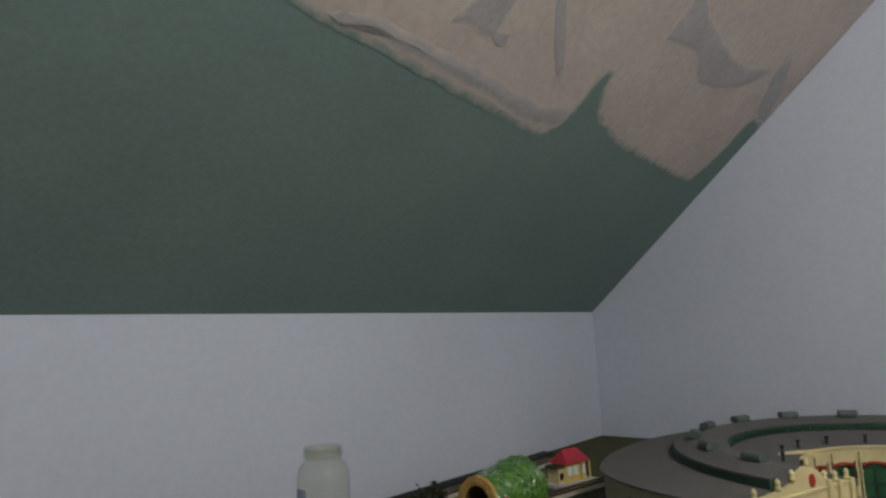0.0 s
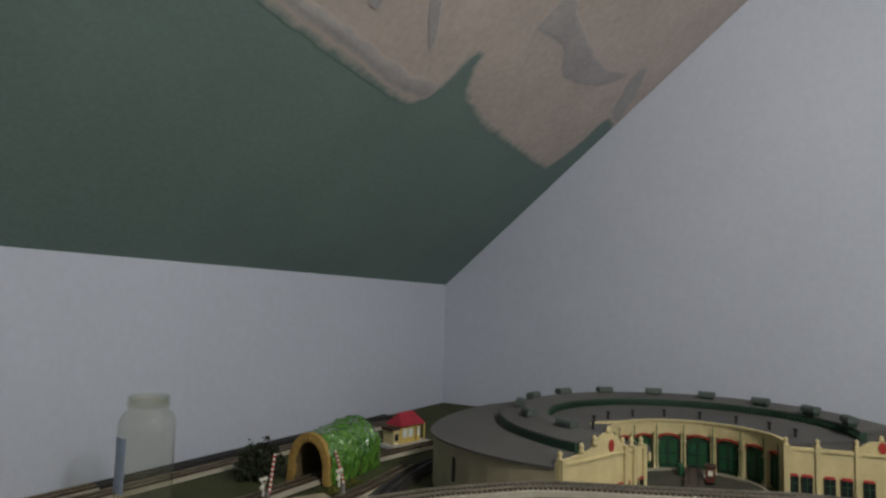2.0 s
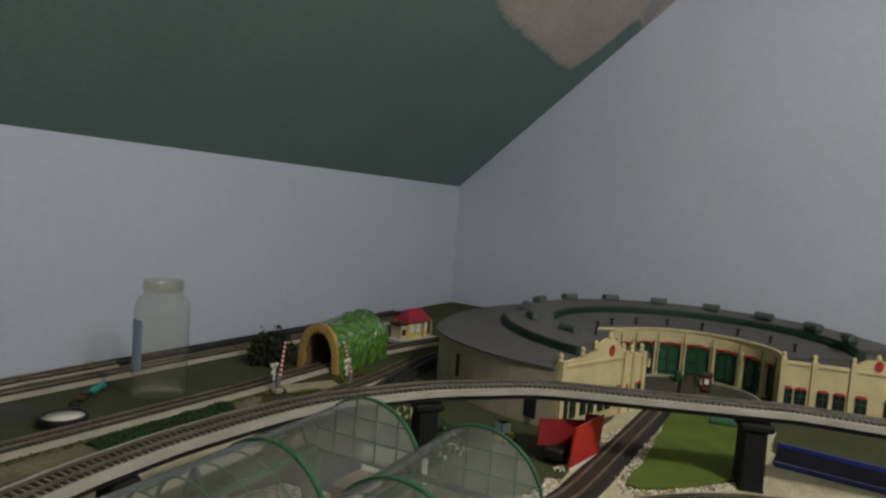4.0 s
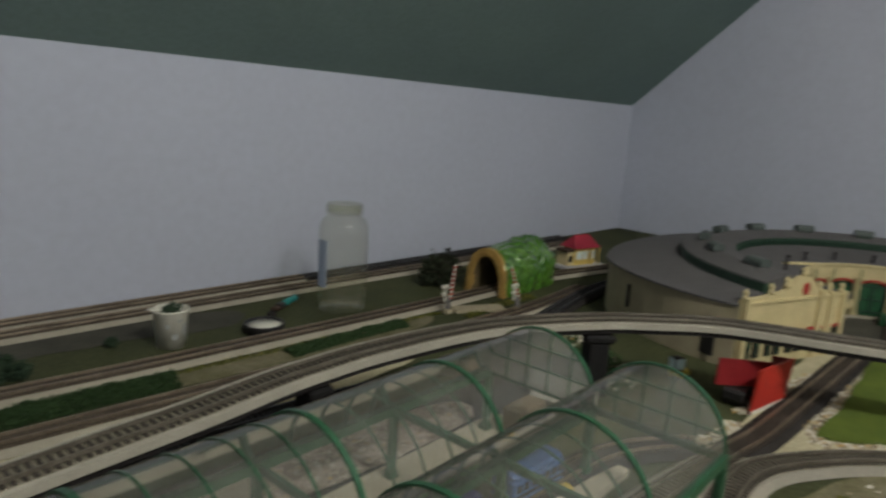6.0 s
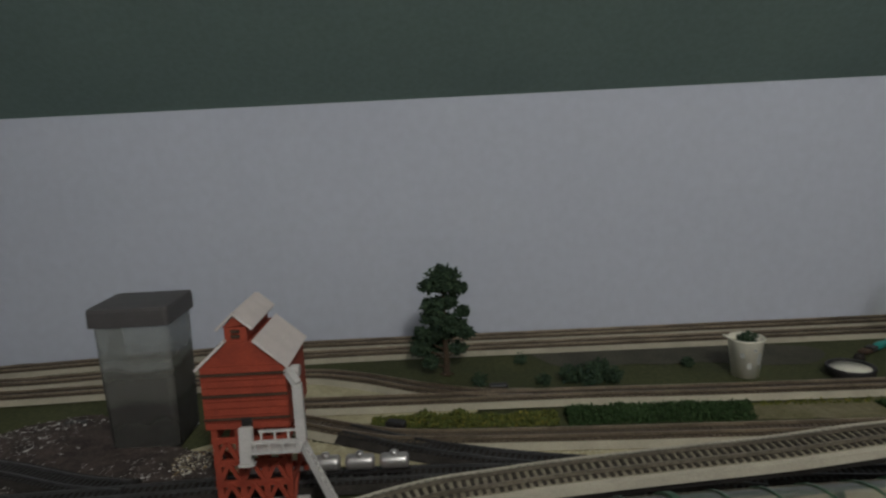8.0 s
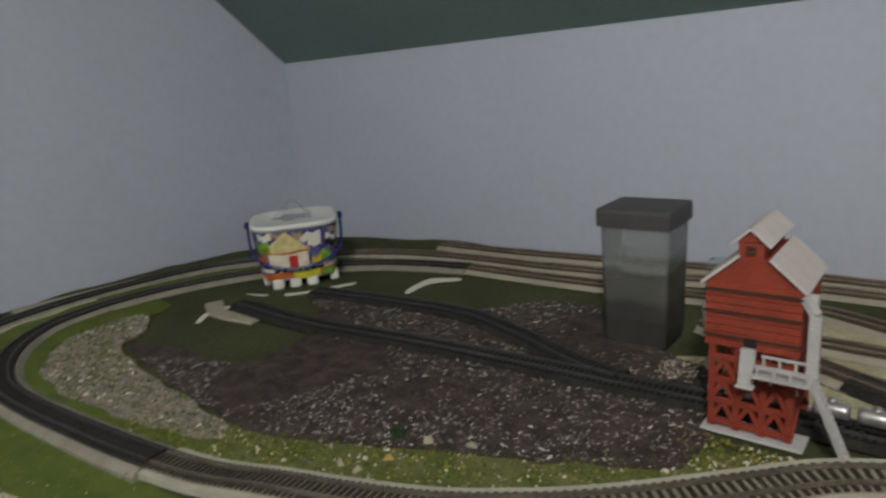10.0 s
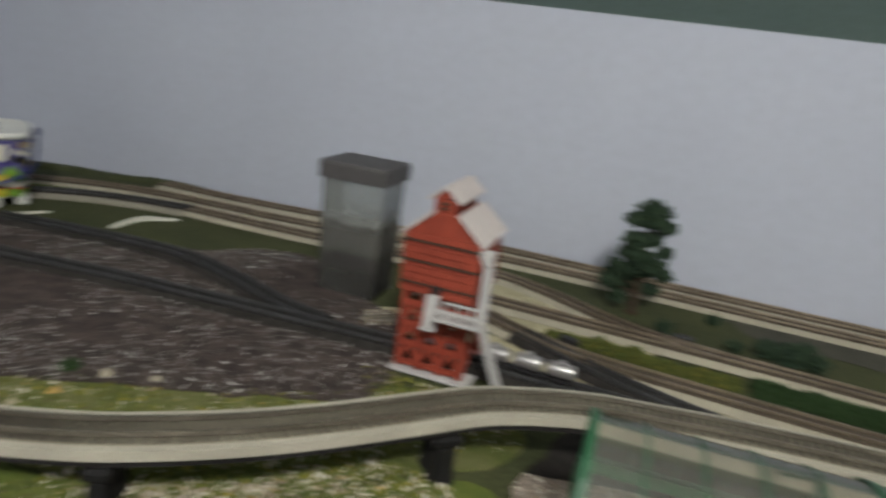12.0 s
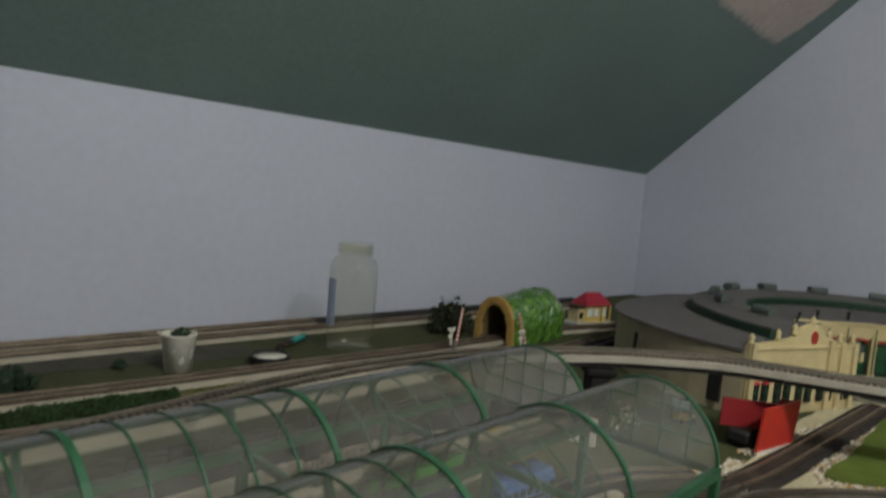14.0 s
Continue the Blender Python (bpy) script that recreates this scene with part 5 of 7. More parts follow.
COACHBLUE = mat("coach_blue", (0.06, 0.14, 0.34), 0.4, vary=0.15, scale=50, fine=300, bump=0.1, spec=0.5)


def coach(x, y, yaw, body, stripe, roof, label, ln=0.125):
    c = thing("railway_coach", label, "railway coach", pose(x, y, 0.0115, 0, 0, yaw - 1.5), group="coaches under the shed")
    part("body", Mesh().box((0, 0, 0.017), (ln, 0.027, 0.022), bev=0.002), body, c)
    part("roof", Mesh().box((0, 0, 0.0305), (ln - 0.002, 0.026, 0.008), bev=0.0035), roof, c)
    part("stripe", Mesh().box((0, 0, 0.0125), (ln + 0.001, 0.0282, 0.003)), stripe, c)
    for k in range(7):
        for s in (-1, 1):
            part("window", Mesh().box((-ln / 2 + ln * (k + 0.7) / 7.4, s * 0.0137, 0.0205), (ln / 12, 0.0012, 0.007)), DARKGLASS, c)
    for k in (-0.36, 0.36):
        part("bogie", Mesh().box((ln * k, 0, 0.003), (0.024, 0.018, 0.006), bev=0.001), BLACK, c)


coach(-0.505, -0.798, 0, DARKRED, BLACK, DARKRED, "dark red coach standing under the vault")
coach(-0.360, -0.799, 0, BLUEPLASTIC, DARKRED, BLUEPLASTIC, "blue coach with a red stripe under the vault", 0.115)
coach(-0.228, -0.804, 0, COACHBLUE, BLACK, COACHBLUE, "bright blue coach under the vault", 0.075)
eng = thing("locomotive", "small bright green locomotive under the shed", "locomotive", pose(-0.312, -0.872, 0.0105, 0, 0, 2))
GREENENG = mat("bright_green_engine", (0.035, 0.26, 0.018), 0.45, vary=0.15, scale=50, fine=300, bump=0.1)
part("body", Mesh().box((0, 0, 0.016), (0.105, 0.026, 0.022), bev=0.003), GREENENG, eng)
part("cab", Mesh().box((-0.034, 0, 0.032), (0.03, 0.026, 0.014), bev=0.002), GREENENG, eng)
part("footplate", Mesh().box((0, 0, 0.004), (0.112, 0.027, 0.003)), BLACK, eng)
for k in (-0.03, 0.0, 0.03):
    part("wheel", Mesh().tube((k, -0.0125, 0.0045), (k, 0.0125, 0.0045), 0.0045, n=12), BLACK, eng)
for x, y, c in ((-0.30, -0.822, BLUEPLASTIC), (-0.275, -0.818, DARKRED), (-0.41, -0.825, BLACK), (-0.44, -0.818, BLACK), (-0.20, -0.826, YELLOW), (-0.24, -0.945, RED), (-0.33, -0.950, BLACK), (-0.36, -0.945, BLACK)):
    m = Mesh().box((*along(x, y), 0.0135), (0.012, 0.009, 0.010), Matrix.Rotation(x * 9, 3, "Z"), bev=0.0015)
    solo("luggage_trunk", m, c, "small trunk standing on the platform", "trunk", group="platform luggage")
m = Mesh().box((-0.127, -0.723, 0.0245), (0.052, 0.024, 0.032), Matrix.Rotation(0.05, 3, "Z"), bev=0.0015)
solo("card_hut", m, TANCARD, "plain brown card hut under the vault", "hut")
# pale bits stand in for lit stretches of platform between column shadows
scatter("rubble", [along(-0.50, -0.925), along(-0.17, -0.925), along(-0.17, -0.845), along(-0.50, -0.845)], 420, 0.0085, PALESTONES, "pale bits imitating lit platform between column shadows", "rubble", 72, 0.001, [(LINES["shed_a"], 0.02)], 0.35, 1.6, 14)
# low walls with rubble printed card, beside the shed
m = Mesh().box((-0.02, -0.705, 0.018), (0.004, 0.085, 0.034), Matrix.Rotation(0.25, 3, "Z"))
solo("card_wall", m, WHITEPAPER, "white card wall beyond the shed", "wall")

# pale ground between the viaduct and the shed
PINKSOIL = mat("pinkish_rubble_ground", (0.42, 0.35, 0.30), 0.95, vary=0.45, scale=70, fine=350, bump=1.0, bscale=260, color2=(0.24, 0.19, 0.155), spec=0.12, dist=0.003)
STRIP_EDGE = patch("rubble_ground", [(-0.79, -0.645), (-0.70, -0.625), (-0.5, -0.607), (-0.35, -0.596), (-0.2, -0.60), (-0.12, -0.62), (-0.16, -0.665), (-0.4, -0.668), (-0.6, -0.672), (-0.78, -0.69)],
    0.0036, PINKSOIL, "pinkish rubble ground between the viaduct and the shed", "ground cover", 0.006, 17)
scatter("rubble", STRIP_EDGE, 2200, 0.0036, STONES, "pale stones strewn beside the shed", "rubble", 46, 0.003, (), 0.5, 1.3)
m = Mesh().box((-0.475, -0.632, 0.0075), (0.19, 0.034, 0.004), Matrix.Rotation(0.05, 3, "Z"), bev=0.0008)
solo("card_strip", m, PLATFORMTAN, "plain cream card strip lying on the rubble", "card")


# ---- glass jar ----
jar = thing("glass_jar", "empty clear glass jar with a blue torn label", "jar", pose(0.0, -0.222, 0.0005))
prof = [(0.0, 0.008), (0.034, 0.006), (0.037, 0.0), (0.041, 0.004), (0.0425, 0.012), (0.0425, 0.140), (0.041, 0.152), (0.036, 0.162), (0.0300, 0.166), (0.0295, 0.170), (0.0310, 0.172), (0.0310, 0.186), (0.0298, 0.189), (0.0275, 0.188), (0.0272, 0.172)]
skin = Mesh().lathe(prof, 40)
skin.f = [f for f in skin.f if len(f) < 10]
j = part("glass", skin, GLASS, jar, smooth=True)
j.visible_shadow = True
m = Mesh()
for k in range(9):
    a = radians(136 + k * 7)
    m.v += [(0.0429 * math.cos(a), 0.0429 * math.sin(a), 0.045), (0.0429 * math.cos(a), 0.0429 * math.sin(a), 0.128)]
m.f = [(2 * k, 2 * k + 2, 2 * k + 3, 2 * k + 1) for k in range(8)]
part("label", m, BLUEGREY, jar, "blue paper label")
for z, r in ((0.1745, 0.0317), (0.179, 0.0317), (0.1835, 0.0317)):
    thread = Mesh().lathe([(r - 0.0008, z - 0.0012), (r + 0.0004, z - 0.0004), (r + 0.0004, z + 0.0004), (r - 0.0008, z + 0.0012)], 40)
    thread.f = [f for f in thread.f if len(f) < 10]
    part("screw_thread", thread, GLASS, jar, smooth=True)

FAINTPRINT = mat("faint_grey_print", (0.46, 0.47, 0.44), 0.7, vary=0.15, scale=80, fine=300, bump=0.05)
# ---- paper cup with cut greens ----
cup = thing("paper_cup", "white paper cup with faint prints holding green foliage", "cup", pose(-0.310, -0.230, 0.0005) @ Matrix.Diagonal((0.92, 0.92, 0.97, 1)))
part("wall", Mesh().lathe([(0.0, 0.002), (0.0185, 0.002), (0.0185, 0.0), (0.0200, 0.0), (0.0262, 0.055), (0.0275, 0.0565), (0.0265, 0.058), (0.0250, 0.0565), (0.0190, 0.004), (0.0, 0.004)], 32), WHITEPAPER, cup, smooth=True)
for a, z, w, h in ((-100, 0.020, 0.008, 0.011), (-62, 0.030, 0.009, 0.020), (-125, 0.036, 0.007, 0.009), (-40, 0.014, 0.008, 0.010), (-82, 0.044, 0.006, 0.005)):
    r = 0.0200 + (z / 0.055) * 0.0062 + 0.0003
    q = Matrix.Rotation(radians(a), 3, "Z")
    m = Mesh()
    k = 12
    m.v = [tuple(q @ Vector(((0.0200 + ((z + h / 2 * math.sin(j * math.tau / k)) / 0.055) * 0.0062 + 0.0004), w / 2 * math.cos(j * math.tau / k), z + h / 2 * math.sin(j * math.tau / k)))) for j in range(k)]
    m.f = [tuple(range(k))]
    part("print", m, FAINTPRINT, cup, "faint grey-blue print")
part("lip_tab", Mesh().box((-0.027, 0.004, 0.0585), (0.012, 0.012, 0.003), Matrix.Rotation(0.3, 3, "Y"), bev=0.001), WHITEPAPER, cup)
rng = random.Random(4)
greens = foliage(Mesh(), (0.002, 0, 0.056), 0.019, 220, 0.0035, rng, (1, 1, 0.55))
part("foliage", greens, LEAF, cup, "dark green foam foliage")

# ---- black dish with white paint, and a teal brush ----
dish = thing("paint_dish", "black round dish holding white paint", "dish", pose(-0.174, -0.253, 0.0005))
part("rim", Mesh().lathe([(0.0, 0.0), (0.026, 0.0), (0.030, 0.003), (0.0315, 0.014), (0.0305, 0.0158), (0.0275, 0.015), (0.0265, 0.008), (0.0, 0.007)], 36), BLACK, dish, smooth=True)
part("paint", Mesh().lathe([(0.0, 0.0072), (0.0262, 0.0082), (0.0268, 0.0118), (0.0, 0.0124)], 30), WHITEPAPER, dish, "thick white paint", smooth=True)
br = thing("paint_brush", "teal handled brush lying on the board", "brush", pose(-0.083, -0.163, 0.0075, 0, 0, 30))
part("handle", Mesh().lathe([(0.0, 0.0), (0.005, 0.002), (0.0065, 0.015), (0.005, 0.032), (0.0065, 0.044), (0.0, 0.048)], 14), TEAL, br, smooth=True).matrix_local = pose(0, 0, 0, 0, 90, 0)
part("ferrule", Mesh().box((-0.008, 0, 0), (0.016, 0.014, 0.008), bev=0.001), BLACK, br)
part("bristle", Mesh().box((-0.024, 0, -0.001), (0.018, 0.015, 0.006), bev=0.002), TIMBER, br)
m = Mesh().lathe([(0.0, 0.0), (0.006, 0.0), (0.008, 0.004), (0.006, 0.009), (0.0, 0.010)], 12, (-0.125, -0.195, 0.0005))
solo("pebble", m, DARKBED, "dark pebble on the green board", "pebble", smooth=True)

# ---- box of ballast with a dark lid ----
bx = thing("storage_box", "cloudy plastic box of dark ballast with a grey lid", "box", pose(-1.103, -0.347, 0.001, 0, 0, 1.5))
H = 0.170


def rounded(w, d, r, n=5):
    out = []
    for cx, cy, a0 in ((w / 2 - r, d / 2 - r, 0), (-w / 2 + r, d / 2 - r, 90), (-w / 2 + r, -d / 2 + r, 180), (w / 2 - r, -d / 2 + r, 270)):
        out += [(cx + r * math.cos(radians(a0 + 90 * k / n)), cy + r * math.sin(radians(a0 + 90 * k / n))) for k in range(n + 1)]
    return out


lo, hi = rounded(0.082, 0.074, 0.007), rounded(0.089, 0.079, 0.008)
m = Mesh()
nn = len(lo)
m.v = [(x, y, 0.0) for x, y in lo] + [(x, y, H) for x, y in hi]
m.f = [(k, (k + 1) % nn, nn + (k + 1) % nn, nn + k) for k in range(nn)] + [tuple(range(nn))]
part("tub", m, BOXFILM, bx, "cloudy clear plastic tub", smooth=False)
m = Mesh()
lo2, hi2 = rounded(0.079, 0.071, 0.008), rounded(0.0815, 0.073, 0.009)
m.v = [(x, y, 0.002) for x, y in lo2] + [(x, y, 0.054 + 0.016 * noise.noise(Vector((x * 30, y * 30, 2)))) for x, y in hi2] + [(0, 0, 0.060)]
m.f = [(k, (k + 1) % nn, nn + (k + 1) % nn, nn + k) for k in range(nn)] + [(nn + k, nn + (k + 1) % nn, 2 * nn) for k in range(nn)] + [tuple(range(nn - 1, -1, -1))]
part("ballast", m, COALBALLAST, bx, "dark loose ballast")
m = Mesh()
lo3, hi3 = rounded(0.0815, 0.0735, 0.007), rounded(0.0868, 0.0774, 0.007)
rows = 6
for r in range(rows + 1):
    u = r / rows
    m.v += [(xa + (xb - xa) * u, ya + (yb - ya) * u, 0.003 + (H - 0.016) * u) for (xa, ya), (xb, yb) in zip(lo3, hi3)]
m.f = [(r * nn + k, r * nn + (k + 1) % nn, (r + 1) * nn + (k + 1) % nn, (r + 1) * nn + k) for r in range(rows) for k in range(nn)]
part("dust", m, TUBDUST, bx, "brown dust and haze clinging inside the tub")
m = Mesh()
l1, l2 = rounded(0.0955, 0.086, 0.005), rounded(0.0935, 0.084, 0.005)
m.v = [(x, y, H - 0.014) for x, y in l1] + [(x, y, H + 0.004) for x, y in l1] + [(x, y, H + 0.008) for x, y in l2]
m.f = [(r * nn + k, r * nn + (k + 1) % nn, (r + 1) * nn + (k + 1) % nn, (r + 1) * nn + k) for r in range(2) for k in range(nn)]
m.f += [tuple(range(2 * nn, 3 * nn)), tuple(range(nn - 1, -1, -1))]
part("lid", m, LIDGREY, bx, "dark grey snap lid")
m = Mesh().box((-1.015, -0.262, 0.045), (0.07, 0.06, 0.09), Matrix.Rotation(0.3, 3, "Z"), bev=0.006)
ob = solo("storage_tub", m, BOXFILM, "second clear plastic tub standing behind", "box")
m = Mesh().box((-1.235, -0.30, 0.003), (0.03, 0.01, 0.004), bev=0.001)
solo("clip", m, BLACK, "black plastic clip lying on the board", "clip")

# ---- party bucket ----
bk = thing("bucket", "white plastic party bucket with a colourful print and blue handle", "bucket", pose(-1.779, -0.382, 0.0005))
RB, RT, HB = 0.067, 0.078, 0.121
FACE = -37


def squarish(a):
    """Outline of the rounded square bucket, one flat side towards the yard."""
    a -= radians(FACE)
    return (abs(math.cos(a)) ** 4 + abs(math.sin(a)) ** 4) ** -0.25


part("wall", Mesh().lathe([(0.0, 0.016), (RB, 0.016), (RT, HB - 0.008), (RT - 0.002, HB - 0.006), (RB - 0.002, 0.020), (0.0, 0.020)], 64, squash=squarish), WHITEPLASTIC, bk, smooth=True)
for k in range(12):
    side, u = divmod(k, 3)
    q = Matrix.Rotation(radians(FACE + 90 * side), 3, "Z")
    c = q @ Vector((RB * 0.91, RB * (-0.62 + 0.46 * u), 0.010))
    part("foot", Mesh().box(c, (0.016, 0.021, 0.019), q, bev=0.003), WHITEPLASTIC, bk)
part("lid", Mesh().lathe([(RT - 0.001, HB - 0.009), (RT + 0.0022, HB - 0.009), (RT + 0.0028, HB - 0.002), (RT + 0.0012, HB), (RT - 0.004, HB + 0.0004), (RT - 0.007, HB - 0.0014), (0.0, HB - 0.001)], 64, squash=squarish), WHITEPLASTIC, bk, "white snap lid", smooth=True)
bag = Mesh().lathe([(0.034, HB - 0.001), (0.032, HB + 0.004), (0.024, HB + 0.010), (0.016, HB + 0.021), (0.006, HB + 0.033), (0.0, HB + 0.029)], 22, squash=lambda a: 1 + 0.22 * math.sin(5 * a) + 0.1 * math.sin(11 * a))
part("bag", bag, BAGFILM, bk, "clear crumpled bag lying on the lid")


def decal(a0, a1, z0, z1, material, lift, wave=0.0, label="", peak=False):
    """A patch of print on the bucket's side, between two headings and two heights."""
    m, n = Mesh(), max(10, int((a1 - a0) / 4))
    z0, z1 = 0.0195 + (z0 - 0.024) * 1.2, 0.0195 + (z1 - 0.024) * 1.2
    for i in range(n + 1):
        u = i / n
        a = radians(a0 + (a1 - a0) * u)
        lo_, hi_ = z0 + wave * math.sin(u * 9), z1 + wave * math.cos(u * 7)
        if peak:
            hi_ = z0 + 0.001 + (z1 - z0) * (1 - abs(2 * u - 1))
        for z in (lo_, (lo_ + hi_) / 2, hi_):
            r = (RB + (RT - RB) * (z - 0.016) / (HB - 0.024)) * squarish(a) + lift
            m.v.append((r * math.cos(a), r * math.sin(a), z))
    for i in range(n):
        for k in range(2):
            m.f.append((3 * i + k, 3 * i + 3 + k, 3 * i + 4 + k, 3 * i + 1 + k))
    part("print", m, material, bk, label)


PURPLE = mat("purple_print", (0.055, 0.030, 0.20), 0.5, vary=0.5, scale=90, fine=160, bump=0.0, color2=(0.16, 0.17, 0.34), spec=0.2)
ORANGE = mat("orange_print", (0.62, 0.16, 0.03), 0.45, vary=0.3, scale=60, fine=160, bump=0.0)
LIME = mat("lime_print", (0.22, 0.42, 0.05), 0.45, vary=0.4, scale=60, fine=160, bump=0.0)
PINKISH = mat("cream_print", (0.80, 0.70, 0.56), 0.5, vary=0.15, scale=60, fine=160, bump=0.0)
CREAMPRINT = mat("pale_yellow_print", (0.72, 0.62, 0.30), 0.45, vary=0.2, scale=60, fine=160, bump=0.0)
TANPRINT = mat("tan_print", (0.46, 0.34, 0.20), 0.5, vary=0.3, scale=80, fine=160, bump=0.0)
LEMON = mat("lemon_print", (0.66, 0.62, 0.05), 0.5, vary=0.15, scale=80, fine=160, bump=0.0)
decal(FACE - 175, FACE + 178, 0.024, 0.100, PURPLE, 0.0006, label="purple printed sleeve")
decal(FACE - 84, FACE - 60, 0.034, 0.100, RED, 0.0012, 0.001)
decal(FACE - 80, FACE - 10, 0.024, 0.034, ORANGE, 0.0013, 0.002)
decal(FACE + 22, FACE + 80, 0.024, 0.036, RED, 0.0013, 0.002)
decal(FACE - 10, FACE + 28, 0.022, 0.034, LEMON, 0.0014, 0.001)
decal(FACE - 38, FACE + 14, 0.040, 0.066, PINKISH, 0.0013, 0.001)
decal(FACE - 46, FACE + 18, 0.066, 0.098, CREAMPRINT, 0.0015, peak=True)
decal(FACE - 44, FACE + 16, 0.064, 0.067, ORANGE, 0.0019, 0.0015)
decal(FACE - 13, FACE - 1, 0.036, 0.060, RED, 0.0018)
decal(FACE - 52, FACE - 34, 0.066, 0.084, LIME, 0.0016, 0.002)
decal(FACE + 16, FACE + 52, 0.044, 0.066, LIME, 0.0016, peak=True)
decal(FACE + 18, FACE + 30, 0.044, 0.054, YELLOW, 0.002, 0.002)
decal(FACE + 34, FACE + 60, 0.068, 0.078, BLACK, 0.0015, 0.004)
decal(FACE + 14, FACE + 30, 0.072, 0.094, WHITEPAPER, 0.0016, 0.002)
decal(FACE + 52, FACE + 72, 0.060, 0.092, YELLOW, 0.0014, 0.003)
decal(FACE - 4, FACE + 8, 0.086, 0.096, TANPRINT, 0.0016, 0.002)
decal(FACE + 4, FACE + 15, 0.080, 0.092, WHITEPAPER, 0.0014, 0.002)
decal(FACE + 36, FACE + 62, 0.078, 0.086, WHITEPAPER, 0.0017, 0.004)
decal(FACE + 40, FACE + 66, 0.088, 0.097, TANPRINT, 0.0014, 0.002)
decal(FACE - 46, FACE - 30, 0.086, 0.097, WHITEPAPER, 0.0012, 0.003)
decal(FACE - 30, FACE - 10, 0.090, 0.098, TANPRINT, 0.0013, 0.002)
decal(FACE - 66, FACE + 66, 0.0345, 0.0405, WHITEPAPER, 0.0012, 0.0015)
decal(FACE + 18, FACE + 44, 0.040, 0.048, WHITEPAPER, 0.0013, 0.003)
decal(FACE + 30, FACE + 62, 0.022, 0.034, LIME, 0.0015, 0.002)
decal(FACE - 58, FACE - 40, 0.050, 0.062, ORANGE, 0.0018, 0.002)
for k, (a, w) in enumerate(((-34, 7), (-24, 6), (-3, 6), (6, 7), (16, 6), (25, 7))):
    decal(FACE + a, FACE + a + w, 0.0352, 0.0395, BLACK, 0.0021, label="dark lettering bar")
m = Mesh()
hp = []
for k in range(25):
    a = radians(FACE - 88 + 176 * k / 24)
    sag = math.sin(math.pi * k / 24)
    z = HB - 0.010 - 0.070 * sag ** 0.75
    r = (RT - 0.002 * sag) * squarish(a) ** 0.8 + 0.008
    hp.append((r * math.cos(a), r * math.sin(a), z))
m.pipe(hp, 0.0026)
part("handle", m, BLUEPLASTIC, bk, "dark blue plastic handle")
for p in (hp[0], hp[-1]):
    part("lug", Mesh().box((p[0], p[1], p[2] + 0.003), (0.010, 0.010, 0.014), bev=0.003), BLUEPLASTIC, bk)

# ---- half-timbered cottage ----
ct = thing("cottage", "half-timbered cream cottage with an ochre thatched roof", "cottage", pose(-2.195, -1.073, 0.0005, 0, 0, 74) @ Matrix.Diagonal((0.84, 0.84, 0.9, 1)))
L, D, W = 0.11, 0.07, 0.035
part("wall", Mesh().box((0, 0, W / 2), (L, D, W)), CREAM, ct, "cream plaster walls")
gab = Mesh().add([(-L / 2, -D / 2, W), (-L / 2, D / 2, W), (-L / 2, 0, 0.078), (L / 2, -D / 2, W), (L / 2, D / 2, W), (L / 2, 0, 0.078)], [(0, 1, 2), (5, 4, 3), (0, 3, 4, 1), (1, 4, 5, 2), (2, 5, 3, 0)])
part("gable", gab, CREAM, ct)
for s in (-1, 1):
    m = Mesh()
    nx = 14
    for i in range(nx + 1):
        x = -L / 2 - 0.01 + (L + 0.02) * i / nx
        for y, z in ((s * (D / 2 + 0.014), W - 0.010), (0.0, 0.080), (0.0, 0.087), (s * (D / 2 + 0.016), W - 0.003)):
            m.v.append((x, y + 0.0015 * math.sin(i * 2.1), z + 0.0012 * math.sin(i * 1.7)))
    for i in range(nx):
        for k in range(4):
            m.f.append((4 * i + k, 4 * i + (k + 1) % 4, 4 * i + 4 + (k + 1) % 4, 4 * i + 4 + k))
    m.f += [(0, 1, 2, 3), (4 * nx + 3, 4 * nx + 2, 4 * nx + 1, 4 * nx)]
    part("roof", m, THATCH, ct, "ochre thatch")
part("porch_gable", Mesh().add([(-0.03, -D / 2 - 0.012, W - 0.006), (0.03, -D / 2 - 0.012, W - 0.006), (0.0, -D / 2 - 0.012, 0.066), (-0.03, 0, W - 0.006), (0.03, 0, W - 0.006), (0.0, 0, 0.066)],
        [(0, 1, 2), (5, 4, 3), (0, 3, 4, 1), (1, 4, 5, 2), (2, 5, 3, 0)]), CREAM, ct)
for a, b in (((-0.033, -D / 2 - 0.014, W - 0.008), (0.0, -D / 2 - 0.014, 0.069)), ((0.033, -D / 2 - 0.014, W - 0.008), (0.0, -D / 2 - 0.014, 0.069)), ((-0.02, -D / 2 - 0.013, 0.045), (0.02, -D / 2 - 0.013, 0.045))):
    part("timber", Mesh().beam(a, b, 0.003, 0.004), TIMBER, ct)
for x in (-0.053, -0.035, -0.018, 0.018, 0.036, 0.053):
    part("timber", Mesh().box((x, -D / 2 - 0.001, W / 2), (0.003, 0.003, W)), TIMBER, ct)
for z in (0.008, 0.030):
    part("timber", Mesh().box((0, -D / 2 - 0.0015, z), (L, 0.003, 0.0025)), TIMBER, ct)
for x in (-0.044, -0.027, 0.027, 0.044):
    part("window", Mesh().box((x, -D / 2 - 0.0008, 0.019), (0.011, 0.002, 0.014)), YELLOW, ct, "yellow lattice window")
part("door", Mesh().box((0, -D / 2 - 0.002, 0.013), (0.018, 0.004, 0.026), bev=0.001), BLUEPLASTIC, ct, "dark blue arched door")
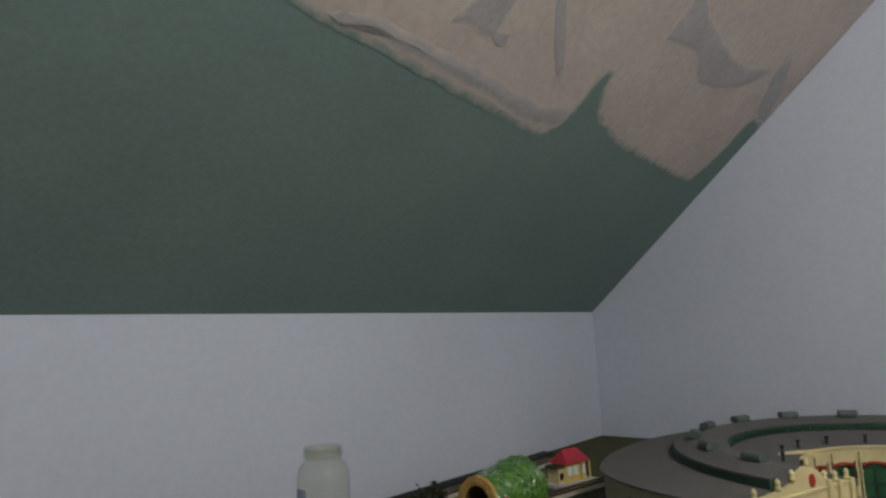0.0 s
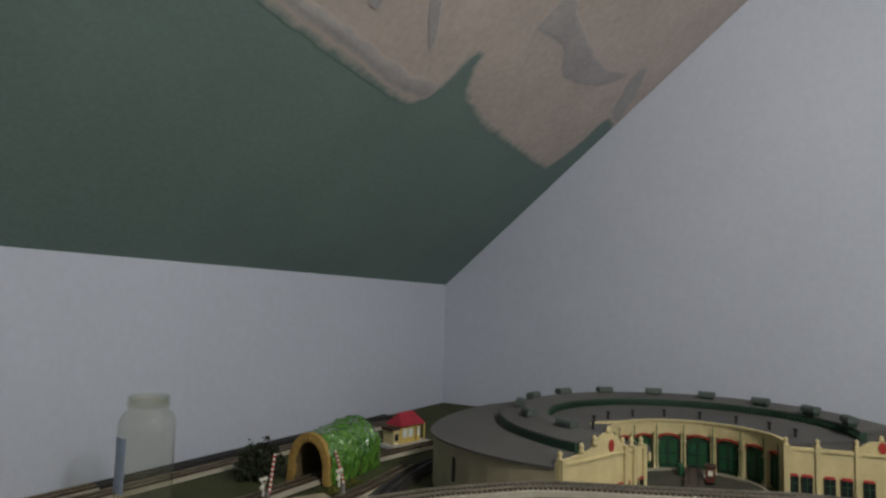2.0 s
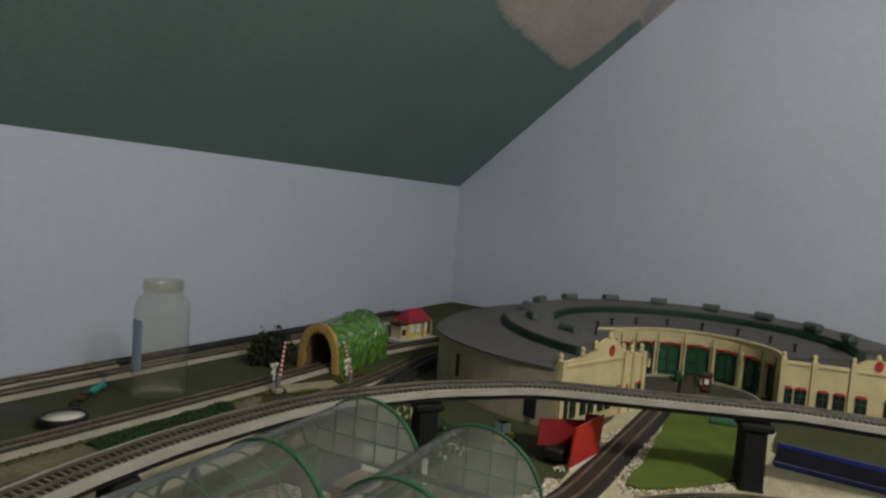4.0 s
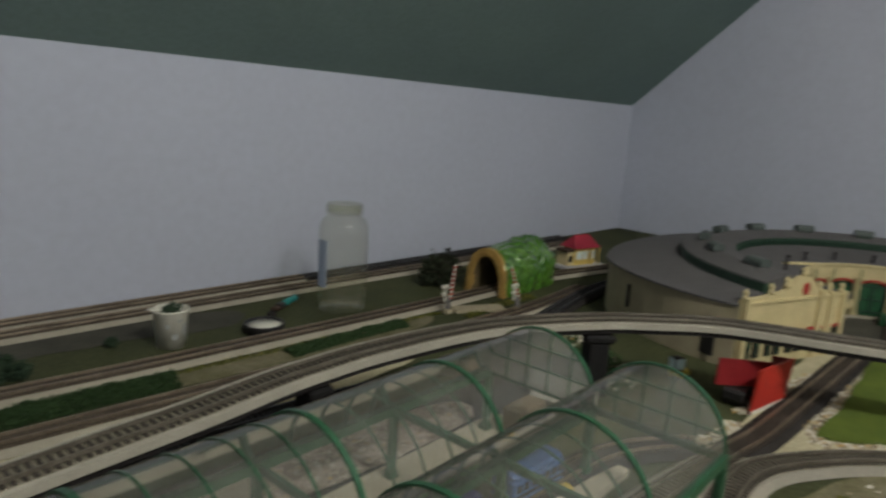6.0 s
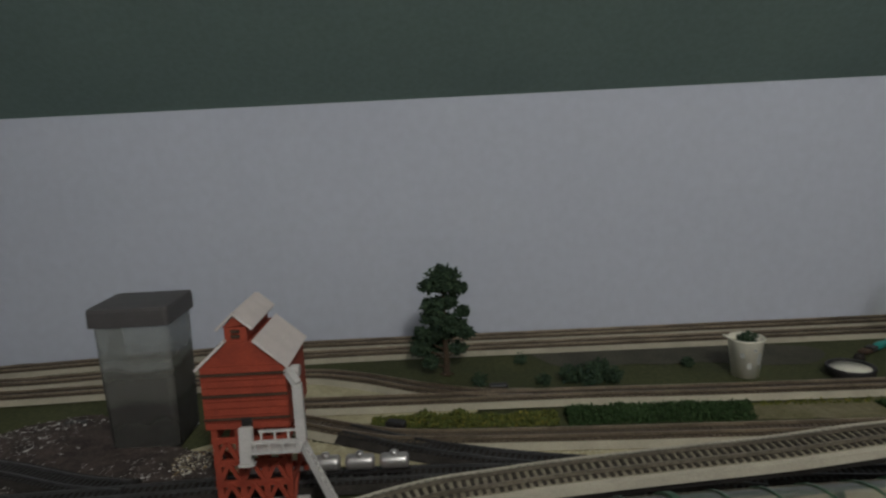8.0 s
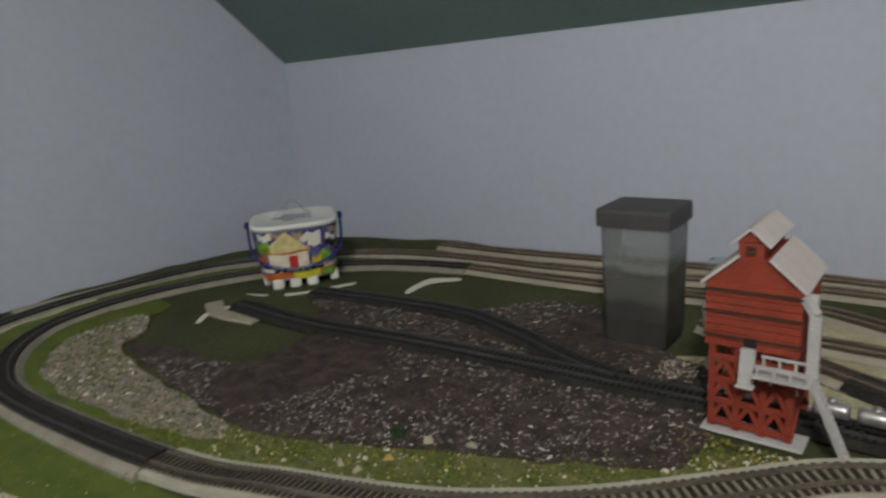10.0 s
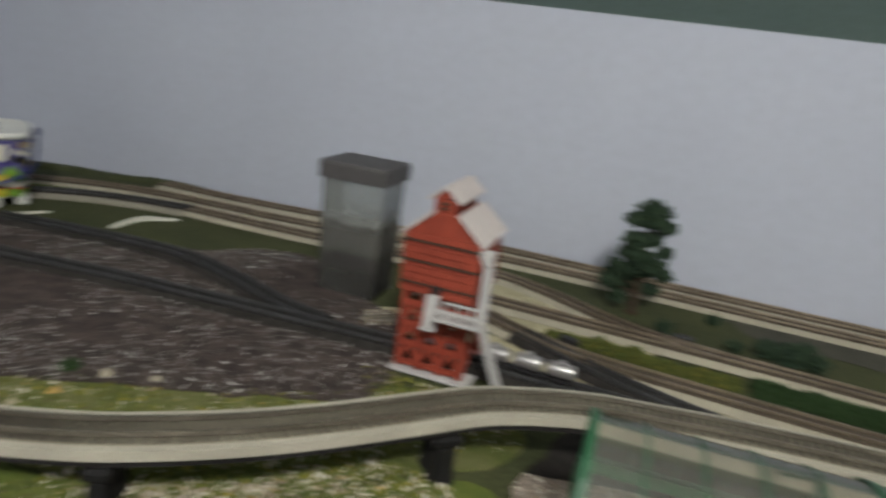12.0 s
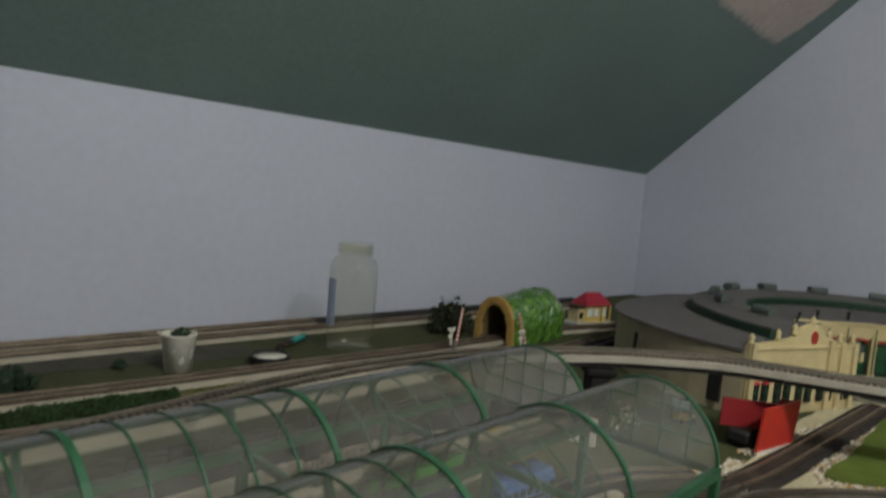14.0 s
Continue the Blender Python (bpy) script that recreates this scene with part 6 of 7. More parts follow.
part("chimney", Mesh().box((-0.05, 0.012, 0.085), (0.012, 0.012, 0.024)), DARKRED, ct)
rng = random.Random(12)
for x, y, r, c, lab in ((-2.085, -1.105, 0.034, SHRUB, "dull brownish bush before the cottage"), (-2.10, -1.145, 0.026, SHRUB, "dull brownish bush before the cottage"), (-2.185, -0.985, 0.024, WEEDHEDGE, "low yellow-green shrub beside the cottage")):
    solo("bush", foliage(Mesh(), (x, y, r * 0.5), r, 520, 0.0034, rng, (1, 1, 0.55)), c, lab, "bush")
m = Mesh().box((-2.127, -1.1661, 0.012), (0.04, 0.02, 0.016), Matrix.Rotation(0.8, 3, "Z"), bev=0.005)
solo("toy_car", m, RED, "small red toy car beside the cottage", "car")
m = Mesh().box((-2.2161, -1.0155, 0.02), (0.03, 0.07, 0.038), bev=0.008)
solo("backdrop_rock", m, LEDGE, "dark green rock at the wall", "rock", smooth=False)
line = smooth_line([(-2.0959, -0.9376, 0), (-2.108, -0.867, 0), (-2.1092, -0.7842, 0)], 0.02)
solo("dark_siding", Mesh().sweep(line, [(-0.008, 0.007), (0.008, 0.007), (0.012, 0.0006), (-0.012, 0.0006)]), DARKBED, "black strip of roadbed along the wall", "roadbed", "structure")
line = smooth_line([(-2.1088, -0.7802, 0), (-2.0914, -0.6731, 0), (-2.0742, -0.5454, 0)], 0.02)
solo("pale_siding", Mesh().sweep(line, [(-0.012, 0.007), (0.012, 0.007), (0.016, 0.0006), (-0.016, 0.0006)]), ROADBED, "pale bare strip of roadbed along the wall", "roadbed", "structure")

# ---- coaling tower ----
tw = thing("coaling_tower", "red wooden coaling tower with pale roofs on a braced trestle", "coaling tower", pose(-0.925, -0.493, 0.0, 0, 0, 1))
BW, BD, Z0, Z1, ZR = 0.078, 0.082, 0.092, 0.155, 0.1915
part("base_slab", Mesh().box((0.003, 0, 0.0038), (0.090, 0.094, 0.003), bev=0.001), PALEGREY, tw, "pale concrete slab")
for x in (-0.034, -0.0115, 0.0115, 0.034):
    for y in (-0.036, 0.036):
        part("post", Mesh().box((x, y, (Z0 + 0.006) / 2), (0.006, 0.006, Z0 - 0.006)), TOWERRED, tw)
for y in (-0.036, 0.036):
    for z in (0.012, 0.034, 0.056, 0.079):
        part("girt", Mesh().box((0, y * 1.06, z), (0.074, 0.003, 0.006)), TOWERRED, tw)
    for xa, xb in ((-0.034, -0.0115), (-0.0115, 0.0115), (0.0115, 0.034)):
        for za, zb in ((0.012, 0.034), (0.034, 0.056), (0.056, 0.079)):
            part("brace", Mesh().beam((xa, y * 1.1, za), ((xa + xb) / 2, y * 1.1, zb), 0.003, 0.004), TOWERRED, tw)
            part("brace", Mesh().beam((xb, y * 1.1, za), ((xa + xb) / 2, y * 1.1, zb), 0.003, 0.004), TOWERRED, tw)
for x in (-0.034, 0.034):
    for z in (0.034, 0.079):
        part("girt", Mesh().box((x * 1.06, 0, z), (0.003, 0.078, 0.006)), TOWERRED, tw)
    part("brace", Mesh().beam((x * 1.08, -0.036, 0.012), (x * 1.08, 0.036, 0.076), 0.003, 0.004), TOWERRED, tw)
    part("brace", Mesh().beam((x * 1.08, 0.036, 0.012), (x * 1.08, -0.036, 0.076), 0.003, 0.004), TOWERRED, tw)
body = part("bin", Mesh().box((0, 0, (Z0 + Z1) / 2), (BW, BD, Z1 - Z0)), TOWERRED, tw, "red boarded bin")
for i in range(9):
    z = Z0 + (Z1 - Z0) * (i + 0.5) / 9
    for s in (-1, 1):
        part("board", Mesh().box((0, s * (BD / 2 + 0.0006), z), (BW + 0.001, 0.0016, (Z1 - Z0) / 9 - 0.0008)), TOWERRED, body)
        part("board", Mesh().box((s * (BW / 2 + 0.0006), 0, z), (0.0016, BD + 0.001, (Z1 - Z0) / 9 - 0.0008)), TOWERRED, body)
for z in (0.103, 0.126, 0.147):
    part("waler", Mesh().box((0, -BD / 2 - 0.0022, z), (BW + 0.004, 0.0028, 0.0016)), TIMBER, body, "dark horizontal beam")
gable = Mesh().add([(-BW / 2, -BD / 2, Z1), (BW / 2, -BD / 2, Z1), (0.012, -BD / 2, ZR - 0.014), (-0.012, -BD / 2, ZR - 0.014), (-BW / 2, BD / 2, Z1), (BW / 2, BD / 2, Z1), (0.012, BD / 2, ZR - 0.014), (-0.012, BD / 2, ZR - 0.014)],
                   [(0, 1, 2, 3), (7, 6, 5, 4), (0, 4, 5, 1), (1, 5, 6, 2), (2, 6, 7, 3), (3, 7, 4, 0)])
part("gable", gable, TOWERRED, tw)
for s in (-1, 1):
    a, b = Vector((s * (BW / 2 + 0.004), 0, Z1 - 0.0035)), Vector((s * 0.0122, 0, ZR - 0.0125))
    d = (b - a)
    m = Mesh()
    nrm = Vector((d.z * s, 0, -d.x * s)).normalized() * 0.0028
    q = [a, b, b + nrm, a + nrm]
    for y in (-BD / 2 - 0.004, BD / 2 + 0.004):
        m.v += [(p.x, y, p.z) for p in q]
    m.f = [(0, 1, 2, 3), (7, 6, 5, 4)] + [(k, (k + 1) % 4, 4 + (k + 1) % 4, 4 + k) for k in range(4)]
    part("roof", m, TOWERROOF, tw, "pale grey roof slope")
cup_ = part("cupola", Mesh().box((0, 0, 0.1795), (0.021, BD - 0.004, 0.025)).add([(-0.012, -BD / 2 + 0.002, 0.192), (0.012, -BD / 2 + 0.002, 0.194), (0, -BD / 2 + 0.002, 0.203), (-0.012, BD / 2 - 0.002, 0.192), (0.012, BD / 2 - 0.002, 0.194), (0, BD / 2 - 0.002, 0.203)],
            [(0, 1, 2), (5, 4, 3), (0, 3, 4, 1), (1, 4, 5, 2), (2, 5, 3, 0)]), TOWERRED, tw, "red cupola")
cup_.matrix_local = pose(-0.0035, 0, 0)
for s in (-1, 1):
    a, b = Vector((s * 0.0165, 0, 0.1892)), Vector((0, 0, 0.2040))
    m = Mesh()
    nrm = Vector((0.0022 * s * 0.6, 0, 0.0022))
    q = [a, b, b + nrm, a + nrm]
    for y in (-BD / 2 - 0.002, BD / 2 + 0.002):
        m.v += [(p.x, y, p.z) for p in q]
    m.f = [(0, 1, 2, 3), (7, 6, 5, 4)] + [(k, (k + 1) % 4, 4 + (k + 1) % 4, 4 + k) for k in range(4)]
    part("roof", m, TOWERROOF, cup_, "pale grey cupola roof")
part("louvre", Mesh().box((0, -BD / 2 + 0.0015, 0.188), (0.008, 0.003, 0.003)).box((0, -BD / 2 + 0.0015, 0.183), (0.008, 0.003, 0.003)), TIMBER, cup_)
part("hatch", Mesh().box((0.0, -BD / 2 - 0.002, 0.099), (0.010, 0.004, 0.010)), BLACK, tw, "dark chute hatch")
ch = part("chute", Mesh().box((0.0, -BD / 2 - 0.011, 0.080), (0.013, 0.007, 0.034), Matrix.Rotation(radians(-9), 3, "X"), bev=0.001), PALEGREY, tw, "pale grey hanging chute")
part("chute_lip", Mesh().box((0.0, -BD / 2 - 0.0145, 0.0625), (0.0155, 0.010, 0.003), bev=0.001), PALEGREY, ch)
for y in (-0.043, -0.066):
    part("handrail", Mesh().beam((0.010, y, 0.089), (0.053, y, 0.089), 0.0022, 0.0022), PALEGREY, tw)
    for k in range(4):
        x = 0.012 + 0.013 * k
        part("baluster", Mesh().beam((x, y, 0.0795), (x, y, 0.089), 0.002, 0.002), PALEGREY, tw)
part("walkway", Mesh().box((0.031, -0.0545, 0.0785), (0.046, 0.026, 0.0022)), PALEGREY, tw)
part("hoist_leg", Mesh().beam((0.051, -0.045, 0.0795), (0.051, -0.045, 0.136), 0.009, 0.007).beam((0.051, -0.045, 0.136), (0.041, -0.04, 0.149), 0.008, 0.006), PALEGREY, tw)
for s in (-0.0055, 0.0055):
    part("stair_rail", Mesh().beam((0.051, -0.047 + s, 0.079), (0.088, -0.060 + s, 0.002), 0.002, 0.005), PALEGREY, tw)
for k in range(13):
    t = (k + 0.5) / 13
    part("stair_tread", Mesh().box((0.051 + 0.037 * t, -0.047 - 0.013 * t, 0.079 - 0.077 * t), (0.004, 0.0105, 0.0012)), PALEGREY, tw)
part("side_hopper", Mesh().box((-0.046, 0.01, 0.104), (0.014, 0.03, 0.030), taper=1.2, bev=0.002), TOWERROOF, tw, "pale side hopper")
part("pulley", Mesh().tube((0.041, -0.02, 0.140), (0.049, -0.02, 0.140), 0.006, n=12), PALEGREY, tw)

# ---- tank wagons ----
for i, x in enumerate((-0.864, -0.828, -0.792)):
    t = thing("tank_wagon", "short silver tank wagon on the coal yard track", "tank wagon", pose(x, -0.484, 0.0102, 0, 0, 0), group="tank wagons")
    m = Mesh().lathe([(0.0, 0.0), (0.005, 0.0), (0.0078, 0.0016), (0.0082, 0.004), (0.0082, 0.026), (0.0078, 0.0284), (0.005, 0.030), (0.0, 0.030)], 20)
    tank = part("tank", m, SILVER, t, "silver tank barrel", smooth=True)
    tank.matrix_local = pose(-0.015, 0, 0.016, 0, 90, 0)
    part("dome", Mesh().lathe([(0.0045, 0.022), (0.0045, 0.0262), (0.003, 0.0275), (0.0, 0.0278)], 12), SILVER, t, smooth=True)
    part("frame", Mesh().box((0, 0, 0.006), (0.033, 0.011, 0.0025)), BLACK, t)
    for k in (-0.010, 0.010):
        part("wheelset", Mesh().tube((k, -0.0098, 0.0028), (k, -0.0078, 0.0028), 0.0028, n=12).tube((k, 0.0078, 0.0028), (k, 0.0098, 0.0028), 0.0028, n=12).tube((k, -0.0078, 0.0028), (k, 0.0078, 0.0028), 0.001, n=6), BLACKRAIL, t)

# ---- green tunnel ----
tn = thing("tunnel", "glossy crinkled green tunnel with an ochre arched portal", "tunnel", pose(0.300, -0.304, 0.0, 0, 0, 7))
TL = 0.215
m = Mesh()
nu, nv = 72, 90
for i in range(nu + 1):
    u = i / nu
    bulge = 0.054 + 0.0125 * math.sin(math.pi * min(1, u * 1.3) / 2) ** 0.9
    bulge *= math.sqrt(max(0.02, 1 - (max(0.0, u - 0.72) / 0.285) ** 2.6))
    for k in range(nv + 1):
        a = math.pi * k / nv
        y, z = -math.cos(a) * bulge * (0.86 + 0.16 * math.sin(a) ** 0.7 + 0.05 * math.sin(a * 2) ** 2), math.sin(a) ** 0.8 * bulge * 1.53
        side = 0.35 + 0.65 * abs(math.cos(a))
        w = noise.noise(Vector((u * 10, k * 0.10, 1.7))) * 0.0034 + (noise.noise(Vector((u * 26, k * 0.20, 4.1))) * 0.0040 + noise.noise(Vector((u * 44, k * 0.42, 9.3))) * 0.0016) * side
        s = 1 + w / 0.055
        m.v.append((0.002 + TL * u, y * s, max(0.0006, z * s)))
for i in range(nu):
    for k in range(nv):
        o = i * (nv + 1) + k
        m.f.append((o, o + 1, o + nv + 2, o + nv + 1))
part("shell", m, TUNNELGREEN, tn, "glossy crinkled green shell", smooth=True)
m = Mesh()
for i in range(9):
    for k in range(21):
        a = math.pi * k / 20
        m.v.append((TL * i / 8, -math.cos(a) * 0.034, math.sin(a) ** 0.7 * 0.076 + 0.0006))
for i in range(8):
    for k in range(20):
        o = i * 21 + k
        m.f.append((o, o + 1, o + 22, o + 21))
part("lining", m, TUNNELIN, tn, "dark lining")


def portal(x, depth):
    m = Mesh()
    ks = 8
    for xx in (x - depth, x + 0.002):
        for k in range(ks + 1):
            a = math.pi * k / ks
            m.v.append((xx, -math.cos(a) * 0.0345, math.sin(a) ** 0.7 * 0.079 + 0.0006))
        for k in range(ks + 1):
            a = math.pi * k / ks
            m.v.append((xx, -math.cos(a) * (0.0455 + 0.002 * abs(math.cos(a))), math.sin(a) ** 0.62 * 0.095 + 0.0005))
    n = ks + 1
    for k in range(ks):
        m.f += [(k, k + 1, n + k + 1, n + k), (2 * n + k, 3 * n + k, 3 * n + k + 1, 2 * n + k + 1), (k, 2 * n + k, 2 * n + k + 1, k + 1), (n + k, n + k + 1, 3 * n + k + 1, 3 * n + k)]
    m.f += [(0, n, 3 * n, 2 * n), (ks, 2 * n + ks, 3 * n + ks, n + ks)]
    part("portal", m, OCHRE, tn, "ochre arched portal")
    for k in range(0, 26, 2):
        a = math.pi * k / 25
        m = Mesh().box((x - depth - 0.001, -math.cos(a) * 0.0395, max(0.004, math.sin(a) ** 0.65 * 0.0855)), (0.003, 0.006, 0.0045), Matrix.Rotation(a, 3, "X"), bev=0.0008)
        part("voussoir", m, OCHRE, tn)


portal(0.004, 0.010)

# ---- yellow station house with a red roof ----
yh = thing("station_house", "pale yellow station house with a crimson roof", "house", pose(0.684, -0.268, 0.001, 0, 0, -12) @ Matrix.Diagonal((0.84, 0.88, 0.94, 1)))
part("platform", Mesh().box((0.008, -0.012, 0.005), (0.15, 0.075, 0.010), bev=0.001), PALEGREY, yh, "grey platform base")
part("wall", Mesh().box((0.012, 0, 0.034), (0.085, 0.045, 0.048)), PALEYELLOW, yh, "pale yellow walls")
part("annex", Mesh().box((-0.042, 0, 0.028), (0.024, 0.040, 0.036)), CREAM, yh, "cream annex")
m = Mesh()
for (x, hw, z) in ((-0.036, 0.032, 0.055), (0.066, 0.032, 0.055)):
    m.v += [(x, -hw, z), (x, hw, z)]
m.v += [(-0.014, 0, 0.086), (0.044, 0, 0.086)]
m.f = [(0, 2, 5, 4), (3, 1, 4, 5), (1, 0, 4), (2, 3, 5), (0, 1, 3, 2)]
part("roof", m, ROOFRED, yh, "crimson hipped roof")
part("roof", Mesh().box((-0.045, 0, 0.049), (0.032, 0.046, 0.006), bev=0.001), TIMBER, yh, "dark annex roof")
# the panes' reflection is put in as an opaque pale blue colour
for x in (-0.012, 0.012, 0.040):
    w = part("window", Mesh().box((x, -0.0232, 0.036), (0.016, 0.003, 0.018)), PALEBLUE, yh, "window with its reflection painted pale blue")
    part("frame", Mesh().box((x, -0.0246, 0.036), (0.002, 0.002, 0.018)).box((x, -0.0246, 0.046), (0.019, 0.002, 0.002)).box((x, -0.0246, 0.026), (0.019, 0.002, 0.002)), WHITEPAPER, w)
for x in (-0.0435,):
    part("window", Mesh().box((x, -0.0207, 0.028), (0.012, 0.003, 0.016)), DARKGLASS, yh)
part("post", Mesh().box((0.062, -0.030, 0.032), (0.003, 0.003, 0.046)), PALEYELLOW, yh)
part("post", Mesh().box((0.030, -0.030, 0.032), (0.003, 0.003, 0.046)), PALEYELLOW, yh)

# ---- level crossing gates ----
GATEGREY = mat("gate_motor_grey", (0.20, 0.19, 0.18), 0.6, vary=0.2, scale=60, fine=400, bump=0.2)
for x, y, lean in ((0.134, -0.356, (0.022, 0.012)), (0.250, -0.422, (-0.016, 0.010))):
    g = thing("crossing_gate", "level crossing gate with a raised red and white pole", "crossing gate", pose(x, y, 0.0), group="crossing gates")
    part("base", Mesh().box((0, 0, 0.006), (0.018, 0.015, 0.009), bev=0.002), OUTWALL, g)
    part("post", Mesh().box((0, 0, 0.020), (0.008, 0.007, 0.020), bev=0.001), GATEGREY, g, "grey gate motor")
    part("signal", Mesh().box((-0.008, 0.002, 0.040), (0.003, 0.003, 0.030)).box((-0.010, 0.002, 0.050), (0.014, 0.003, 0.005), Matrix.Rotation(0.6, 3, "Y")).box((-0.006, 0.002, 0.050), (0.014, 0.003, 0.005), Matrix.Rotation(-0.6, 3, "Y")).box((-0.012, 0.001, 0.040), (0.008, 0.004, 0.006), bev=0.001), WHITEPAPER, g, "white crossbuck signal")
    a, b = Vector((0.004, 0, 0.026)), Vector((0.004 + lean[0], lean[1], 0.086))
    arm = part("arm", Mesh().tube(a, b, 0.0026, 0.0020, 8), WHITEPAPER, g, "white pole with red stripes")
    for k in range(8):
        p, q = a.lerp(b, (k + 0.1) / 8), a.lerp(b, (k + 0.6) / 8)
        part("stripe", Mesh().tube(p, q, 0.0029, 0.0026, 8), WINDOWRED, arm, "red stripe")
m = Mesh().box((0.20, -0.372, 0.0035), (0.10, 0.030, 0.006), Matrix.Rotation(-0.45, 3, "Z"), bev=0.001)
solo("crossing_deck", m, OUTWALL, "dull olive planked level crossing", "crossing")


# ---- trees, hedges and bushes ----
rng = random.Random(7)
TUFTS = island_mat("turf_tuft", [(0.0, (0.085, 0.108, 0.028)), (0.3, (0.115, 0.136, 0.037)), (0.6, (0.070, 0.088, 0.024)), (0.85, (0.13, 0.14, 0.045))])
tree = thing("pine_tree", "tall dark green model tree with tiered foliage", "tree", pose(-0.737, -0.178, 0.0))
trunk = Mesh()
pts = [(0, 0, 0), (0.001, 0.001, 0.03), (-0.001, 0, 0.07), (0.001, 0, 0.11), (0, 0, 0.155)]
rad = [0.0052, 0.0042, 0.0034, 0.0025, 0.0012]
for (a, b), r0, r1 in zip(zip(pts, pts[1:]), rad, rad[1:]):
    trunk.tube(a, b, r0, r1, 9)
for k in range(6):
    a = k * math.tau / 6
    trunk.tube((0, 0, 0.004), (0.011 * math.cos(a), 0.011 * math.sin(a), 0.0008), 0.003, 0.001, 6)
part("trunk", trunk, BARK, tree, "brown trunk")
CLUMPS = [(0.002, 0, 0.147, 0.026), (-0.020, 0.004, 0.132, 0.020), (0.022, 0.003, 0.128, 0.019), (0.004, -0.006, 0.135, 0.020), (-0.014, 0.0, 0.104, 0.023), (0.006, 0.006, 0.108, 0.020), (0.030, 0.0, 0.095, 0.014),
          (-0.024, 0.006, 0.085, 0.017), (0.0, -0.008, 0.082, 0.024), (0.020, 0.002, 0.072, 0.022), (-0.010, 0.002, 0.066, 0.024), (0.036, 0.004, 0.062, 0.015), (-0.036, 0.006, 0.050, 0.020), (-0.030, 0.016, 0.034, 0.018), (0.020, 0.014, 0.036, 0.016), (-0.010, 0.020, 0.040, 0.018), (0.004, 0.014, 0.060, 0.018)]
CLUMPS += [(-0.042, 0.0, 0.040, 0.018), (-0.038, -0.006, 0.066, 0.015), (-0.026, -0.004, 0.022, 0.015)]
for x, y, z, r in [(0.92 * x, 0.92 * y, 1.05 * z, 1.0 * r) for x, y, z, r in CLUMPS]:
    limb = Mesh().tube((0, 0, z - 0.012), (x * 0.8, y * 0.8, z - 0.002), 0.0016, 0.0008, 5)
    part("limb", limb, BARK, tree)
    part("leaf_clump", foliage(Mesh(), (x, y, z), r, int(420 * (r / 0.02) ** 2), 0.0044, rng, (1.05, 1.05, 0.72)), LEAF, tree, "dark green foliage clump")


def bush(x, y, r, tall=0.75, label="small dark green bush on the board", count=260, material=None, z=0.0):
    solo("bush", foliage(Mesh(), (x, y, z + r * tall * 0.72), r, count, max(0.0026, r * 0.17), rng, (1, 1, tall)), material or LEAF, label, "bush", group="bushes")


bush(-0.622, -0.143, 0.014)
bush(-0.689, -0.225, 0.016)
bush(-0.598, -0.234, 0.016, 0.7)
bush(-0.376, -0.187, 0.012)
for x, y, r in ((-0.560, -0.228, 0.020), (-0.535, -0.240, 0.024), (-0.515, -0.222, 0.024), (-0.500, -0.238, 0.018)):
    bush(x, y, r, 0.85, "dense dark green bush by the track", 380)
for x, y, r in ((0.268, -0.190, 0.036), (0.290, -0.205, 0.036), (0.243, -0.195, 0.026), (0.262, -0.225, 0.028)):
    bush(x, y, r, 1.25, "dark leafy shrub beside the tunnel", 420, SHRUB)
bush(-1.384, -0.902, 0.010, 0.8, "small olive bush at the deck's edge", 160)


def hedge(pts, w, h, count, material, label, name="hedge", size=0.004, lump=0.5):
    line = smooth_line([(x, y, 0.0) for x, y in pts], 0.006)
    m = Mesh()
    for _ in range(count):
        q = rng.choice(line)
        a = rng.uniform(0, math.pi)
        hh = h * (1 - lump * 0.6 + lump * noise.noise(Vector((q.x * 34, q.y * 34, 3.0))))
        u, z = math.cos(a) * w * rng.uniform(0.5, 1), math.sin(a) * hh * rng.uniform(0.6, 1)
        foliage(m, (q.x, q.y + u, max(0.002, z)), size, 3, size * 0.75, rng)
    return solo(name, m, material, label, "hedge", group="hedges")


hedge([(-0.585, -0.351), (-0.47, -0.353), (-0.36, -0.358)], 0.019, 0.020, 3600, HEDGELEAF, "long trimmed green foam hedge", lump=0.22, size=0.0032)
hedge([(-0.195, -0.358), (-0.10, -0.353), (0.03, -0.352)], 0.018, 0.011, 2000, HEDGELEAF, "low uneven green foam hedge", lump=0.5, size=0.0034)
hedge([(-0.83, -0.343), (-0.72, -0.345), (-0.60, -0.352)], 0.017, 0.019, 2300, WEEDHEDGE, "ragged yellow-green weed verge", "weed_verge", lump=0.9)
hedge([(-0.36, -0.332), (-0.2, -0.336), (0.0, -0.342), (0.12, -0.345)], 0.006, 0.006, 500, WEED, "thin weeds along the track", "weed_verge", 0.003, 1.0)
hedge([(0.15, -0.392), (0.24, -0.375), (0.36, -0.375)], 0.012, 0.008, 500, WEED, "weeds beside the tunnel", "weed_verge", 0.003, 1.0)

# strewn bits
yards = [(LINES["yard_a"], 0.020), (LINES["yard_b"], 0.020)]
decked = [(LINES["viaduct"], 0.022)]
scatter("coal_lumps", COAL_EDGE, 7500, 0.0024, LUMPS, "loose coal lumps over the yard", "coal", 21, 0.0035, yards, 0.7, 1.2)
bare = yards + [(smooth_line(flat((-1.70, -0.70), (-1.60, -0.66), (-1.52, -0.62), (-1.45, -0.72), (-1.40, -0.60)), 0.01), 0.055), (smooth_line(flat((-1.72, -0.77), (-1.74, -0.70), (-1.66, -0.62), (-1.56, -0.54)), 0.01), 0.06)]
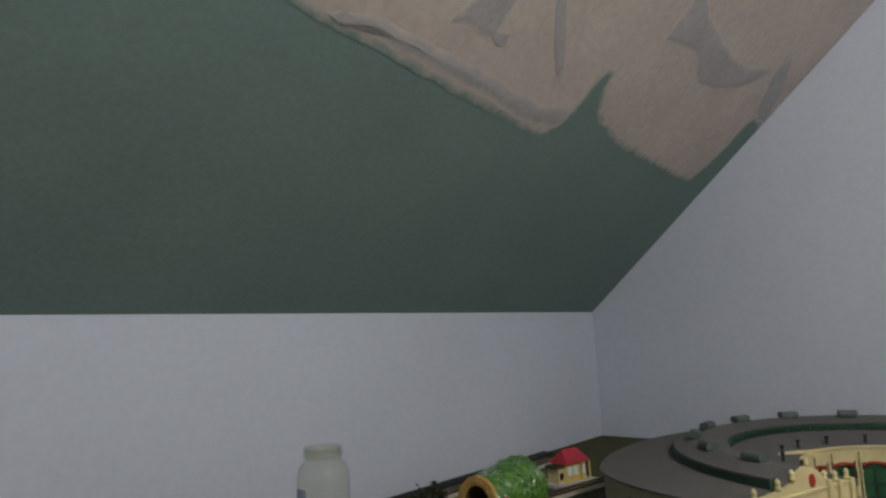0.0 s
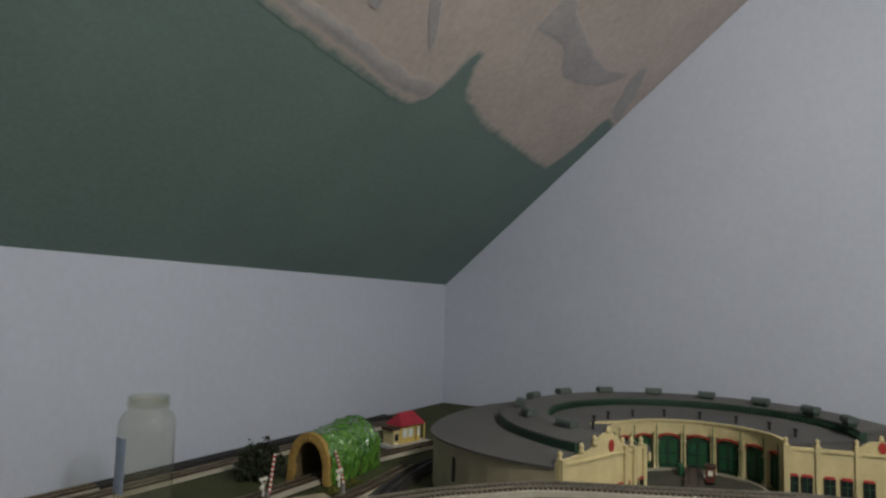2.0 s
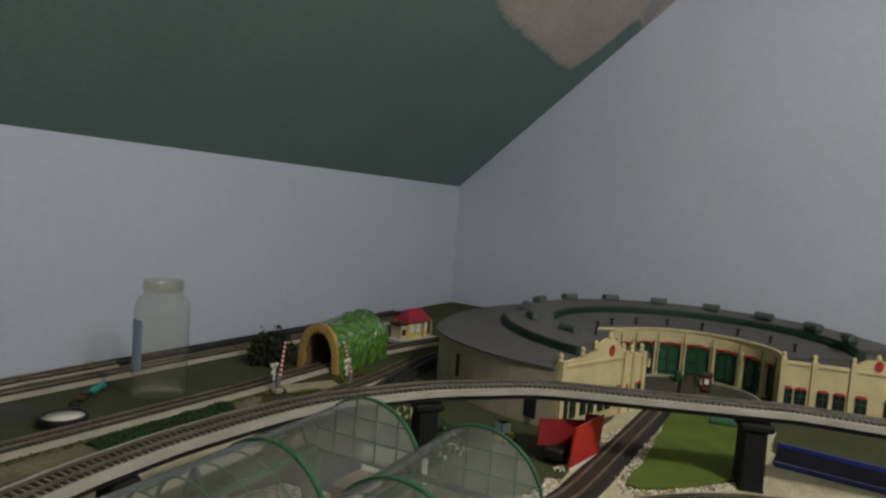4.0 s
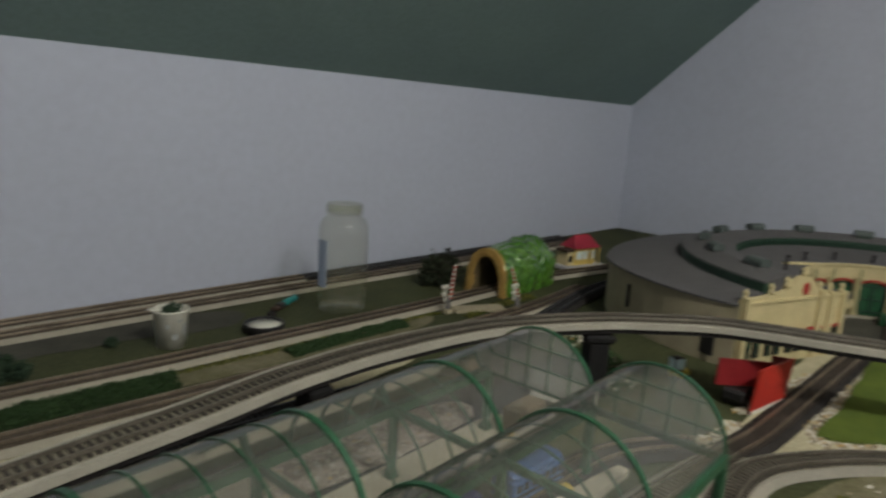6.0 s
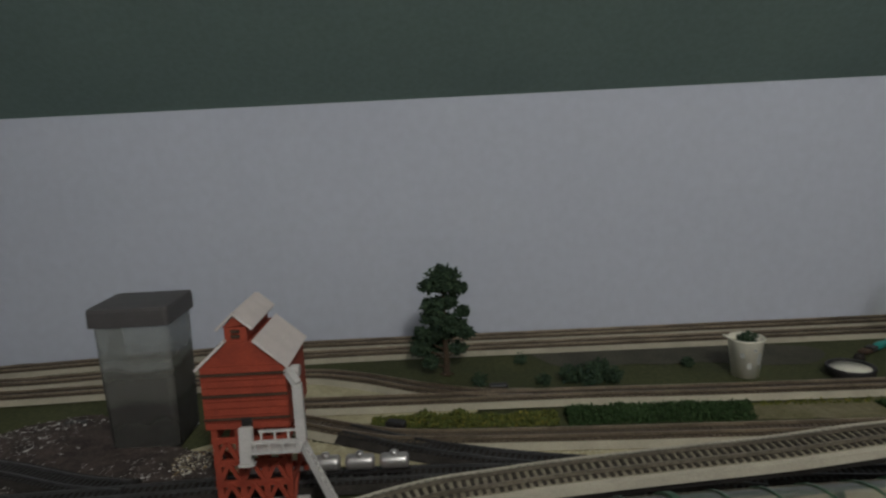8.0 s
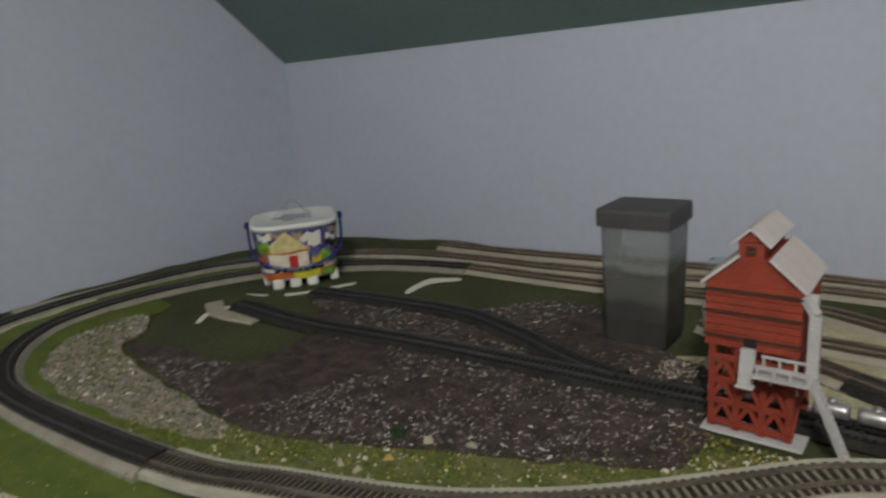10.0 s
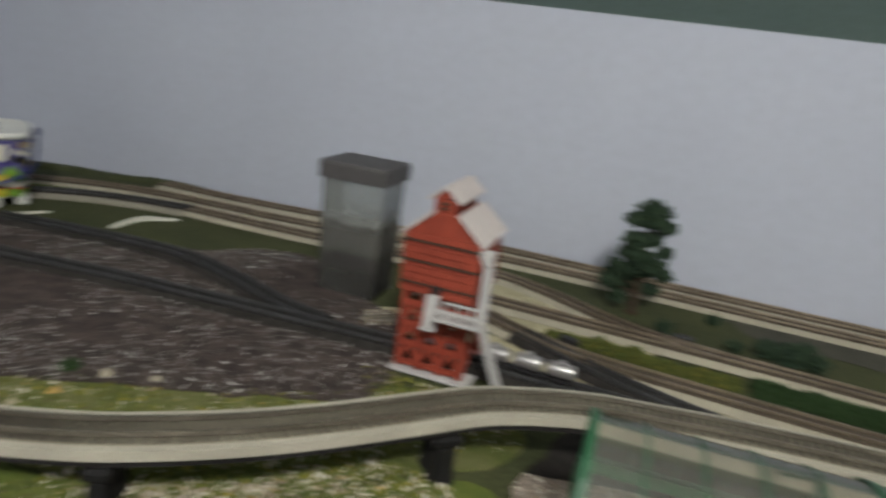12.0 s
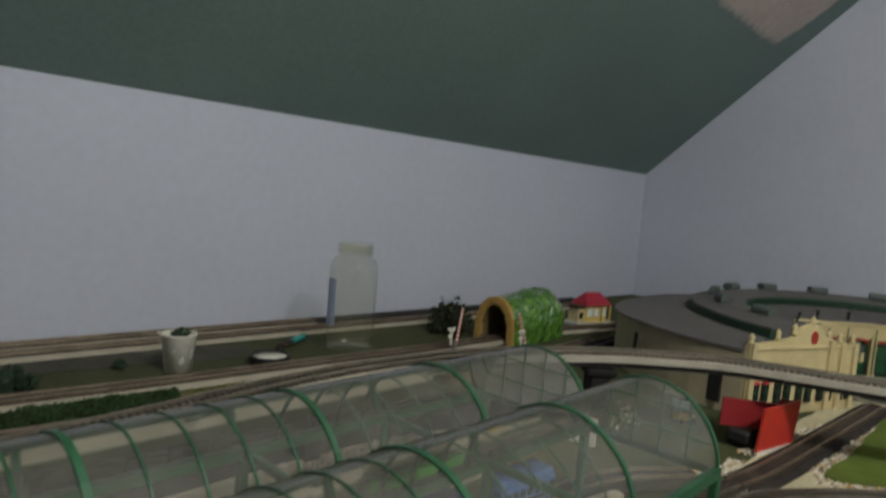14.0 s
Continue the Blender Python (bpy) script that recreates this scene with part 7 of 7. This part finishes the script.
scatter("ash_chips", COAL_EDGE, 2700, 0.0023, CHIPS, "pale ash chips among the coal", "ash", 22, 0.0052, bare, 0.3, 2.0, 9)
scatter("ash_chips", COAL_EDGE, 130, 0.0040, CHIPS, "larger pale ash flakes among the coal", "ash", 61, 0.0052, bare, 0.3, 2.0, 6)
scatter("gravel_stones", GRAVEL_EDGE, 5600, 0.0025, PEBBLES, "loose grey gravel", "gravel", 23, 0.004, (), 0.6, 1.25)
scatter("gravel_weeds", GRAVEL_EDGE, 700, 0.0042, TUFTS, "green tufts growing through the gravel", "weeds", 62, 0.0045, (), 0.8, 1.1, 11)
scatter("gravel_stones", GRAVEL_EDGE, 110, 0.0050, STONES, "cream stones lying on the gravel", "gravel", 63, 0.0052, (), 0.6, 1.3, 8)
near_a = (LINES["outer_b"], 0.034)
bush(-1.211, -0.711, 0.011, 0.8, "small round green bush in the verge", 200, HEDGELEAF)
for x, y, k in ((-1.178, -0.702, 0.0085), (-1.135, -0.686, 0.0075)):
    solo("stone", foliage(Mesh(), (x, y, k * 0.5), k * 0.55, 40, k * 0.6, rng, (1.2, 1, 0.7)), PLATFORMTAN, "pale cream stone in the verge", "stone", group="verge stones")
scatter("verge_weeds", VERGE, 2100, 0.0046, WEED, "yellow-green weeds along the viaduct", "weeds", 24, 0.002, decked, 0.8, 1.0, 16)
scatter("verge_stones", VERGE, 60, 0.009, STONES, "larger cream stones among the weeds", "rubble", 68, 0.001, decked, 0.7, 1.2, 12)
scatter("verge_stones", VERGE, 420, 0.0034, STONES, "cream stones among the weeds", "rubble", 25, 0.002, decked, 0.7, 1.3)
UNDER_A = [(-1.20, -0.93), (-1.12, -0.84), (-1.0, -0.74), (-0.9, -0.68), (-0.80, -0.72), (-0.82, -0.84), (-1.0, -0.86), (-1.1, -0.90)]
UNDER_A = ragged(UNDER_A, 0.03, 0.02, 5)
PIERFOOT = [(-1.075, -0.83), (-1.04, -0.80), (-0.98, -0.765), (-0.93, -0.735), (-0.88, -0.74), (-0.87, -0.80), (-0.93, -0.83), (-1.0, -0.845), (-1.04, -0.855)]
STONY_EDGE = patch("rubble_ground", PIERFOOT, 0.0032, PINKSOIL, "stony brown ground at the foot of a viaduct pier", "ground cover", 0.008, 18)
scatter("rubble", STONY_EDGE, 1500, 0.0040, STONES, "cream and brown rubble round a viaduct pier", "rubble", 64, 0.003, (near_a,), 0.6, 1.3)
scatter("rubble_weeds", STONY_EDGE, 420, 0.005, TUFTS, "green tufts in the rubble", "weeds", 65, 0.003, (near_a,), 0.9, 1.0, 14)
scatter("rubble", UNDER_A, 110, 0.0085, STONES, "larger stones under the viaduct", "rubble", 66, 0.002, (near_a,), 0.6, 1.2, 9)
scatter("rubble_weeds", UNDER_A, 1100, 0.0062, TUFTS, "green tufts under the viaduct", "weeds", 69, 0.0028, (near_a,), 0.8, 1.1, 12)
scatter("rubble_weeds", UNDER_A, 300, 0.0075, WEED, "clumps of weeds under the viaduct", "weeds", 67, 0.002, (near_a,), 0.7, 1.1, 9)
scatter("rubble", UNDER_A, 2600, 0.0034, STONES, "cream and brown rubble under the viaduct", "rubble", 26, 0.0025, (near_a,), 0.6, 1.3, 7)
scatter("rubble_weeds", UNDER_A, 1500, 0.0042, WEED, "weeds in the rubble", "weeds", 27, 0.0025, (near_a,), 0.9, 1.0, 13)
STRIP = [(-1.6072, -1.0077), (-1.5029, -0.9921), (-1.3984, -0.9785), (-1.3146, -0.9671), (-1.2303, -0.9484), (-1.2306, -0.9589), (-1.3046, -0.9796), (-1.3993, -0.9953), (-1.5037, -1.0068), (-1.6077, -1.014)]
scatter("rubble", STRIP, 1500, 0.0022, STONES, "cream rubble along the outer loop", "rubble", 28, 0.003, (), 0.6, 1.3)
# pale sand spilt along the inside of the outer loop
inside_edge, outside_edge = [], []
for i, (q, b) in enumerate(zip(LINES["outer"], LINES["outer"][1:])):
    if q.y < -0.66:
        d = (b - q).normalized()
        w = 0.034 + 0.011 * max(0.0, noise.noise(Vector((q.x * 18, q.y * 18, 5.0))) + 0.35)
        outside_edge.append((q.x - d.y * 0.0265, q.y + d.x * 0.0265))
        inside_edge.append((q.x - d.y * w, q.y + d.x * w))
m = Mesh()
for (xa, ya), (xb, yb) in zip(outside_edge, inside_edge):
    m.v += [(xa, ya, 0.0045), (xb, yb, 0.0032)]
m.f = [(2 * k, 2 * k + 2, 2 * k + 3, 2 * k + 1) for k in range(len(inside_edge) - 1)]
solo("sand_ground", m, CREAM_BASE, "pale cream sand spilt along the outer loop", "ground cover", "structure")
scatter("rubble", outside_edge + inside_edge[::-1], 700, 0.0026, STONES, "cream rubble along the outer loop", "rubble", 29, 0.003, (), 0.5, 1.3)
BORDER = smooth_line([(0.50, -0.945, 0), (0.25, -0.945, 0), (0.14, -0.955, 0), (0.2, -1.02, 0), (0.28, -1.085, 0), (0.40, -1.09, 0), (0.44, -1.06, 0)], 0.004)
m = Mesh()
for i in range(1500):
    q = rng.choice(BORDER)
    x, y, s = q.x + rng.gauss(0, 0.006), q.y + rng.gauss(0, 0.006), rng.uniform(0.002, 0.0046)
    m.add([(x - s, y - s * 0.5, 0.002), (x + s, y - s * 0.6, 0.002), (x + s * 0.6, y + s * 0.7, 0.002), (x - s * 0.7, y + s * 0.5, 0.002), (x, y, 0.002 + s * 0.65)], [(0, 1, 4), (1, 2, 4), (2, 3, 4), (3, 0, 4), (3, 2, 1, 0)])
solo("rubble", m, STONES, "cream rubble edging round the lawn", "rubble", kind="stuff")
WALLFOOT = smooth_line([(0.15, -0.875, 0), (0.3, -0.895, 0), (0.5, -0.925, 0)], 0.004) + smooth_line([(0.10, -0.88, 0), (0.07, -0.89, 0), (0.02, -0.87, 0)], 0.004)
m = Mesh()
for i in range(1200):
    q = rng.choice(WALLFOOT)
    x, y, s = q.x + rng.gauss(0, 0.005), q.y + 0.012 + rng.gauss(0, 0.005), rng.uniform(0.002, 0.0046)
    m.add([(x - s, y - s * 0.5, 0.002), (x + s, y - s * 0.6, 0.002), (x + s * 0.6, y + s * 0.7, 0.002), (x - s * 0.7, y + s * 0.5, 0.002), (x, y, 0.002 + s * 0.65)], [(0, 1, 4), (1, 2, 4), (2, 3, 4), (3, 0, 4), (3, 2, 1, 0)])
solo("rubble", m, STONES, "cream rubble at the foot of the roundhouse", "rubble", kind="stuff")
INLOOP = [(-0.1, -0.97), (0.07, -1.02), (0.13, -1.09), (0.18, -1.28), (0.0, -1.4), (-0.3, -1.2)]
scatter("rubble", INLOOP, 260, 0.005, STONES, "scattered stones inside the front loop", "rubble", 31, 0.002, (), 0.5, 1.3, 12)
scatter("rubble_weeds", INLOOP, 500, 0.006, WEED, "weeds inside the front loop", "weeds", 32, 0.002, (), 0.7, 1.0, 12)
WALLSIDE = [(0.02, -0.72), (0.12, -0.74), (0.2, -0.66), (0.24, -0.58), (0.2, -0.54), (0.1, -0.58)]
scatter("rubble_weeds", WALLSIDE, 420, 0.008, HEDGELEAF, "green tufts by the roundhouse wall", "weeds", 33, 0.001, (), 0.7, 1.0, 10)
scatter("rubble", WALLSIDE, 200, 0.007, STONES, "cream stones by the roundhouse wall", "rubble", 34, 0.001, (), 0.6, 1.3, 10)
# point motor boxes and small things by the tracks
for x, y, yaw in ((-0.665, -0.262, 0), (-0.80, -0.366, -20), (-1.2698, -1.0299, -30)):
    m = Mesh().box((x, y, 0.011), (0.026, 0.012, 0.010) if x > -1.2 else (0.014, 0.007, 0.008), Matrix.Rotation(radians(yaw), 3, "Z"), bev=0.002)
    solo("point_motor", m, BLACK, "small black point motor beside the track", "point motor", group="point motors")

TOWERSIDE = [(-0.99, -0.545), (-0.87, -0.55), (-0.82, -0.575), (-0.86, -0.625), (-0.96, -0.61)]
scatter("rubble", TOWERSIDE, 420, 0.0042, STONES, "cream and brown stones before the coaling tower", "rubble", 51, 0.0022, decked, 0.6, 1.3, 10)
scatter("rubble_weeds", TOWERSIDE, 380, 0.0045, WEED, "weeds before the coaling tower", "weeds", 52, 0.0022, decked, 0.8, 1.0, 10)
scatter("rubble", [(-1.055, -0.418), (-1.015, -0.383), (-1.005, -0.438), (-1.039, -0.463)], 520, 0.0040, STONES, "pale stone heap beside the coaling tower", "rubble", 53, 0.002, (), 0.8, 1.3)
scatter("rubble", [(-0.93, -0.37), (-0.74, -0.425), (-0.5, -0.43), (-0.2, -0.445), (-0.2, -0.485), (-0.5, -0.49), (-0.62, -0.445), (-0.86, -0.405)], 1500, 0.0026, PALESTONES, "pale rubble strewn over the cream ground", "rubble", 71, 0.0018, [(LINES["hedge"], 0.029), (LINES["spur"], 0.027)], 0.6, 1.3)
WASTE = [(-1.887, -0.811), (-1.97, -0.738), (-1.947, -0.668), (-1.858, -0.668), (-1.795, -0.724), (-1.795, -0.775)]
scatter("gravel_weeds", WASTE, 420, 0.0040, WEED, "dry weeds at the edge of the gravel", "weeds", 73, 0.002, (), 0.6, 1.2, 12)
scatter("turf_flecks", WASTE, 420, 0.0026, PALESTONES, "pale flecks at the edge of the gravel", "turf flecks", 74, 0.002, (), 0.4, 1.5, 12)
# fine flecks over the turf
scatter("turf_flecks", TURF_A, 380, 0.0019, STONES, "pale flecks strewn over the turf", "turf flecks", 41, 0.0024, (), 0.6, 1.3, 8)
scatter("turf_tufts", TURF_A, 1300, 0.0024, TUFTS, "short green tufts in the turf", "turf", 42, 0.0023, (), 0.8, 1.1)
scatter("turf_flecks", VERGE, 500, 0.0022, STONES, "pale flecks strewn over the turf", "turf flecks", 43, 0.0022, decked, 0.6, 1.3)
scatter("turf_tufts", VERGE, 900, 0.0030, TUFTS, "short green tufts in the turf", "turf", 44, 0.0021, decked, 0.8, 1.1)
